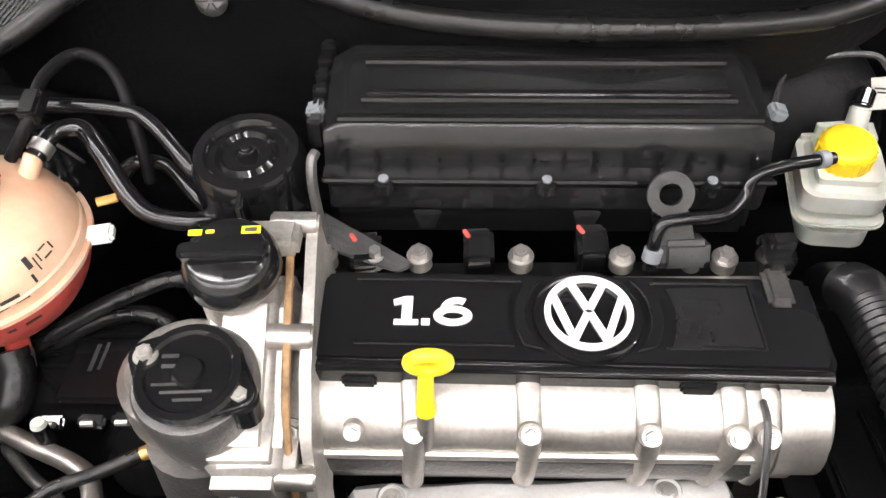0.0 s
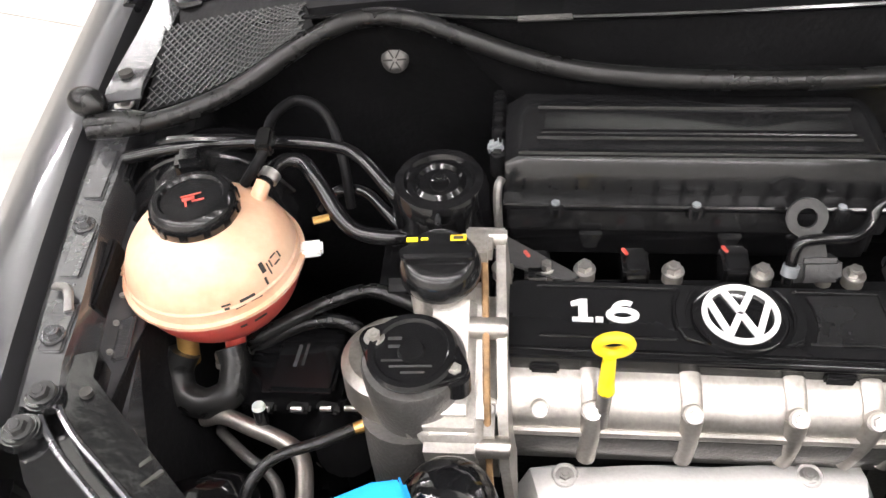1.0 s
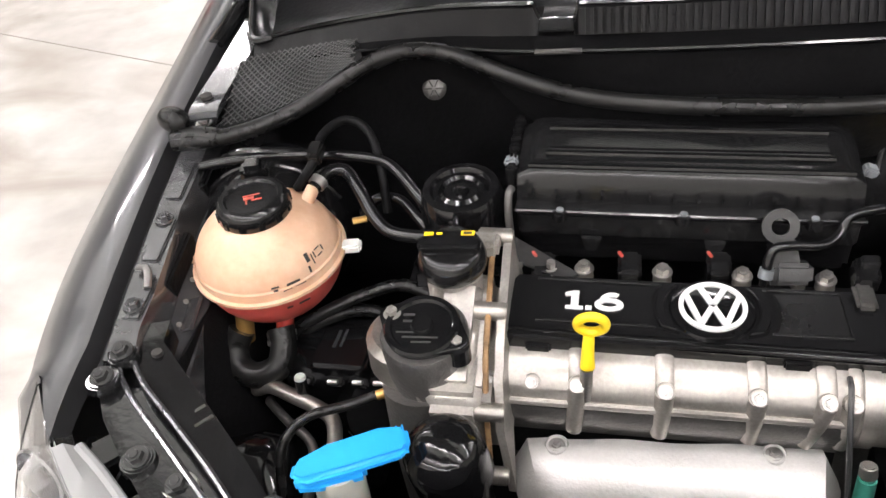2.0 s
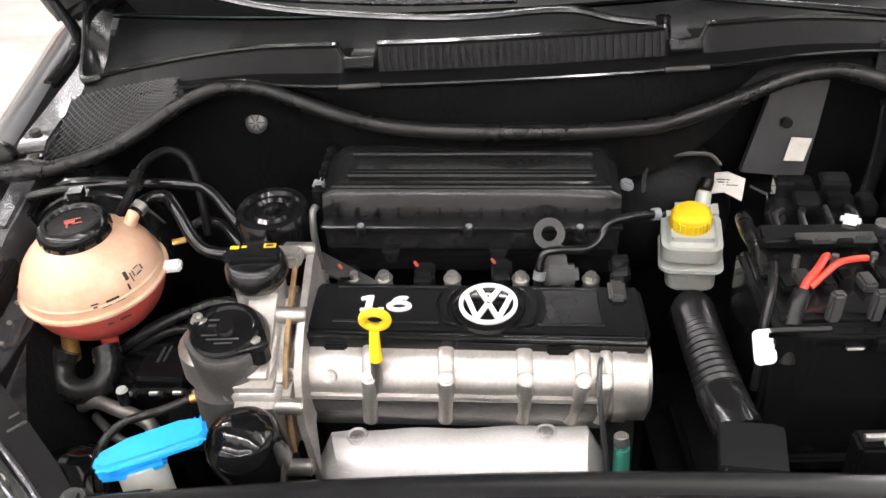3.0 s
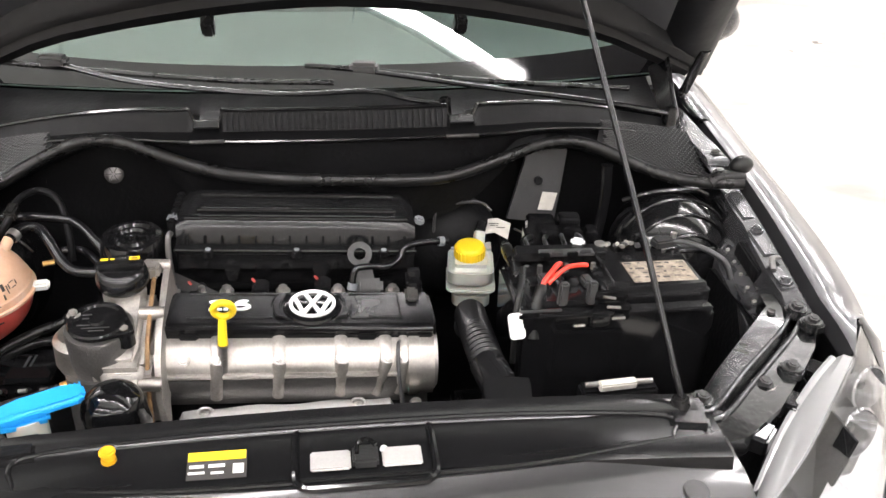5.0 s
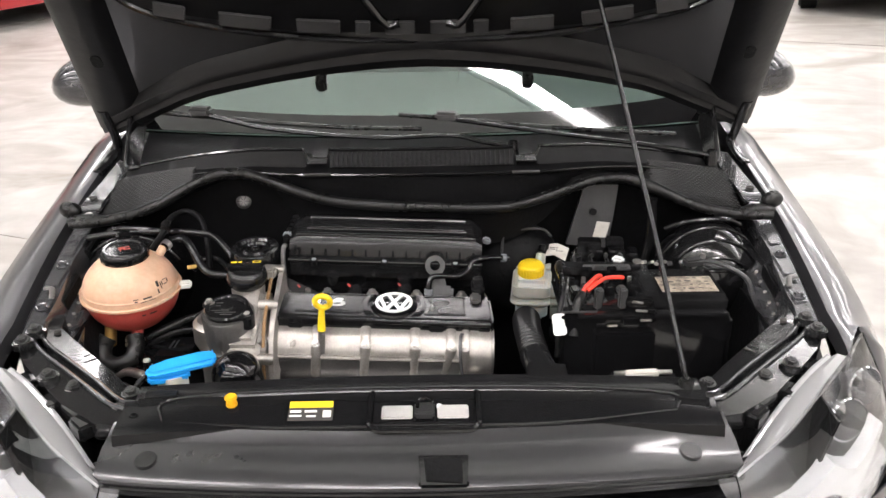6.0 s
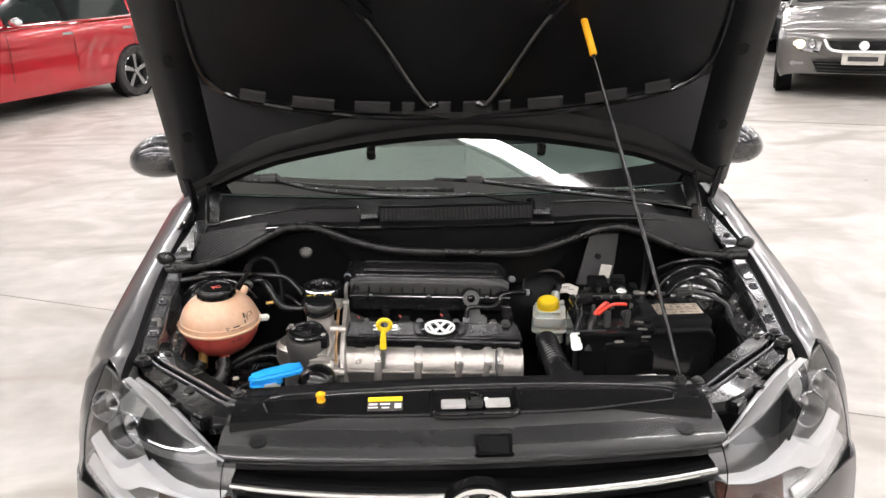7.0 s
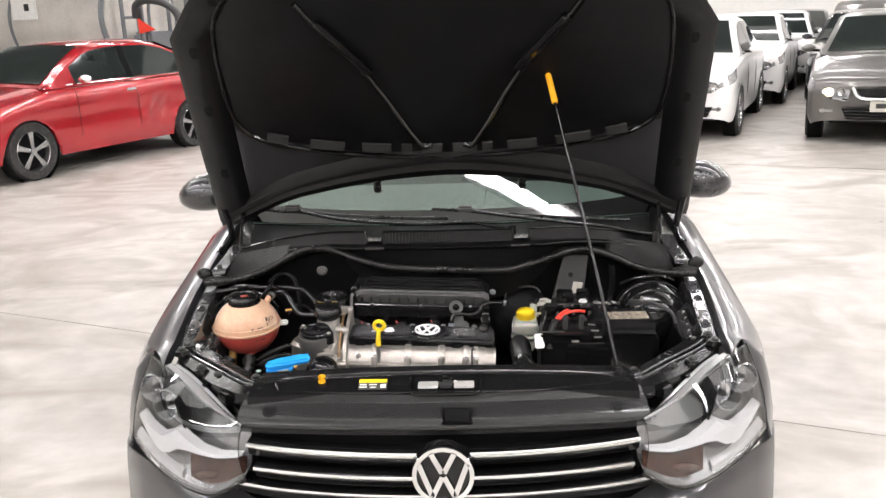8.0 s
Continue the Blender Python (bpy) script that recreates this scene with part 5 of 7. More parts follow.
part("flange_plate", sheet([[Vector((-0.268, y, z)) for y, z in ((0.52, 0.815), (0.46, 0.795), (0.40, 0.776), (0.36, 0.748), (0.34, 0.70))],
                            [Vector((-0.262, y, z)) for y, z in ((0.52, 0.72), (0.46, 0.70), (0.40, 0.70), (0.36, 0.68), (0.34, 0.60))]], 0.009), M["castlight"], TC)
part("rusty_seam", tube([(-0.279, 0.515, 0.818), (-0.278, 0.46, 0.80), (-0.277, 0.41, 0.783), (-0.277, 0.375, 0.762), (-0.277, 0.35, 0.725), (-0.277, 0.335, 0.66)], 0.0032, 8, 4, flat=0.8), M["rust"], TC)
for y, z in ((0.515, 0.812), (0.425, 0.785), (0.345, 0.722), (0.33, 0.64)):
    part("flange_lug", cyl((-0.296, y, z), (-0.258, y, z - 0.002), 0.010, 0.010, 14, 0.002), M["alu"], TC)
part("gusset", prism([(0, 0), (0.085, -0.055), (0.07, -0.062), (0.0, -0.035)], 0.004, pose(-0.268, 0.585, 0.772, 20, 0, 0), 0.001), M["eyesteel"], ENG)
move(TC, (0.004, 0.010, 0.004))
CAP = part("oil_cap", lathe([(0.0, 0.021), (0.026, 0.021), (0.0305, 0.018), (0.0345, 0.012), (0.0365, 0.004), (0.0365, -0.004), (0.032, -0.011), (0.0, -0.011)], pose(-0.3165, 0.459, 0.828, 10, 0, 0), 36), M["plastic"], ENG, "black ribbed oil filler cap")
part("cap_grip", prism(rrect(0.066, 0.014, 0.005), 0.01, pose(-0.3165, 0.453, 0.847, 10, 0, 0), 0.003), M["plastic"], CAP)
bars([(-0.024, 0.0125, 0.010, 0.005), (-0.013, 0.013, 0.006, 0.003), (0.017, 0.0135, 0.014, 0.0065)], pose(-0.3165, 0.459, 0.8492, 10, 0, 0), M["yellow"], CAP, "symbol")
bars([(0.017, 0.0135, 0.009, 0.0035)], pose(-0.3165, 0.459, 0.8496, 10, 0, 0), M["ink"], CAP, "symbol")
move(CAP, (0.004, 0.014, -0.002))
part("filler_neck", cyl((-0.3125, 0.466, 0.74), (-0.3125, 0.473, 0.810), 0.027, 0.030, 28, 0.003), M["castlight"], ENG)
TH = part("thermostat_housing", lathe([(0.0, 0.0), (0.043, 0.0), (0.045, -0.004), (0.045, -0.05), (0.040, -0.09), (0.036, -0.18), (0.0, -0.18)], pose(-0.346, 0.392, 0.789, 8, 0, 0), 36), M["aludark"], ENG, "grey cast thermostat housing")
def hull(circles, n=28):
    """Outline round a set of circles (x, y, r)."""
    pts = sorted({(round(cx + r * math.cos(2 * math.pi * k / n), 6), round(cy + r * math.sin(2 * math.pi * k / n), 6)) for cx, cy, r in circles for k in range(n)})

    def half(seq):
        out = []
        for q in seq:
            while len(out) > 1 and (out[-1][0] - out[-2][0]) * (q[1] - out[-2][1]) - (out[-1][1] - out[-2][1]) * (q[0] - out[-2][0]) <= 0:
                out.pop()
            out.append(q)
        return out[:-1]
    return half(pts) + half(pts[::-1])


part("housing_cover", prism(hull(((0, 0, 0.038), (-0.034, 0.016, 0.0125), (0.037, -0.016, 0.0115))), 0.008, pose(-0.346, 0.392, 0.789, 8, 0, 0), 0.0025, seg=3), M["gloss"], TH)
part("cover_ring", lathe([(0.030, 0.008), (0.032, 0.011), (0.037, 0.011), (0.039, 0.008)], pose(-0.346, 0.392, 0.789, 8, 0, 0), 36), M["gloss"], TH)
part("cover_boss", lathe([(0.0, 0.012), (0.010, 0.012), (0.012, 0.008)], pose(-0.346, 0.392, 0.789, 8, 0, 0), 20), M["plastic"], TH)
bars([(-0.015, 0.012, 0.012, 0.003), (-0.015, 0.004, 0.01, 0.003), (-0.01, -0.01, 0.03, 0.002), (0.0, -0.016, 0.036, 0.002), (0.002, -0.022, 0.02, 0.002)], pose(-0.346, 0.392, 0.7975, 8, 0, 0), M["grey"], TH)
for (x, y, z) in ((-0.379, 0.405, 0.797), (-0.309, 0.374, 0.787)):
    part("cover_lug", cyl((x, y, z - 0.02), (x, y, z + 0.002), 0.0125, 0.0125, 18, 0.002), M["plastic"], TH)
    bolt((x, y, z + 0.002), (0, -0.1, 1), 0.0062, 0.007, TH, M["castlight"])
part("side_sensor", cyl((-0.380, 0.397, 0.698), (-0.399, 0.391, 0.697), 0.0078, 0.0078, 6, 0.001), M["brass"], TH)
part("sensor_collar", cyl((-0.399, 0.391, 0.697), (-0.410, 0.387, 0.696), 0.0062, 0.0055, 12, 0.001), M["brass"], TH)
move(TH, (0.012, 0.002, 0.009))
part("round_block", lathe([(0.0, 0.02), (0.042, 0.02), (0.05, 0.012), (0.051, -0.02), (0.045, -0.034), (0.028, -0.06), (0.0, -0.06)], pose(-0.355, 0.425, 0.752, 0, 0, 0), 30), M["alu"], ENG)
# round engine mount
MT = thing("engine_mount", "black round engine mount with raised rings", "mount", (-0.323, 0.59, 0.70))
part("mount_body", lathe([(0.0, 0.004), (0.008, 0.006), (0.01, 0.0), (0.02, 0.0), (0.023, 0.004), (0.027, 0.0), (0.033, 0.0), (0.036, 0.005), (0.044, 0.005), (0.047, 0.0), (0.05, -0.012), (0.052, -0.10), (0.0, -0.10)], pose(-0.323, 0.59, 0.822, 6, 0, 0), 40), M["gloss"], MT)
bolt((-0.323, 0.59, 0.823), (0, -0.1, 1), 0.006, 0.006, MT, M["bay"])
part("mount_foot", box((-0.33, 0.60, 0.70), (0.13, 0.10, 0.04), None, 0.01), M["bay"], MT)
part("mount_web", box((-0.323, 0.552, 0.80), (0.006, 0.05, 0.04), (0, 0, 4), 0.002), M["bay"], MT)

move(MT, (0.002, 0.010, 0.003))

# ---- air filter box ----
AB = thing("air_filter_box", "black ribbed plastic air filter box behind the engine", "air box", (-0.085, 0.62, 0.66))
AM = pose(-0.070, 0.648, 0.800, 0, 2.4, -1.0)


def ab(name, b, mt="plastic", parent=None):
    b.transform(AM)
    return part(name, b, M[mt], parent or AB)


def lid_rows():
    out = []
    for y, z in ((-0.056, 0.004), (-0.053, 0.022), (-0.046, 0.040), (-0.042, 0.045), (-0.036, 0.046), (-0.024, 0.047), (-0.018, 0.0475), (0.020, 0.0515), (0.028, 0.053), (0.055, 0.05), (0.075, 0.02)):
        out.append([Vector((x, y, z - 0.012 * max(0, (abs(x) - 0.165) / 0.02))) for x in (-0.186, -0.176, -0.165, -0.1, 0, 0.1, 0.165, 0.176, 0.186)])
    return out


lid = ab("lid", sheet(lid_rows(), 0.004), "lidp")
ab("lower_box", box((0, 0.02, -0.04), (0.376, 0.14, 0.09), None, 0.008))
ab("lid_panel", prism(rrect(0.30, 0.036, 0.003), 0.004, pose(0.002, 0.0, 0.0475, 6, 0, 0), 0.0015), "lidp", lid)
for y, z, w in ((-0.042, 0.045, 0.346), (-0.022, 0.0495, 0.31), (-0.016, 0.0505, 0.30), (0.024, 0.0545, 0.308)):
    ab("lid_ridge", tube([(-w / 2, y, z), (0, y, z), (w / 2, y, z)], 0.0038, 8, 2), "gloss", lid)
ab("flange", box((0, -0.062, 0.002), (0.374, 0.022, 0.006), None, 0.002), "lidp", lid)
ab("flange_skirt", box((0, -0.066, -0.016), (0.366, 0.010, 0.03), None, 0.003), "lidp", lid)
for x in (-0.10, 0.035, 0.10):
    ab("skirt_lug", prism([(-0.012, 0), (0.012, 0), (0.006, -0.02), (-0.006, -0.02)], 0.006, pose(x, -0.074, -0.026, 90, 0, 0), 0.0015), "lidp", lid)
ab("flange_lip", tube([(-0.187, -0.072, 0.004), (0, -0.073, 0.004), (0.187, -0.072, 0.004)], 0.0025, 6, 2), "gloss", lid)
for k in range(14):
    ab("rib", box((-0.168 + 0.026 * k, -0.058, 0.012), (0.0025, 0.010, 0.018), None, 0.0006), "plastic", lid)
for x in (-0.136, -0.001, 0.135):
    t = ab("screw_boss", cyl((x, -0.072, -0.006), (x, -0.072, 0.0055), 0.0095, 0.009, 16, 0.001), "plastic", lid)
    sc = cyl((x, -0.072, 0.0055), (x, -0.072, 0.0075), 0.0045, 0.004, 10)
    sc.transform(AM)
    part("screw", sc, M["steel_dark"], t and lid)
for k in range(6):
    ab("side_step", box((-0.194, -0.03 + 0.022 * k, 0.022), (0.014, 0.014, 0.03), None, 0.003), "plastic", lid)
for s in (-1, 1):
    ab("side_clip", box((s * 0.196, -0.012, 0.03), (0.016, 0.016, 0.012), (0, 20 * s, 0), 0.003), "steel_dark", lid)
ab("wire_guide", tube([(-0.189, -0.072, 0.034), (-0.192, -0.080, 0.030), (-0.192, -0.088, 0.006), (-0.188, -0.094, -0.04)], 0.0045, 8, 4), "aludark")

# vent hose from the eye to the reservoir side
VH = thing("vent_hose", "thin black rubber vent hose", "hose", (0.03, 0.54, 0.75))
part("hose", tube([(0.005, 0.515, 0.75), (0.012, 0.528, 0.785), (0.03, 0.532, 0.79), (0.065, 0.540, 0.785), (0.084, 0.553, 0.792), (0.094, 0.565, 0.804), (0.125, 0.575, 0.806), (0.165, 0.588, 0.80)], 0.0055, 10, 5), M["gloss"], VH)
for p0, p1 in (((0.0065, 0.518, 0.758), (0.0085, 0.521, 0.768)), ((0.150, 0.5835, 0.8025), (0.158, 0.586, 0.801))):
    part("hose_clamp", cyl(p0, p1, 0.0078, 0.0078, 14), M["steel_dark"], VH)

move(VH, (0.004, 0.008, 0.0))

# ---- coolant tank ----
TK = thing("coolant_tank", "cream plastic coolant tank, pink at the bottom, with a black cap", "coolant tank", (-0.55, 0.52, 0.68))
TM = pose(-0.556, 0.556, 0.768, 3, 0, 0)


def sph(r, squash, a0, a1, n):
    return [(r * math.cos(radians(a0 + (a1 - a0) * k / n)), r * squash * math.sin(radians(a0 + (a1 - a0) * k / n))) for k in range(n + 1)]


part("tank_top", lathe(sph(0.0885, 0.84, 0, 62, 14), TM, 48), M["tank"], TK, "cream translucent upper half")
part("tank_bottom", lathe(sph(0.0885, 0.92, 0, -88, 14), TM, 48), M["coolant"], TK, "pink lower half full of coolant")
part("tank_band", lathe([(0.0875, 0.006), (0.0875, 0.014), (0.0892, 0.012), (0.0892, -0.006), (0.087, -0.008)], TM, 48), M["tank"], TK)
part("seam", lathe([(0.088, -0.004), (0.094, -0.0035), (0.094, 0.0005), (0.088, 0.001)], TM, 48), M["tank"], TK)
part("neck", lathe([(0.040, 0.05), (0.040, 0.072), (0.0, 0.072)], TM, 36), M["tank"], TK)
capp = lathe([(0.0, 0.083), (0.030, 0.084), (0.032, 0.087), (0.037, 0.087), (0.0415, 0.083), (0.043, 0.078), (0.0435, 0.066), (0.041, 0.062)], TM, 48)
TCAP = part("tank_cap", capp, M["plastic"], TK, "black ribbed screw cap")
for k in range(12):
    a = k * math.pi / 6
    kb = box((0.0415 * math.cos(a), 0.0415 * math.sin(a), 0.0715), (0.006, 0.011, 0.014), (0, 0, math.degrees(a)), 0.002)
    kb.transform(TM)
    part("cap_rib", kb, M["plastic"], TCAP)
bars([(0.0, 0.005, 0.020, 0.002), (-0.003, 0.0, 0.012, 0.005), (0.006, -0.005, 0.012, 0.002), (-0.006, -0.007, 0.002, 0.008)], TM @ pose(0, 0, 0.0838, 0, 0, 20), M["coolant"], TCAP, "symbol")


def tank_mark(az, el, w, h):
    b = box((0, 0, 0), (w, 0.0012, h))
    r = 0.0893
    a, e = radians(az), radians(el)
    b.transform(TM @ pose(r * math.cos(e) * math.cos(a), r * math.cos(e) * math.sin(a), r * 0.86 * math.sin(e), 0, 0, az + 90) @ pose(0, 0, 0, -el * 0.8, 0, 0))
    return part("print", b, M["ink"], TK)


for az, el, w, h in ((-66, 13, 0.009, 0.0015), (-66, 10, 0.005, 0.0022), (-52, 12, 0.016, 0.0026), (-52, 8, 0.028, 0.0008), (-36, 15, 0.0022, 0.008), (-34, 25, 0.0045, 0.011), (-30, 21, 0.001, 0.013), (-22, 26, 0.008, 0.001), (-22, 20, 0.008, 0.001), (-27, 23, 0.001, 0.008), (-17, 23, 0.001, 0.007), (-60, -13, 0.007, 0.002), (-48, -13, 0.014, 0.002)):
    tank_mark(az, el, w, h)
for a, nm in ((8, 1), (185, 1)):
    b = box((0.100, 0, -0.002), (0.024, 0.018, 0.012), None, 0.003)
    b.transform(TM @ pose(0, 0, 0, 0, 0, a))
    part("lug", b, M["white"] if a < 90 else M["tank"], TK)
part("level_plug", cyl((-0.450, 0.575, 0.80), (-0.434, 0.58, 0.80), 0.004, 0.004, 8), M["brass"], TK)
for x, y, z, m in ((-0.591, 0.498, 0.706, "brass"), (-0.545, 0.508, 0.694, "coolant")):
    part("spout", cyl((x, y, z - 0.03), (x + 0.004, y + 0.01, z + 0.012), 0.011, 0.011, 14, 0.001), M[m], TK)
part("nipple", cyl((-0.507, 0.587, 0.818), (-0.498, 0.600, 0.834), 0.009, 0.008, 12, 0.001), M["tank"], TK)
CH = thing("coolant_hose", "black rubber coolant hose looping under the tank", "hose", (-0.565, 0.44, 0.62))
part("hose", tube([(-0.588, 0.467, 0.70), (-0.597, 0.455, 0.682), (-0.590, 0.438, 0.666), (-0.565, 0.43, 0.66), (-0.540, 0.438, 0.668), (-0.535, 0.458, 0.684), (-0.54, 0.472, 0.70)], 0.0165, 14, 6), M["rubber"], CH)
for p, q in (((-0.539, 0.464, 0.682), (-0.5395, 0.467, 0.687)), ((-0.5395, 0.469, 0.689), (-0.54, 0.472, 0.694))):
    part("hose_clamp", cyl(p, q, 0.0182, 0.0182, 18), M["steel"], CH)
move(CH, (-0.004, 0.030, -0.006))
for k, (nm, pts, r) in enumerate((
        ("overflow_hose", [(-0.498, 0.597, 0.832), (-0.487, 0.622, 0.838), (-0.466, 0.63, 0.835), (-0.446, 0.608, 0.825), (-0.425, 0.582, 0.802), (-0.403, 0.567, 0.79), (-0.368, 0.558, 0.79), (-0.345, 0.57, 0.785)], 0.0085),
        ("vacuum_hose", [(-0.66, 0.645, 0.835), (-0.61, 0.652, 0.84), (-0.55, 0.656, 0.842), (-0.49, 0.655, 0.842), (-0.435, 0.648, 0.84), (-0.404, 0.63, 0.838), (-0.371, 0.595, 0.82), (-0.36, 0.59, 0.80)], 0.0072),
        ("heater_hose", [(-0.455, 0.63, 0.77), (-0.435, 0.635, 0.79), (-0.404, 0.629, 0.792), (-0.378, 0.602, 0.785), (-0.355, 0.58, 0.77)], 0.0075),
        ("wire_loom", [(-0.52, 0.60, 0.83), (-0.495, 0.61, 0.862), (-0.493, 0.655, 0.872), (-0.473, 0.688, 0.872), (-0.442, 0.675, 0.862), (-0.424, 0.64, 0.83), (-0.42, 0.62, 0.78)], 0.0055),
        ("lower_hose", [(-0.56, 0.52, 0.66), (-0.489, 0.543, 0.69), (-0.442, 0.562, 0.70), (-0.40, 0.57, 0.705), (-0.35, 0.55, 0.70)], 0.008),
        ("bypass_hose", [(-0.55, 0.53, 0.64), (-0.512, 0.543, 0.665), (-0.464, 0.556, 0.675), (-0.42, 0.548, 0.67), (-0.385, 0.50, 0.65)], 0.0085))):
    h = thing(nm, "black rubber hose beside the coolant tank" if k != 3 else "black wrapped cable loom rising behind the tank", "hose" if k != 3 else "cable", pts[0])
    part("hose" if k != 3 else "sleeve", tube(pts, r, 10, 5), M["gloss" if k in (0, 1, 2) else "baymatt" if k == 3 else "rubber"], h)
part("plug_body", box((-0.4945, 0.622, 0.866), (0.017, 0.03, 0.017), (10, 0, 0), 0.003), M["rubber"], bpy.data.objects["wire_loom"])
part("hose_clamp", cyl((-0.496, 0.602, 0.833), (-0.492, 0.611, 0.836), 0.0105, 0.0105, 14), M["steel"], bpy.data.objects["overflow_hose"])
part("sensor_box", box((-0.575, 0.615, 0.845), (0.03, 0.03, 0.03), (0, 0, 10), 0.006), M["gloss"], TK)

# pipes and clutter below the tank
AC = thing("air_conditioning_pipe", "bare aluminium refrigerant pipe bent across the bay", "pipe", (-0.48, 0.38, 0.60))
part("pipe", tube([(-0.575, 0.455, 0.635), (-0.549, 0.448, 0.648), (-0.516, 0.432, 0.65), (-0.478, 0.414, 0.65), (-0.459, 0.397, 0.648), (-0.450, 0.36, 0.645), (-0.446, 0.29, 0.635)], 0.0088, 12, 5), M["alu"], AC)
part("thin_pipe", tube([(-0.565, 0.46, 0.61), (-0.557, 0.448, 0.618), (-0.526, 0.419, 0.62), (-0.492, 0.392, 0.62), (-0.479, 0.36, 0.618), (-0.474, 0.30, 0.61)], 0.006, 10, 5), M["aludark"], AC)
part("valve_cap", cyl((-0.504, 0.434, 0.652), (-0.504, 0.437, 0.676), 0.0075, 0.007, 14, 0.002), M["gloss"], AC)
part("valve_ring", cyl((-0.504, 0.437, 0.676), (-0.504, 0.4375, 0.680), 0.0072, 0.006, 14), M["reserv"], AC)
SW = thing("sensor_cable", "black sensor cable with a brass end on the engine", "cable", (-0.44, 0.33, 0.62))
part("cable", tube([(-0.397, 0.390, 0.705), (-0.426, 0.379, 0.70), (-0.466, 0.364, 0.698), (-0.486, 0.346, 0.69), (-0.494, 0.325, 0.675), (-0.49, 0.29, 0.63)], 0.0055, 10, 5), M["rubber"], SW)
IB = thing("junction_block", "black plastic junction block low in the bay", "block", (-0.455, 0.455, 0.55))
part("block_body", box((-0.485, 0.515, 0.60), (0.115, 0.11, 0.115), (0, 0, -3), 0.01), M["gloss"], IB)
part("block_lid", box((-0.468, 0.50, 0.662), (0.07, 0.07, 0.012), (0, 0, -3), 0.004), M["gloss"], IB)
bars([(-0.02, 0.01, 0.004, 0.03), (-0.012, 0.012, 0.003, 0.03)], pose(-0.46, 0.50, 0.6683, 0, 0, -4), M["grey"], IB)
for k, x in enumerate((-0.505, -0.47, -0.44, -0.415)):
    part("block_clip", box((x, 0.452, 0.655), (0.024, 0.012, 0.012), (20, 8 * k, 0), 0.003), M["bay"], IB)
    part("clip_end", cyl((x - 0.006, 0.447, 0.661), (x + 0.006, 0.446, 0.662), 0.003, 0.003, 8), M["steel"], IB)
part("drive_cover", tube([(-0.42, 0.44, 0.62), (-0.44, 0.46, 0.60), (-0.47, 0.47, 0.55)], 0.04, 16, 4), M["gloss"], IB)
LP = thing("lamp_housing_back", "black rear housing of the headlamp", "housing", (-0.565, 0.30, 0.60))
part("housing", lathe([(0.0, 0.03), (0.03, 0.03), (0.05, 0.018), (0.058, 0.0), (0.06, -0.05), (0.0, -0.05)], pose(-0.565, 0.375, 0.60, -50, 0, 20), 28), M["gloss"], LP)
part("plug", cyl((-0.661, 0.455, 0.67), (-0.66, 0.452, 0.682), 0.009, 0.008, 12, 0.002), M["tank"], LP)
part("plug", cyl((-0.561, 0.326, 0.67), (-0.561, 0.324, 0.683), 0.0085, 0.0075, 12, 0.002), M["reserv"], LP)
part("tan_tube", tube([(-0.60, 0.41, 0.63), (-0.60, 0.39, 0.62), (-0.592, 0.37, 0.59)], 0.010, 10, 4), M["brass"], LP)
XB = thing("bracket_bolt", "bright bracket bolt low beside the engine", "bolt", (-0.449, 0.428, 0.56))
part("bolt_post", cyl((-0.443, 0.415, 0.50), (-0.443, 0.412, 0.612), 0.012, 0.011, 14), M["bay"], XB)
bolt((-0.443, 0.412, 0.612), (0, -0.4, 1), 0.011, 0.011, XB)
move(XB, (-0.002, 0.022, -0.008))

# washer filler and round black lid
WB = thing("washer_filler", "blue washer bottle cap with a ribbed tab", "washer cap", (-0.385, 0.235, 0.73))
wm = pose(-0.380, 0.2525, 0.771, 6, 0, 20)
part("cap", prism([(-0.056, -0.012), (-0.045, -0.020), (0.0, -0.018), (0.05, -0.014), (0.056, -0.006), (0.055, 0.016), (0.03, 0.021), (-0.02, 0.016), (-0.05, 0.006)], 0.014, wm, 0.005, seg=3), M["blue"], WB)
part("cap_skirt", prism([(-0.054, -0.014), (-0.03, -0.019), (0.012, -0.017), (0.012, 0.012), (-0.02, 0.012), (-0.05, 0.004)], 0.014, wm @ pose(0, 0, -0.013), 0.004), M["blue"], WB)
for k in range(6):
    b = box((0.024 + 0.0055 * k, 0.003, 0.0138), (0.0018, 0.026, 0.0012), None, 0.0006)
    b.transform(wm)
    part("grip_rib", b, M["blue"], WB)
part("neck", cyl((-0.395, 0.245, 0.60), (-0.395, 0.250, 0.765), 0.024, 0.024, 20), M["reserv"], WB)
RL = thing("domed_cap", "glossy black domed cap beside the washer filler", "cap", (-0.29, 0.245, 0.68))
dome = lathe([(0.0, 0.0)] + [(0.0405 * math.sin(radians(a)), 0.036 * math.cos(radians(a)) - 0.036) for a in (8, 16, 24, 32, 40, 48, 56, 64, 72, 80, 90)] + [(0.0405, -0.07), (0.0, -0.07)], Matrix(), 64)
for v in dome.verts:
    v.co *= 1 - 0.022 * math.exp(-((((math.degrees(math.atan2(v.co.y, v.co.x)) + 20) % 90) - 45) / 7) ** 2) * min(1, v.co.to_2d().length / 0.02)
dome.transform(pose(-0.289, 0.2475, 0.786, 10, -6, 0))
part("cap_body", dome, M["wavy"], RL)
part("cap_stem", cyl((-0.291, 0.26, 0.60), (-0.291, 0.25, 0.73), 0.022, 0.022, 18), M["plastic"], RL)
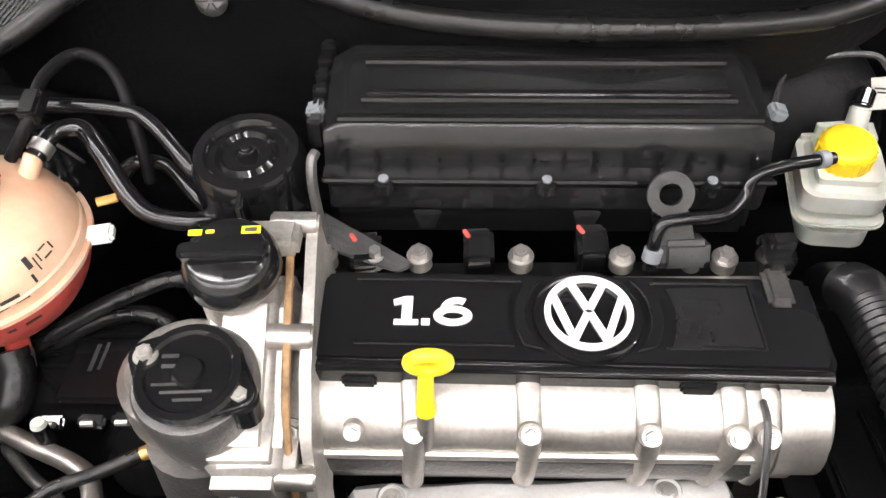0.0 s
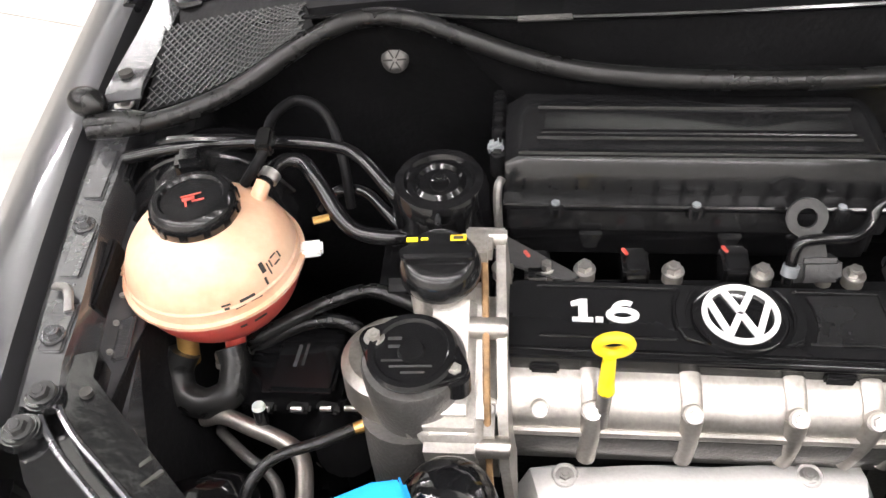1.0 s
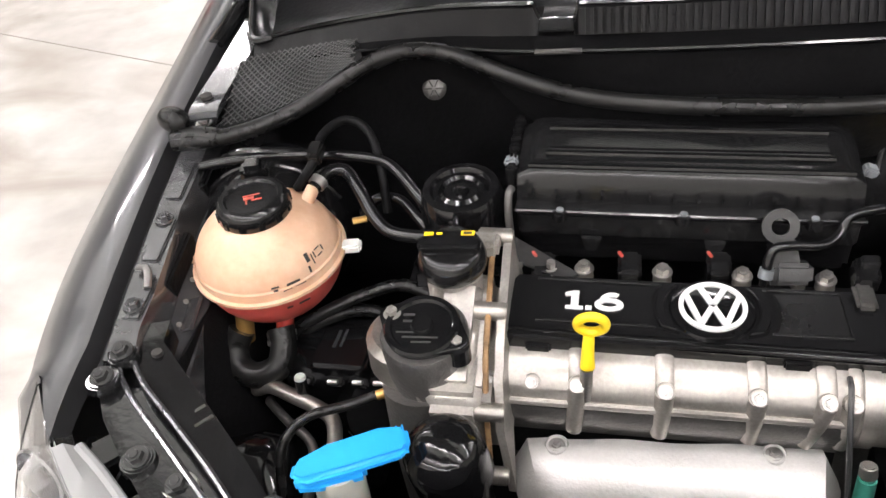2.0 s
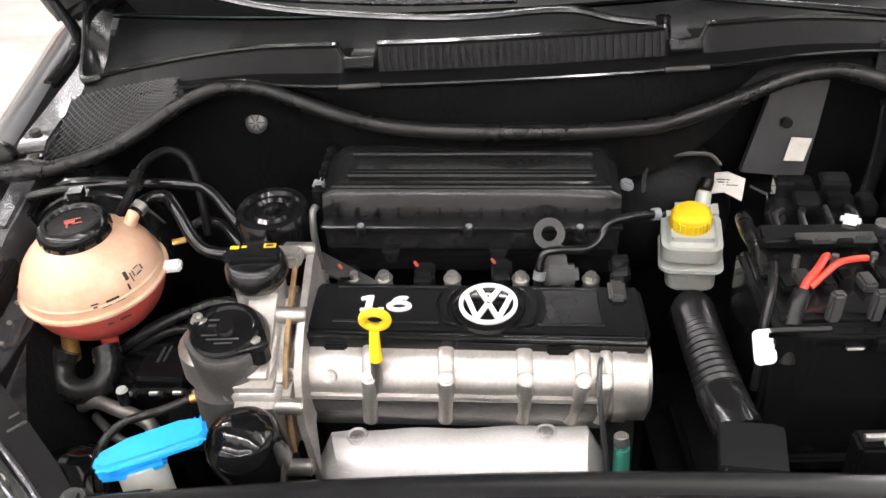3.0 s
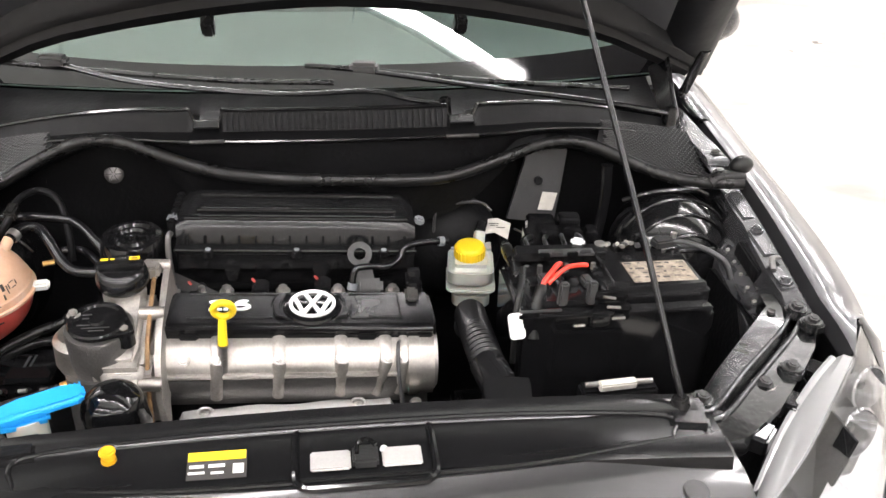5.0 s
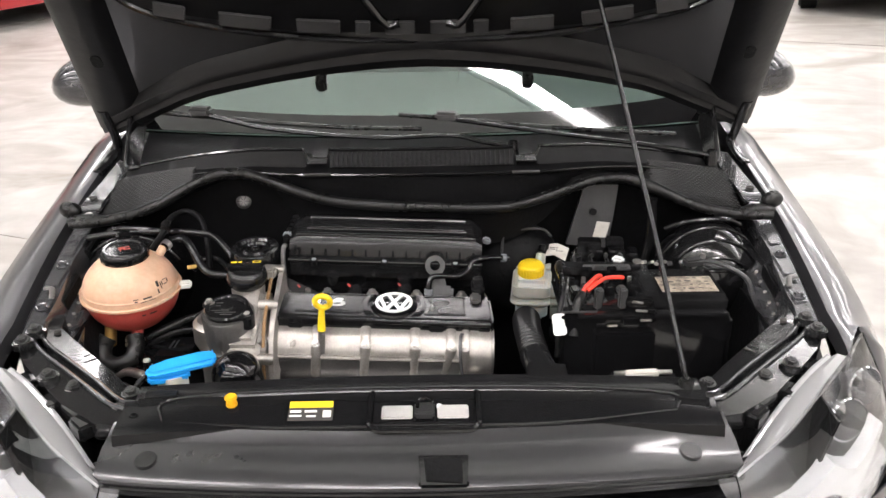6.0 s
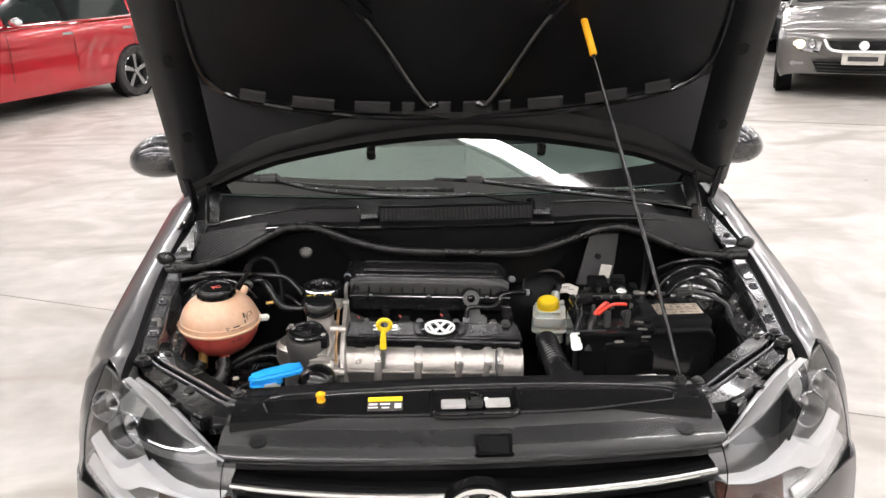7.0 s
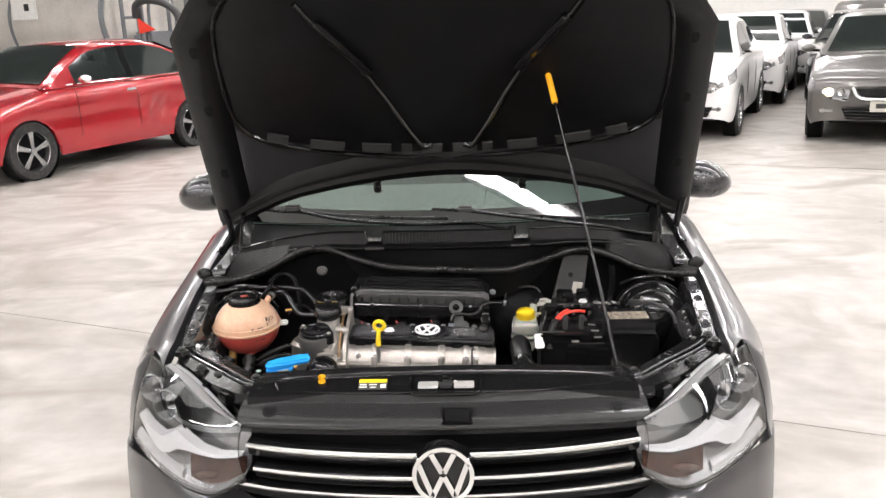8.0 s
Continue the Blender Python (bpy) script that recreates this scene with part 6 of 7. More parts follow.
part("cap_wire", tube([(-0.262, 0.262, 0.765), (-0.252, 0.25, 0.75), (-0.25, 0.24, 0.72), (-0.25, 0.235, 0.68)], 0.005, 8, 4), M["aludark"], RL)

move(RL, (-0.018, 0.036, -0.014))

# ---- brake fluid reservoir ----
BR = thing("brake_fluid_reservoir", "milky white brake fluid reservoir with a yellow cap", "reservoir", (0.215, 0.65, 0.58))
part("upper_body", prism(rrect(0.080, 0.085, 0.016), 0.045, pose(0.217, 0.655, 0.695, 4, 0, -8), 0.012, seg=3), M["reserv"], BR)
part("body_seam", prism(rrect(0.086, 0.09, 0.016), 0.006, pose(0.217, 0.652, 0.69, 4, 0, -8), 0.002), M["reserv"], BR)
part("lower_body", prism(rrect(0.066, 0.068, 0.016), 0.045, pose(0.217, 0.646, 0.650, 4, 0, -8), 0.012, seg=3), M["reserv"], BR)
part("rear_block", box((0.225, 0.70, 0.725), (0.072, 0.05, 0.045), (0, 0, -8), 0.012), M["reserv"], BR)
part("cap", lathe([(0.0, 0.0), (0.021, 0.0), (0.0245, -0.0025), (0.026, -0.007), (0.026, -0.024), (0.0, -0.024)], pose(0.214, 0.650, 0.763, 6, 0, 0), 36), M["yellow"], BR)
for k in range(24):
    a = k * math.pi / 12
    kk = box((0.0262 * math.cos(a), 0.0262 * math.sin(a), -0.015), (0.002, 0.0036, 0.016), (0, 0, math.degrees(a)))
    kk.transform(pose(0.214, 0.650, 0.763, 6, 0, 0))
    part("cap_rib", kk, M["yellow"], BR)
part("sensor_stub", cyl((0.236, 0.690, 0.742), (0.240, 0.700, 0.763), 0.011, 0.010, 14, 0.002), M["reserv"], BR)
part("sensor_plug", cyl((0.240, 0.700, 0.763), (0.246, 0.712, 0.774), 0.010, 0.010, 12, 0.002), M["gloss"], BR)
move(BR, (0.007, 0.022, -0.010))
BS = thing("brake_servo", "black round brake servo behind the fluid reservoir", "brake servo", (0.20, 0.74, 0.55))
part("servo_drum", lathe([(0.0, 0.06), (0.06, 0.055), (0.09, 0.03), (0.10, 0.0), (0.10, -0.04), (0.0, -0.05)], pose(0.20, 0.775, 0.69, 90, 0, 0), 36), M["baymatt"], BS)
part("bracket", tube([(0.165, 0.73, 0.745), (0.17, 0.735, 0.79), (0.20, 0.74, 0.80), (0.25, 0.74, 0.80), (0.268, 0.735, 0.785)], 0.003, 6, 4), M["grey"], BS)
TG = thing("paper_tag", "crumpled white paper tag on a wire", "tag", (0.275, 0.725, 0.76))
part("tag_face", sheet([[(0.247, 0.728, 0.775), (0.272, 0.724, 0.779), (0.296, 0.717, 0.770)], [(0.240, 0.690, 0.765), (0.26, 0.686, 0.769), (0.283, 0.678, 0.758)]], 0.001), M["label"], TG)
bars([(-0.006, 0.004, 0.018, 0.002), (-0.006, -0.001, 0.014, 0.002), (0.004, -0.006, 0.02, 0.0015)], pose(0.268, 0.705, 0.7735, 16, 0, -10), M["ink"], TG)
part("tag_wire", tube([(0.30, 0.705, 0.765), (0.33, 0.68, 0.76), (0.36, 0.66, 0.77), (0.39, 0.655, 0.765)], 0.002, 6, 4), M["rubber"], TG)
move(TG, (0.014, 0.036, -0.020))
# control unit plate
CU = thing("control_unit", "grey control unit plate with a label, leaning on the bulkhead", "control unit", (0.345, 0.755, 0.75))
cu = sheet([[(0.300, 0.748, 0.762), (0.343, 0.745, 0.758), (0.386, 0.752, 0.75)], [(0.318, 0.758, 0.825), (0.357, 0.754, 0.822), (0.396, 0.758, 0.818)], [(0.337, 0.768, 0.892), (0.371, 0.765, 0.890), (0.405, 0.766, 0.888)]], 0.016)
part("plate", cu, M["grey"], CU)
part("rail", tube([(0.312, 0.738, 0.765), (0.33, 0.745, 0.825), (0.348, 0.756, 0.885)], 0.005, 8, 3, flat=0.5), M["grey"], CU)
part("label_face", sheet([[(0.354, 0.7285, 0.783), (0.382, 0.731, 0.779)], [(0.362, 0.7335, 0.816), (0.390, 0.7345, 0.812)]], 0.0012), M["label"], CU)
part("plate_hole", cyl((0.353, 0.75, 0.835), (0.3535, 0.734, 0.837), 0.0075, 0.0075, 16), M["baymatt"], CU)
part("top_clip", box((0.372, 0.765, 0.893), (0.06, 0.03, 0.008), (15, 0, 0), 0.003), M["grey"], CU)

move(CU, (0.006, 0.032, -0.010))

# ---- battery and fuse box ----
BAY_SHIFT = (0.002, 0.018, 0.004)
BT = thing("battery", "black car battery with a scuffed label on top", "battery", (0.45, 0.45, 0.58))
part("case", box((0.453, 0.447, 0.68), (0.158, 0.125, 0.19), None, 0.005), M["plastic"], BT)
part("top", box((0.453, 0.447, 0.787), (0.162, 0.129, 0.026), None, 0.004), M["plastic"], BT)
LBL = part("label_face", box((0.474, 0.434, 0.8012), (0.10, 0.072, 0.0014), None), M["scuffed"], BT, "scuffed brown paper label")
random.seed(5)
for k in range(26):
    bx, by = -0.043 + 0.0165 * (k % 6) + random.uniform(-0.003, 0.003), 0.03 - 0.0145 * (k // 6) + random.uniform(-0.002, 0.002)
    bb = box((bx, by, 0.0002), (random.uniform(0.004, 0.014), random.uniform(0.0012, 0.004), 0.0004))
    bb.transform(pose(0.474, 0.434, 0.8021))
    part("print", bb, M["ink"], LBL)
part("top_step", box((0.40, 0.452, 0.805), (0.03, 0.12, 0.014), None, 0.003), M["plastic"], BT)
part("top_step", box((0.453, 0.392, 0.803), (0.15, 0.012, 0.01), None, 0.002), M["plastic"], BT)
for k in range(3):
    part("cell_plug", cyl((0.405 + 0.045 * k, 0.51, 0.799), (0.405 + 0.045 * k, 0.51, 0.804), 0.009, 0.008, 14, 0.001), M["gloss"], BT)
for x, y in ((0.40, 0.51), (0.505, 0.515)):
    part("terminal", cyl((x, y, 0.80), (x, y, 0.818), 0.009, 0.0085, 14, 0.001), M["steel"], BT)
part("terminal_clamp", box((0.505, 0.512, 0.812), (0.035, 0.022, 0.014), (0, 0, 12), 0.003), M["eyesteel"], BT)
part("clamp_bolt", cyl((0.522, 0.516, 0.805), (0.524, 0.517, 0.826), 0.005, 0.005, 8), M["steel"], BT)
move(BT, BAY_SHIFT)
EC = thing("earth_cable", "brown-grey battery earth cable running to the wing", "cable", (0.52, 0.51, 0.80))
part("cable", tube([(0.51, 0.51, 0.812), (0.535, 0.505, 0.815), (0.565, 0.487, 0.81), (0.592, 0.465, 0.797), (0.602, 0.455, 0.77)], 0.0045, 10, 5), M["grey"], EC)
move(EC, BAY_SHIFT)
TR = thing("battery_tray", "black plastic battery tray and front cover", "battery tray", (0.39, 0.42, 0.55))
part("front_wall", box((0.388, 0.362, 0.69), (0.29, 0.02, 0.19), None, 0.006), M["gloss"], TR)
part("side_wall", box((0.252, 0.43, 0.685), (0.02, 0.15, 0.20), None, 0.006), M["gloss"], TR)
part("side_wall", box((0.538, 0.43, 0.68), (0.014, 0.13, 0.17), None, 0.005), M["gloss"], TR)
part("base", box((0.39, 0.42, 0.59), (0.29, 0.15, 0.02), None, 0.004), M["plastic"], TR)
part("front_ledge", box((0.40, 0.352, 0.782), (0.26, 0.012, 0.008), None, 0.002), M["plastic"], TR)
part("latch", box((0.36, 0.349, 0.772), (0.03, 0.012, 0.022), None, 0.003), M["gloss"], TR)
part("white_mark", box((0.330, 0.3495, 0.764), (0.020, 0.004, 0.006), None, 0.002), M["label"], TR)
move(TR, (0.0, 0.026, 0.004))
FB = thing("fuse_box", "black fuse box with cables over the battery", "fuse box", (0.31, 0.45, 0.78))
part("fuse_base", box((0.312, 0.448, 0.778), (0.115, 0.14, 0.026), (0, 0, -3), 0.005), M["plastic"], FB)
part("fuse_lid", box((0.335, 0.502, 0.806), (0.15, 0.03, 0.016), (6, 0, -3), 0.004), M["plastic"], FB)
part("relay_block", box((0.345, 0.58, 0.785), (0.10, 0.055, 0.04), (0, 0, -6), 0.005), M["plastic"], FB)
for x, y, z, sx, sy, sz, m in ((0.325, 0.60, 0.812, 0.045, 0.03, 0.022, "gloss"), (0.375, 0.605, 0.812, 0.035, 0.03, 0.02, "plastic"), (0.33, 0.565, 0.812, 0.03, 0.03, 0.018, "plastic"), (0.37, 0.57, 0.81, 0.032, 0.028, 0.014, "gloss"),
                            (0.292, 0.545, 0.80, 0.02, 0.03, 0.02, "plastic"), (0.405, 0.575, 0.80, 0.02, 0.035, 0.02, "gloss")):
    part("relay", box((x, y, z), (sx, sy, sz), (0, 0, -6), 0.003), M[m], FB)
for k in range(6):
    part("fuse_cover", box((0.272 + 0.021 * k, 0.425 + 0.01 * (k % 2), 0.797), (0.016, 0.026, 0.014), (0, 0, 5), 0.003), M[("gloss", "grey", "plastic")[k % 3]], FB)
    part("fuse_stud", cyl((0.272 + 0.021 * k, 0.465, 0.792), (0.272 + 0.021 * k, 0.465, 0.806), 0.0045, 0.004, 8), M["steel" if k % 2 else "gloss"], FB)
for k in range(4):
    part("lead", tube([(0.29 + 0.03 * k, 0.50, 0.80), (0.285 + 0.03 * k, 0.53, 0.815), (0.30 + 0.025 * k, 0.555, 0.81)], 0.004, 8, 4), M["rubber"], FB)
random.seed(8)
for k in range(9):
    part("silver_tag", box((0.408 + 0.0062 * k, 0.506 + random.uniform(-0.008, 0.008), 0.813 + random.uniform(-0.002, 0.004)), (random.uniform(0.004, 0.011), random.uniform(0.004, 0.010), 0.005), (random.uniform(-20, 20), 0, random.uniform(-40, 40)), 0.001), M[("label", "steel", "grey")[k % 3]], FB)
part("silver_tag", box((0.365, 0.515, 0.818), (0.022, 0.016, 0.010), (10, 0, -25), 0.004), M["silver"], FB)
part("front_bar", box((0.270, 0.360, 0.790), (0.062, 0.004, 0.004), None, 0.001), M["grey"], FB)
for x in (0.303, 0.345):
    part("fork", box((x, 0.368, 0.812), (0.014, 0.012, 0.040), (6, 0, 0), 0.003), M["grey"], FB)
part("front_plug", box((0.388, 0.362, 0.782), (0.030, 0.018, 0.026), (10, 0, 0), 0.004), M["gloss"], FB)
part("plug_frame", box((0.372, 0.366, 0.800), (0.05, 0.012, 0.030), (10, 0, -6), 0.004), M["gloss"], FB)
for k, z in enumerate((0.776, 0.793, 0.808)):
    part("plug_pin", box((0.384 - 0.008 * k, 0.352 + 0.003 * k, z), (0.020, 0.004, 0.004), (10, 0, -10 * k), 0.001), M["steel"], FB)
for k in range(5):
    part("cover_tab", box((0.300 + 0.022 * k, 0.47 + 0.006 * (k % 2), 0.820), (0.017, 0.006, 0.008), (8, 0, -6 + 3 * k), 0.0015), M["grey" if k % 2 else "gloss"], FB)
part("bus_strip", box((0.338, 0.482, 0.817), (0.085, 0.018, 0.004), (4, 0, -2), 0.001), M["grey"], FB)
part("side_loom", tube([(0.27, 0.60, 0.77), (0.262, 0.55, 0.785), (0.262, 0.50, 0.79), (0.258, 0.45, 0.785)], 0.010, 10, 5), M["rubber"], FB)
move(FB, BAY_SHIFT)
RC = thing("red_cable", "red battery cable on the fuse box", "cable", (0.30, 0.425, 0.81))
part("cable", tube([(0.272, 0.406, 0.80), (0.279, 0.414, 0.808), (0.292, 0.426, 0.815), (0.305, 0.445, 0.815), (0.312, 0.455, 0.810)], 0.0044, 10, 5), M["redp"], RC)
part("cable", tube([(0.282, 0.41, 0.803), (0.298, 0.420, 0.812), (0.318, 0.436, 0.815), (0.342, 0.446, 0.812), (0.352, 0.45, 0.809)], 0.0037, 10, 5), M["redp"], RC)
part("sleeve", tube([(0.252, 0.363, 0.74), (0.256, 0.376, 0.768), (0.265, 0.394, 0.79), (0.273, 0.407, 0.80)], 0.0095, 12, 5), M["rubber"], RC)
move(RC, (0.012, 0.018, 0.006))
WT = thing("white_cable_tag", "white tag tied to a black cable beside the battery", "tag", (0.24, 0.377, 0.74))
part("tag", prism(rrect(0.024, 0.038, 0.006), 0.004, pose(0.240, 0.374, 0.758, 60, 0, 8), 0.001), M["white"], WT)
part("cable", tube([(0.24, 0.382, 0.69), (0.241, 0.382, 0.74), (0.243, 0.392, 0.775), (0.255, 0.42, 0.80), (0.262, 0.45, 0.81)], 0.005, 8, 5), M["rubber"], WT)
move(WT, (-0.001, 0.008, 0.010))
CB = thing("clamp_bar", "pale clamp strip at the foot of the battery tray", "clamp", (0.40, 0.30, 0.70))
part("strip", box((0.395, 0.292, 0.712), (0.055, 0.014, 0.012), (10, 0, 4), 0.002), M["label"], CB)
part("strip_rod", cyl((0.35, 0.295, 0.712), (0.445, 0.292, 0.715), 0.004, 0.004, 8), M["steel"], CB)
part("strip_carrier", box((0.40, 0.30, 0.66), (0.11, 0.03, 0.09), None, 0.004), M["baymatt"], CB)
move(CB, (-0.029, 0.0, 0.010))

# ---- intake hose ----
IH = thing("intake_hose", "black corrugated intake hose beside the engine", "hose", (0.19, 0.42, 0.65))
part("hose_body", tube([(0.209, 0.60, 0.63), (0.206, 0.565, 0.668), (0.200, 0.53, 0.698), (0.193, 0.49, 0.718), (0.192, 0.43, 0.725), (0.197, 0.36, 0.717)], 0.0232, 24, 6), M["corrug"], IH)
part("corrugated_sleeve", tube([(0.2045, 0.552, 0.6805), (0.199, 0.525, 0.7015), (0.1932, 0.49, 0.7185), (0.192, 0.43, 0.7255), (0.197, 0.36, 0.7175)], 0.0230, 24, 16, ribs=0.0026), M["corrug"], IH)
part("end_collar", tube([(0.196, 0.365, 0.717), (0.200, 0.343, 0.715), (0.206, 0.318, 0.708)], 0.0265, 24, 4), M["plastic"], IH)
part("collar_bead", tube([(0.187, 0.352, 0.735), (0.206, 0.340, 0.738), (0.222, 0.322, 0.728)], 0.003, 6, 3), M["gloss"], IH)
part("end_box", box((0.207, 0.278, 0.705), (0.066, 0.07, 0.06), (14, 0, -8), 0.008, seg=3), M["plastic"], IH)
part("box_lip", box((0.205, 0.272, 0.737), (0.062, 0.05, 0.004), (14, 0, -8), 0.0015), M["lidp"], IH)
OS = thing("oxygen_sensor", "green sensor plug and grey wire at the end of the engine", "sensor", (0.085, 0.35, 0.62))
part("plug", cyl((0.092, 0.345, 0.62), (0.092, 0.347, 0.66), 0.0095, 0.009, 16, 0.002), M["green"], OS)
part("plug_top", cyl((0.092, 0.347, 0.66), (0.091, 0.35, 0.675), 0.009, 0.008, 12, 0.002), M["steel"], OS)
part("wire", tube([(0.072, 0.395, 0.745), (0.068, 0.372, 0.752), (0.067, 0.350, 0.722), (0.072, 0.342, 0.67), (0.078, 0.34, 0.61)], 0.0028, 8, 5), M["grey"], OS)
CS = thing("cam_sensor_plug", "black connector with a grey cable behind the engine cover", "connector", (0.105, 0.505, 0.76))
part("connector", box((0.104, 0.51, 0.775), (0.024, 0.03, 0.03), (10, 0, 0), 0.004), M["gloss"], CS)
part("connector_rib", box((0.104, 0.505, 0.795), (0.018, 0.012, 0.016), (10, 0, 0), 0.002), M["plastic"], CS)
part("connector_cable", tube([(0.104, 0.525, 0.77), (0.108, 0.545, 0.755), (0.12, 0.56, 0.73)], 0.006, 8, 4), M["rubber"], CS)
GB = thing("gearbox", "aluminium gearbox case, coloured black for the shade deep in the bay", "gearbox", (0.25, 0.42, 0.35))
# Case and ribs in matt black, the deep bay's shade as their colour.
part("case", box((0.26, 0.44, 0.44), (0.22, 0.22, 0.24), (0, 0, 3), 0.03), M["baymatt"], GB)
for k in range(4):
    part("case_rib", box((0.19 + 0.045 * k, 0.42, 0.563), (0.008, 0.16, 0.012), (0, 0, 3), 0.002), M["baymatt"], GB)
    bolt((0.185 + 0.048 * k, 0.335, 0.555), (0, -0.4, 1), 0.008, 0.008, GB, M["eyesteel"])
HC2 = thing("hood_cable_pipe", "black pipe along the wing beside the strut tower", "pipe", (0.46, 0.72, 0.78))
part("pipe", tube([(0.475, 0.74, 0.865), (0.478, 0.74, 0.82), (0.474, 0.735, 0.77), (0.462, 0.72, 0.72)], 0.011, 10, 5), M["gloss"], HC2)


# ---- parked cars in the hall ----
HALL = -22.0     # the hall stands at this angle to the saloon


def parked_car(name, label, at, paint, group="", L=(2.13, -2.05), zt=((2.13, 0.66), (2.05, 0.74), (1.8, 0.82), (1.0, 0.97), (0.2, 0.99), (-1.6, 1.0), (-2.05, 0.97)), roof=1.45, lit=False, mirror=None, grille="wide", rim="lampsilver", dent=0.0, iw=0.50, hb=0.50, yaw=HALL - 90.8):
    t = thing(name, label, "car", group=group)
    t.matrix_basis = pose(at[0], at[1], 0, 0, 0, yaw)

    def P(nm, b, m, par=None, lab=""):
        for v in b.verts:
            v.co.x -= 0.11 * (v.co.y / 0.65) ** 2 * max(0, min(1, (v.co.x - 1.62) / 0.51)) ** 3
        return part(nm, b, M[m], par or t, lab, local=True)

    def lerp(tab, x):
        for (x0, a), (x1, b) in zip(tab, tab[1:]):
            if x1 <= x <= x0:
                return a + (b - a) * (x0 - x) / (x0 - x1)
        return tab[0][1] if x > tab[0][0] else tab[-1][1]

    def half(x):
        f = max(0, (x - 1.62) / 0.51)
        r = max(0, (-1.3 - x) / 0.75)
        return 0.885 - 0.09 * f ** 2.2 - 0.12 * f ** 8 - 0.10 * r ** 2.2
    XF, XR = 1.31, -1.29
    rows = []
    n = 96
    for k in range(n + 1):
        x = L[0] + (L[1] - L[0]) * k / n
        arch = 0.2
        for c in (XF, XR):
            d = abs(x - c)
            if d < 0.36:
                arch = max(arch, 0.31 + math.sqrt(0.36 ** 2 - d * d) - 0.02)
        h, top = half(x), lerp(zt, x)
        zb = 0.22 + 0.05 * max(0, x - 1.9) / 0.2
        pr = [(0, top + 0.015), (0.45 * h, top + 0.012), (0.80 * h, top - 0.005), (h - 0.035, top - 0.045), (h - 0.012, top - 0.11), (h - 0.003, zb + (top - zb) * 0.76), (h, zb + (top - zb) * 0.66), (h - 0.008, zb + (top - zb) * 0.60), (h - 0.010, zb + (top - zb) * 0.52), (h - 0.008, zb + (top - zb) * 0.43), (h - 0.006, zb + (top - zb) * 0.34), (h - 0.008, zb + (top - zb) * 0.25), (h - 0.018, zb + (top - zb) * 0.12), (h - 0.045, zb)]
        bash = [dent * (math.exp(-((x + 0.80) / 0.27) ** 2 - ((z - 0.60) / 0.16) ** 2) * (1 + 0.35 * math.sin(31 * x + 23 * z)) - 0.3 * math.exp(-((x + 0.50 + 0.5 * (z - 0.6)) / 0.05) ** 2 - ((z - 0.55) / 0.18) ** 2)) for y, z in pr]
        rows.append([(x, y - q, max(z, min(arch, top - 0.05))) for (y, z), q in zip(pr[::-1], bash[::-1])] + [(x, -y, max(z, min(arch, top - 0.05))) for y, z in pr[1:]])
    b = BM()
    V = [[b.verts.new(p) for p in r] for r in rows]
    for A, B in zip(V, V[1:]):
        for i in range(len(A) - 1):
            b.faces.new((A[i], A[i + 1], B[i + 1], B[i]))
    b.faces.new(V[0])
    b.faces.new(V[-1][::-1])
    body = P("body", b, paint)
    P("underside", box((0.05, 0, 0.33), (3.6, 1.3, 0.2), None, 0.03), "baymatt")
    # greenhouse
    xr = -1.85
    prof = ((1.02, 0.97), (0.62, 1.21), (0.22, 1.40), (-0.1, roof), (-0.75, roof), (-1.05, roof - 0.05), (xr, 1.1))

    def gh(x):
        return lerp(prof, x)

    def gw(z, x):
        q = max(0, min(1, (z - 0.97) / (roof - 0.97)))
        return (0.80 - 0.20 * q) * (1 - 0.05 * max(0, -x - 0.6))
    rows = []
    for k in range(25):
        x = 1.02 + (xr - 1.02) * k / 24
        zr = gh(x)
        zs = max(0.97, zr - 0.05)
        pr = [(gw(0.95, x), 0.95), (gw(zs, x), zs), (gw(zr, x) - 0.06, zr - 0.008), (0.3, zr + 0.01), (0, zr + 0.015)]
        rows.append([(x, y, z) for y, z in pr] + [(x, -y, z) for y, z in pr[-2::-1]])
    P("roof", sheet(rows, 0.0), paint)
    P("windscreen", sheet([[(x, u * (gw(gh(x), x) - 0.07), gh(x) + 0.022 - 0.012 * u * u) for u in (-1, -0.5, 0, 0.5, 1)] for x in (0.97, 0.8, 0.6, 0.4, 0.24)], 0.004), "carglass")
    P("rear_window", sheet([[(x, u * (gw(gh(x), x) - 0.09), gh(x) + 0.022) for u in (-1, 0, 1)] for x in ((xr + 0.1), (xr - 1.1) / 2, -1.1)], 0.004), "carglass")
    for s in (-1, 1):
        for x0, x1 in ((0.55, -0.28), (-0.36, xr + 0.42)):
            g = []
            for k in range(7):
                x = x0 + (x1 - x0) * k / 6
                hi = max(1.0, gh(x) - 0.075)
                g.append([(x, s * (gw(1.0 + (hi - 1.0) * v, x) + 0.005), 1.0 + (hi - 1.0) * v) for v in (0, 0.5, 1)])
            w = P("side_window", sheet(g, 0.004), "carglass")
        P("sill_trim", tube([(0.7, s * 0.81, 0.975), (-0.3, s * 0.815, 0.985), (xr + 0.4, s * 0.79, 0.995)], 0.009, 6, 4), "chrome" if grille == "none" else "gloss")
        mr = BM()
        bmesh.ops.create_uvsphere(mr, u_segments=16, v_segments=10, radius=1, matrix=pose(0.55, s * 0.955, 1.03) @ Matrix.Diagonal((0.055, 0.085, 0.05, 1)))
        P("door_mirror", mr, mirror or paint)
        P("mirror_foot", box((0.55, s * 0.86, 1.0), (0.05, 0.10, 0.03), None, 0.008), "gloss")
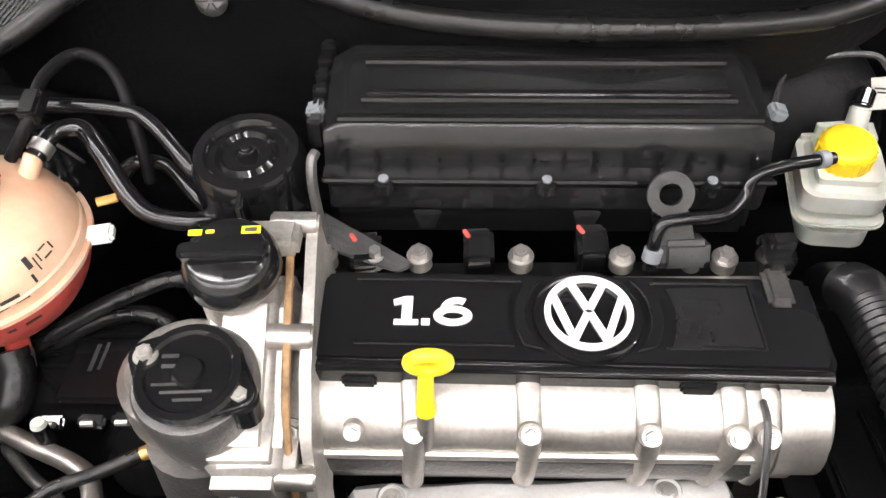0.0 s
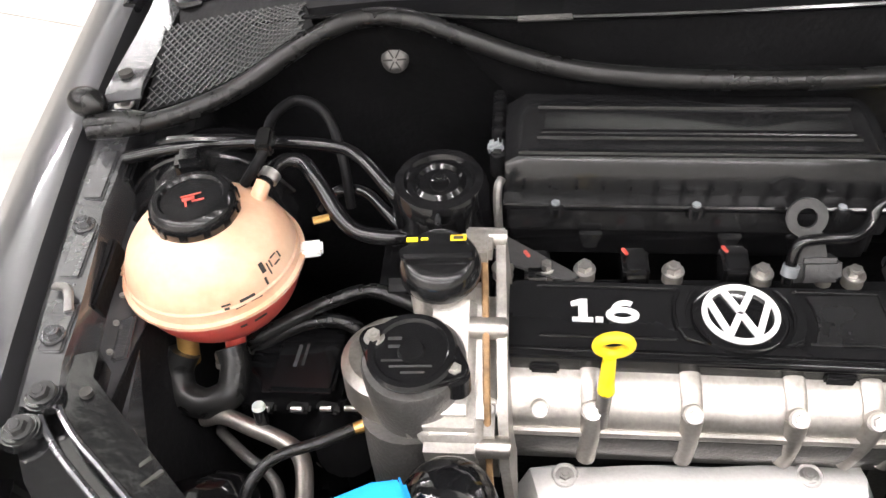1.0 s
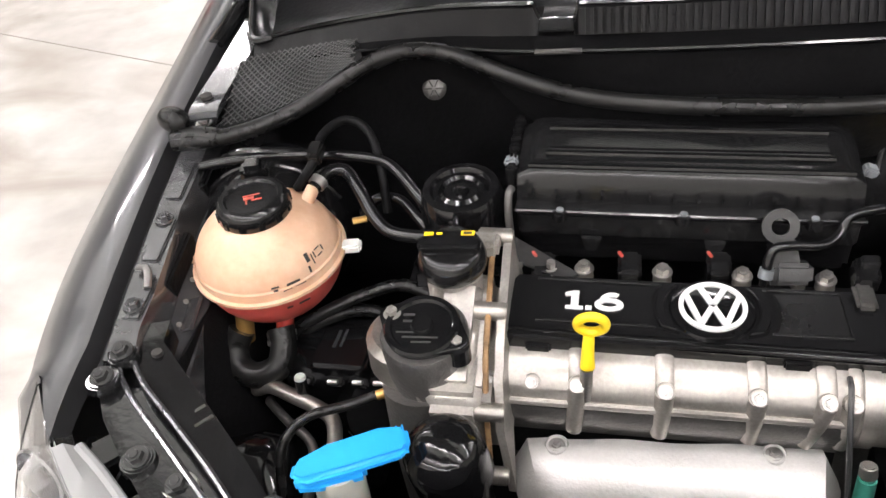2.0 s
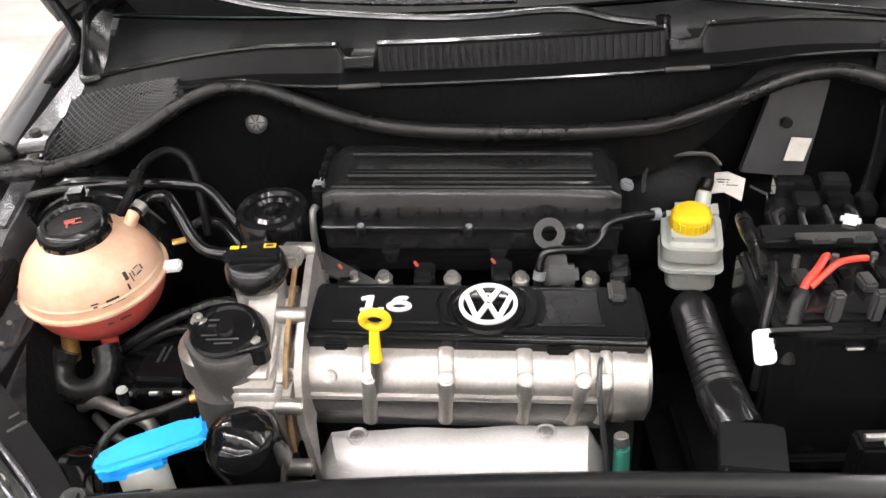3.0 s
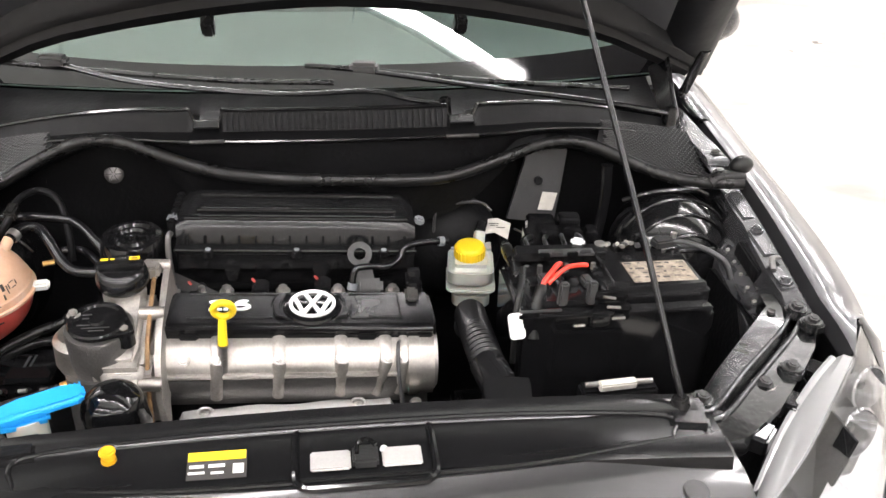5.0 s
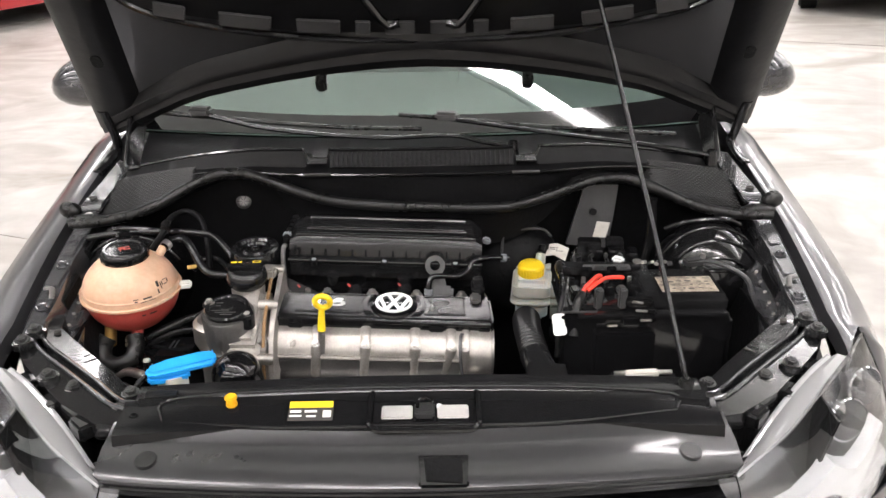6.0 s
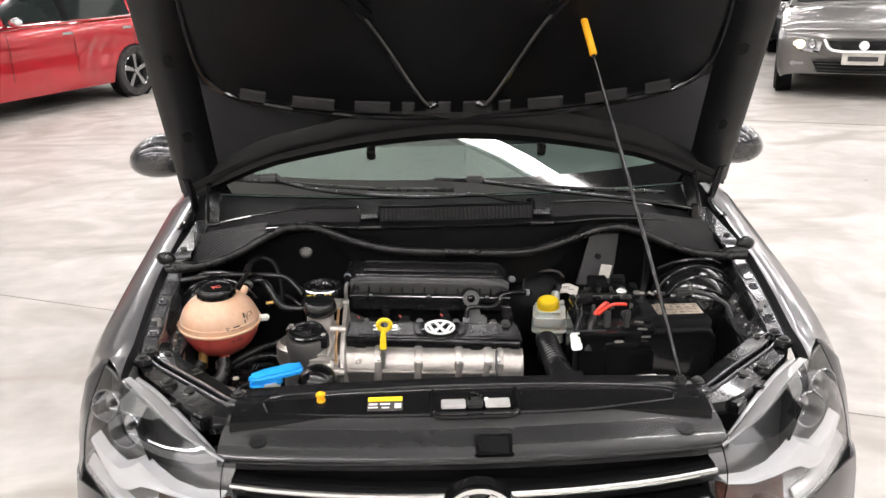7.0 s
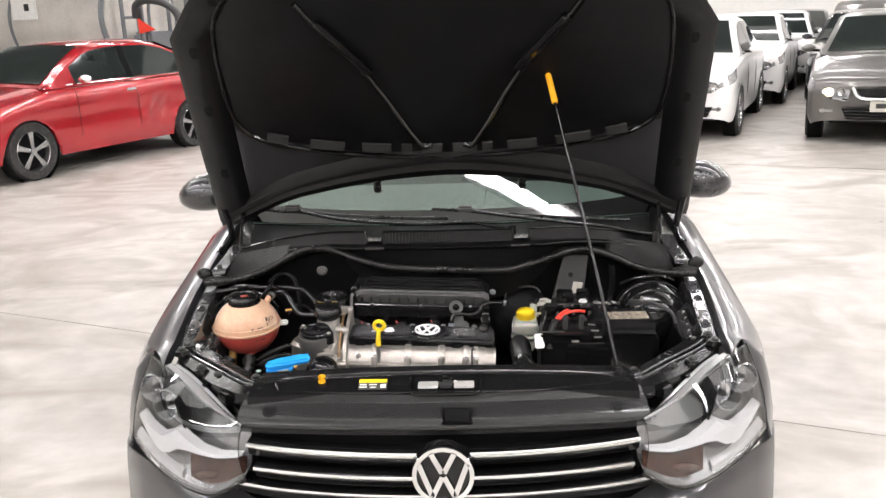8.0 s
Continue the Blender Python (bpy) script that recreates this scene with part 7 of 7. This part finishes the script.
        P("door_post", sheet([[(x, s * (gw(z, x) + 0.007), z) for x in (-0.26, -0.38)] for z in (0.99, 1.15, 1.3, roof - 0.07)], 0.004), "gloss")
        for x in (-0.22, -1.2):
            P("door_handle", box((x, s * 0.885, 0.86), (0.16, 0.025, 0.025), None, 0.008), "chrome" if grille == "none" else paint)
        for x in (0.62, -0.32, -1.32):
            P("door_gap", tube([(x + 0.02 * (z - 0.6), s * (half(x) + 0.001 - dx), z) for z, dx in ((0.30, 0.03), (0.40, 0.012), (0.52, 0.003), (0.62, 0.0), (0.74, 0.0), (0.85, 0.01), (0.92, 0.028))], 0.003, 5, 2), "baymatt")
        cols = ((2.145, 0.44), (2.145, 0.60), (2.14, half(2.13) - 0.02), (2.10, half(2.10) + 0.008), (2.0, half(2.0) + 0.01), (1.88, half(1.88) + 0.008), (1.78, half(1.78) + 0.002))
        hl = P("headlamp", sheet([[(x - 0.02 * (1 - q), s * (y - 0.02 * (1 - q)), (lerp(zt, x) - 0.03) * (1 - q) + (hb + 0.03 * k) * q) for k, (x, y) in enumerate(cols)] for q in (0, 0.5, 1)], 0.006), "headlens")
        for y, r in ((0.52, 0.045), (0.64, 0.05)):
            P("lamp_bowl", lathe([(0.0, 0.0), (r * 0.5, 0.004), (r * 0.8, 0.014), (r, 0.026), (r * 1.1, 0.02), (r * 1.1, -0.02)], pose(2.14, s * y, hb + 0.10, 90, 0, 90), 20), "bowl", hl)
        P("lamp_bezel", sheet([[(2.152 - 0.012 * k, s * (0.44 + 0.07 * k), z + 0.006 * k) for k in range(4)] for z in (hb + 0.03, hb + 0.01)], 0.012), "gloss", hl)
        P("lamp_glint", box((2.150, s * 0.655, hb + 0.105), (0.03, 0.10 if lit and s < 0 else 0.03, 0.06), (0, 0, 0), 0.014), "glowlamp" if lit and s < 0 else "chrome", hl)
        P("fog_lamp", box((2.08, s * 0.66, 0.39), (0.08, 0.14, 0.05), (0, 0, -s * 25), 0.01), "lampsilver" if grille != "none" else "gloss")
        P("tail_lamp", box((-2.0, s * 0.70, 0.86), (0.12, 0.20, 0.14), (0, 0, s * 20), 0.02), "redp")
        for c in (XF, XR):
            wh = P("wheel", lathe([(0.22, -0.09), (0.30, -0.10), (0.318, -0.07), (0.318, 0.07), (0.30, 0.10), (0.22, 0.09)], pose(c, s * 0.79, 0.318, 90, 0, 0), 36), "tyre")
            P("arch_lining", lathe([(0.335, -0.08), (0.36, 0.0), (0.33, -0.16), (0.0, -0.16)], pose(c, s * 0.86, 0.318, -90 * s, 0, 0), 30), "baymatt", wh)
            P("rim_ring", lathe([(0.222, 0.085), (0.215, 0.095), (0.205, 0.08), (0.20, -0.05)], pose(c, s * 0.79, 0.318, -90 * s, 0, 0), 32), rim, wh)
            # Black disc filling the rim: the shade behind the spokes, put into colour.
            P("brake_disc", cyl((c, s * 0.78, 0.318), (c, s * 0.80, 0.318), 0.19, 0.19, 24), "baymatt", wh)
            for k in range(5):
                a = 2 * math.pi * k / 5 + 0.3
                r1, o = Vector((math.cos(a), 0, math.sin(a))), Vector((-math.sin(a), 0, math.cos(a)))
                ctr = Vector((c, s * 0.868, 0.318))
                sp = sheet([[ctr + r1 * d + o * w * u + Vector((0, s * (0.008 - abs(u) * 0.006), 0)) for u in (-1, -0.4, 0.4, 1)] for d, w in ((0.03, 0.020), (0.12, 0.024), (0.212, 0.034))], 0.012)
                P("spoke", sp, rim, wh)
            P("hub", cyl((c, s * 0.86, 0.318), (c, s * 0.885, 0.318), 0.045, 0.04, 16, 0.005), rim, wh)
    P("grille", sheet([[(2.145, y, 0.645) for y in (-0.36, 0, 0.36)], [(2.165, y, 0.555) for y in (-0.30, 0, 0.30)]], 0.02), "gloss")
    if grille == "wide":
        P("grille_frame", tube([(2.16, -0.40, 0.66), (2.175, -0.31, 0.545), (2.185, 0, 0.535), (2.175, 0.31, 0.545), (2.16, 0.40, 0.66)], 0.016, 6, 4), "silver")
    P("badge", cyl((2.16, 0, 0.60), (2.185, 0, 0.60), 0.05, 0.05, 16, 0.004), "silver")
    li = P("lower_intake", sheet([[(2.14, y, 0.42) for y in (-iw, -iw / 2, 0, iw / 2, iw)], [(2.14, y, 0.30) for y in (0.06 - iw, -iw / 2, 0, iw / 2, iw - 0.06)]], 0.03), "baymatt")
    for z in (0.325, 0.36, 0.395):
        P("intake_bar", tube([(2.155, y, z) for y in (0.03 - iw, -iw / 2, 0, iw / 2, iw - 0.03)], 0.006, 5, 2), "gloss", li)
    if grille != "none":
        pl = P("number_plate", box((2.175, 0, 0.46), (0.012, 0.42, 0.13), None, 0.004), "label")
        P("plate_print", box((2.183, 0, 0.46), (0.004, 0.30, 0.05), None), "grey", pl)
    return t


ax, lf = Vector((math.cos(radians(HALL - 90.8)), math.sin(radians(HALL - 90.8)))), Vector((math.cos(radians(HALL - 0.8)), math.sin(radians(HALL - 0.8))))


def by_wheel(p, side):
    """The middle of a car whose front wheel on that side (1: its left) stands at p."""
    c = Vector(p) - ax * 1.31 - lf * 0.86 * side
    return c.x, c.y


parked_car("red_hatchback", "bright red hatchback car with alloy wheels and a dented door", by_wheel((-4.70, 7.54), 1), "redpaint", grille="none", roof=1.44, mirror="chrome", dent=0.045)
parked_car("grey_hatchback", "warm grey hatchback car with one headlamp lit", by_wheel((4.20, 9.25), -1), "greypaint", lit=True)
step = -ax * 4.0
for k, (p, nm) in enumerate((("whitepaint", "white_hatchback"), ("whitepaint", "white_hatchback"), ("whitepaint", "white_hatchback"), ("darkpaint", "black_hatchback"))):
    q = Vector((3.42, 9.53)) + step * k + lf * 0.26 * k
    parked_car(nm, "white hatchback car in a parked row" if k < 3 else "black hatchback car in a parked row", by_wheel(q, 1), p, "row of parked cars", grille="plain", iw=0.64, hb=0.56, zt=((2.13, 0.76), (2.05, 0.82), (1.8, 0.89), (1.0, 0.98), (0.2, 1.0), (-1.6, 1.0), (-2.05, 0.97)))
for k, p in ((1, "darkpaint"), (2, "greypaint"), (3, "darkpaint")):
    q = Vector((4.16, 9.36)) + step * 1.12 * k - lf * 0.16
    parked_car("black_hatchback" if p == "darkpaint" else "grey_hatchback", "black car in a parked row" if p == "darkpaint" else "grey car in a parked row", by_wheel(q, -1), p, "row of parked cars", grille="plain", roof=1.62 if k == 2 else 1.45)

# tank trailer behind the red car
TT = thing("tank_trailer", "weathered steel tank trailer with pipes and a hose", "tank trailer", (-9.5, 15.5, 0))
d = Vector((math.cos(radians(HALL)), math.sin(radians(HALL)), 0))
e = Vector((-5.95, 14.58, 1.75))
TNK = part("tank_shell", cyl(e - d * 7, e, 0.95, 0.95, 48, 0.06), M["tanksteel"], TT)
for k in (0.02, 2.2, 4.4):
    part("tank_band", cyl(e - d * (k + 0.06), e - d * k, 0.965, 0.965, 48), M["steel_dark"], TNK)
for k, o in ((0.12, -0.6), (0.55, -0.6), (0.12, 0.6), (0.55, 0.6)):
    part("end_post", box(e + d * k + Vector((0.37, 0.93, 0)) * o + Vector((0, 0, -0.1)), (0.06, 0.06, 2.2), (0, 0, HALL), 0.01), M["steel_dark"], TT)
for z in (-0.5, 0.0, 0.5):
    part("end_rung", box(e + d * 0.33 + Vector((-0.22, -0.56, z)), (0.5, 0.05, 0.05), (0, 0, HALL), 0.01), M["steel_dark"], TT)
part("pump_box", box(e + d * 0.35 + Vector((0, 0, -0.6)), (0.4, 0.9, 0.7), (0, 0, HALL), 0.05), M["steel_dark"], TT)
for k in range(2):
    part("pipe", tube([e + d * (0.25 + 0.25 * k) + Vector((0, -0.6, -0.9)), e + d * (0.25 + 0.25 * k) + Vector((0, -0.7, 0.1)), e + d * (0.35 + 0.28 * k) + Vector((0, -0.5, 0.75))], 0.03, 8, 4), M["steel_dark"], TT)
part("grey_hose", tube([e + d * 0.25 + Vector((0, -0.8, 0.0)), e + d * 0.32 + Vector((0, -0.85, 0.2)), e + d * 0.6 + Vector((0, -0.9, 0.27)), e + d * 1.0 + Vector((0, -0.9, 0.18)), e + d * 1.25 + Vector((0, -0.9, -0.1)), e + d * 1.35 + Vector((0, -0.9, -0.9))], 0.065, 12, 6), M["grey"], TT)
part("chassis", box(e - d * 3 + Vector((0, 0, -1.15)), (8.2, 1.2, 0.2), (0, 0, HALL), 0.03), M["steel_dark"], TT)
for k in (0.6, 1.8, 5.2):
    for s in (-1, 1):
        c = e - d * k + Vector((0.37, 0.93, 0)) * s * 0.9
        part("trailer_wheel", lathe([(0.0, 0.1), (0.25, 0.1), (0.28, 0.14), (0.48, 0.14), (0.5, 0.1), (0.5, -0.1), (0.48, -0.14), (0.0, -0.14)], pose(c.x, c.y, 0.5, 90, 0, HALL), 28), M["tyre"], TT)
sg = part("sign_board", box(e - d * 1.80 + Vector((-0.36, -0.92, 0.24)), (0.62, 0.02, 0.42), (0, 0, HALL), 0.004), M["white"], TT)
part("sign_stripe", box(e - d * 1.80 + Vector((-0.366, -0.935, 0.42)), (0.62, 0.02, 0.05), (0, 0, HALL)), M["redp"], sg)
part("sign_print", box(e - d * 1.72 + Vector((-0.366, -0.935, 0.24)), (0.10, 0.02, 0.12), (0, 0, HALL)), M["ink"], sg)
fl = part("orange_flag", prism([(0, 0), (0.36, -0.2), (0.0, -0.26)], 0.012, pose(e.x + 0.35, e.y - 1.1, e.z - 0.02, 90, 0, HALL)), M["redp"], TT)
RK = thing("steel_rack", "dark steel rack with open bays against the hall wall", "rack", (-3.5, 18, 0))
for k in range(4):
    part("upright", box((-6.0 + 1.5 * k, 18.6 - 0.6 * k, 1.5), (0.10, 0.10, 3.0), (0, 0, HALL), 0.01), M["steel_dark"], RK)
for z in (0.9, 1.75, 2.7):
    part("shelf", box((-3.75, 17.7, z), (5.0, 0.9, 0.08), (0, 0, HALL), 0.01), M["steel_dark"], RK)
part("crate", box((-5.3, 18.2, 1.2), (1.0, 0.7, 0.5), (0, 0, HALL), 0.03), M["grey"], RK)
part("crate", box((-3.6, 17.6, 1.25), (1.1, 0.7, 0.6), (0, 0, HALL), 0.03), M["baymatt"], RK)
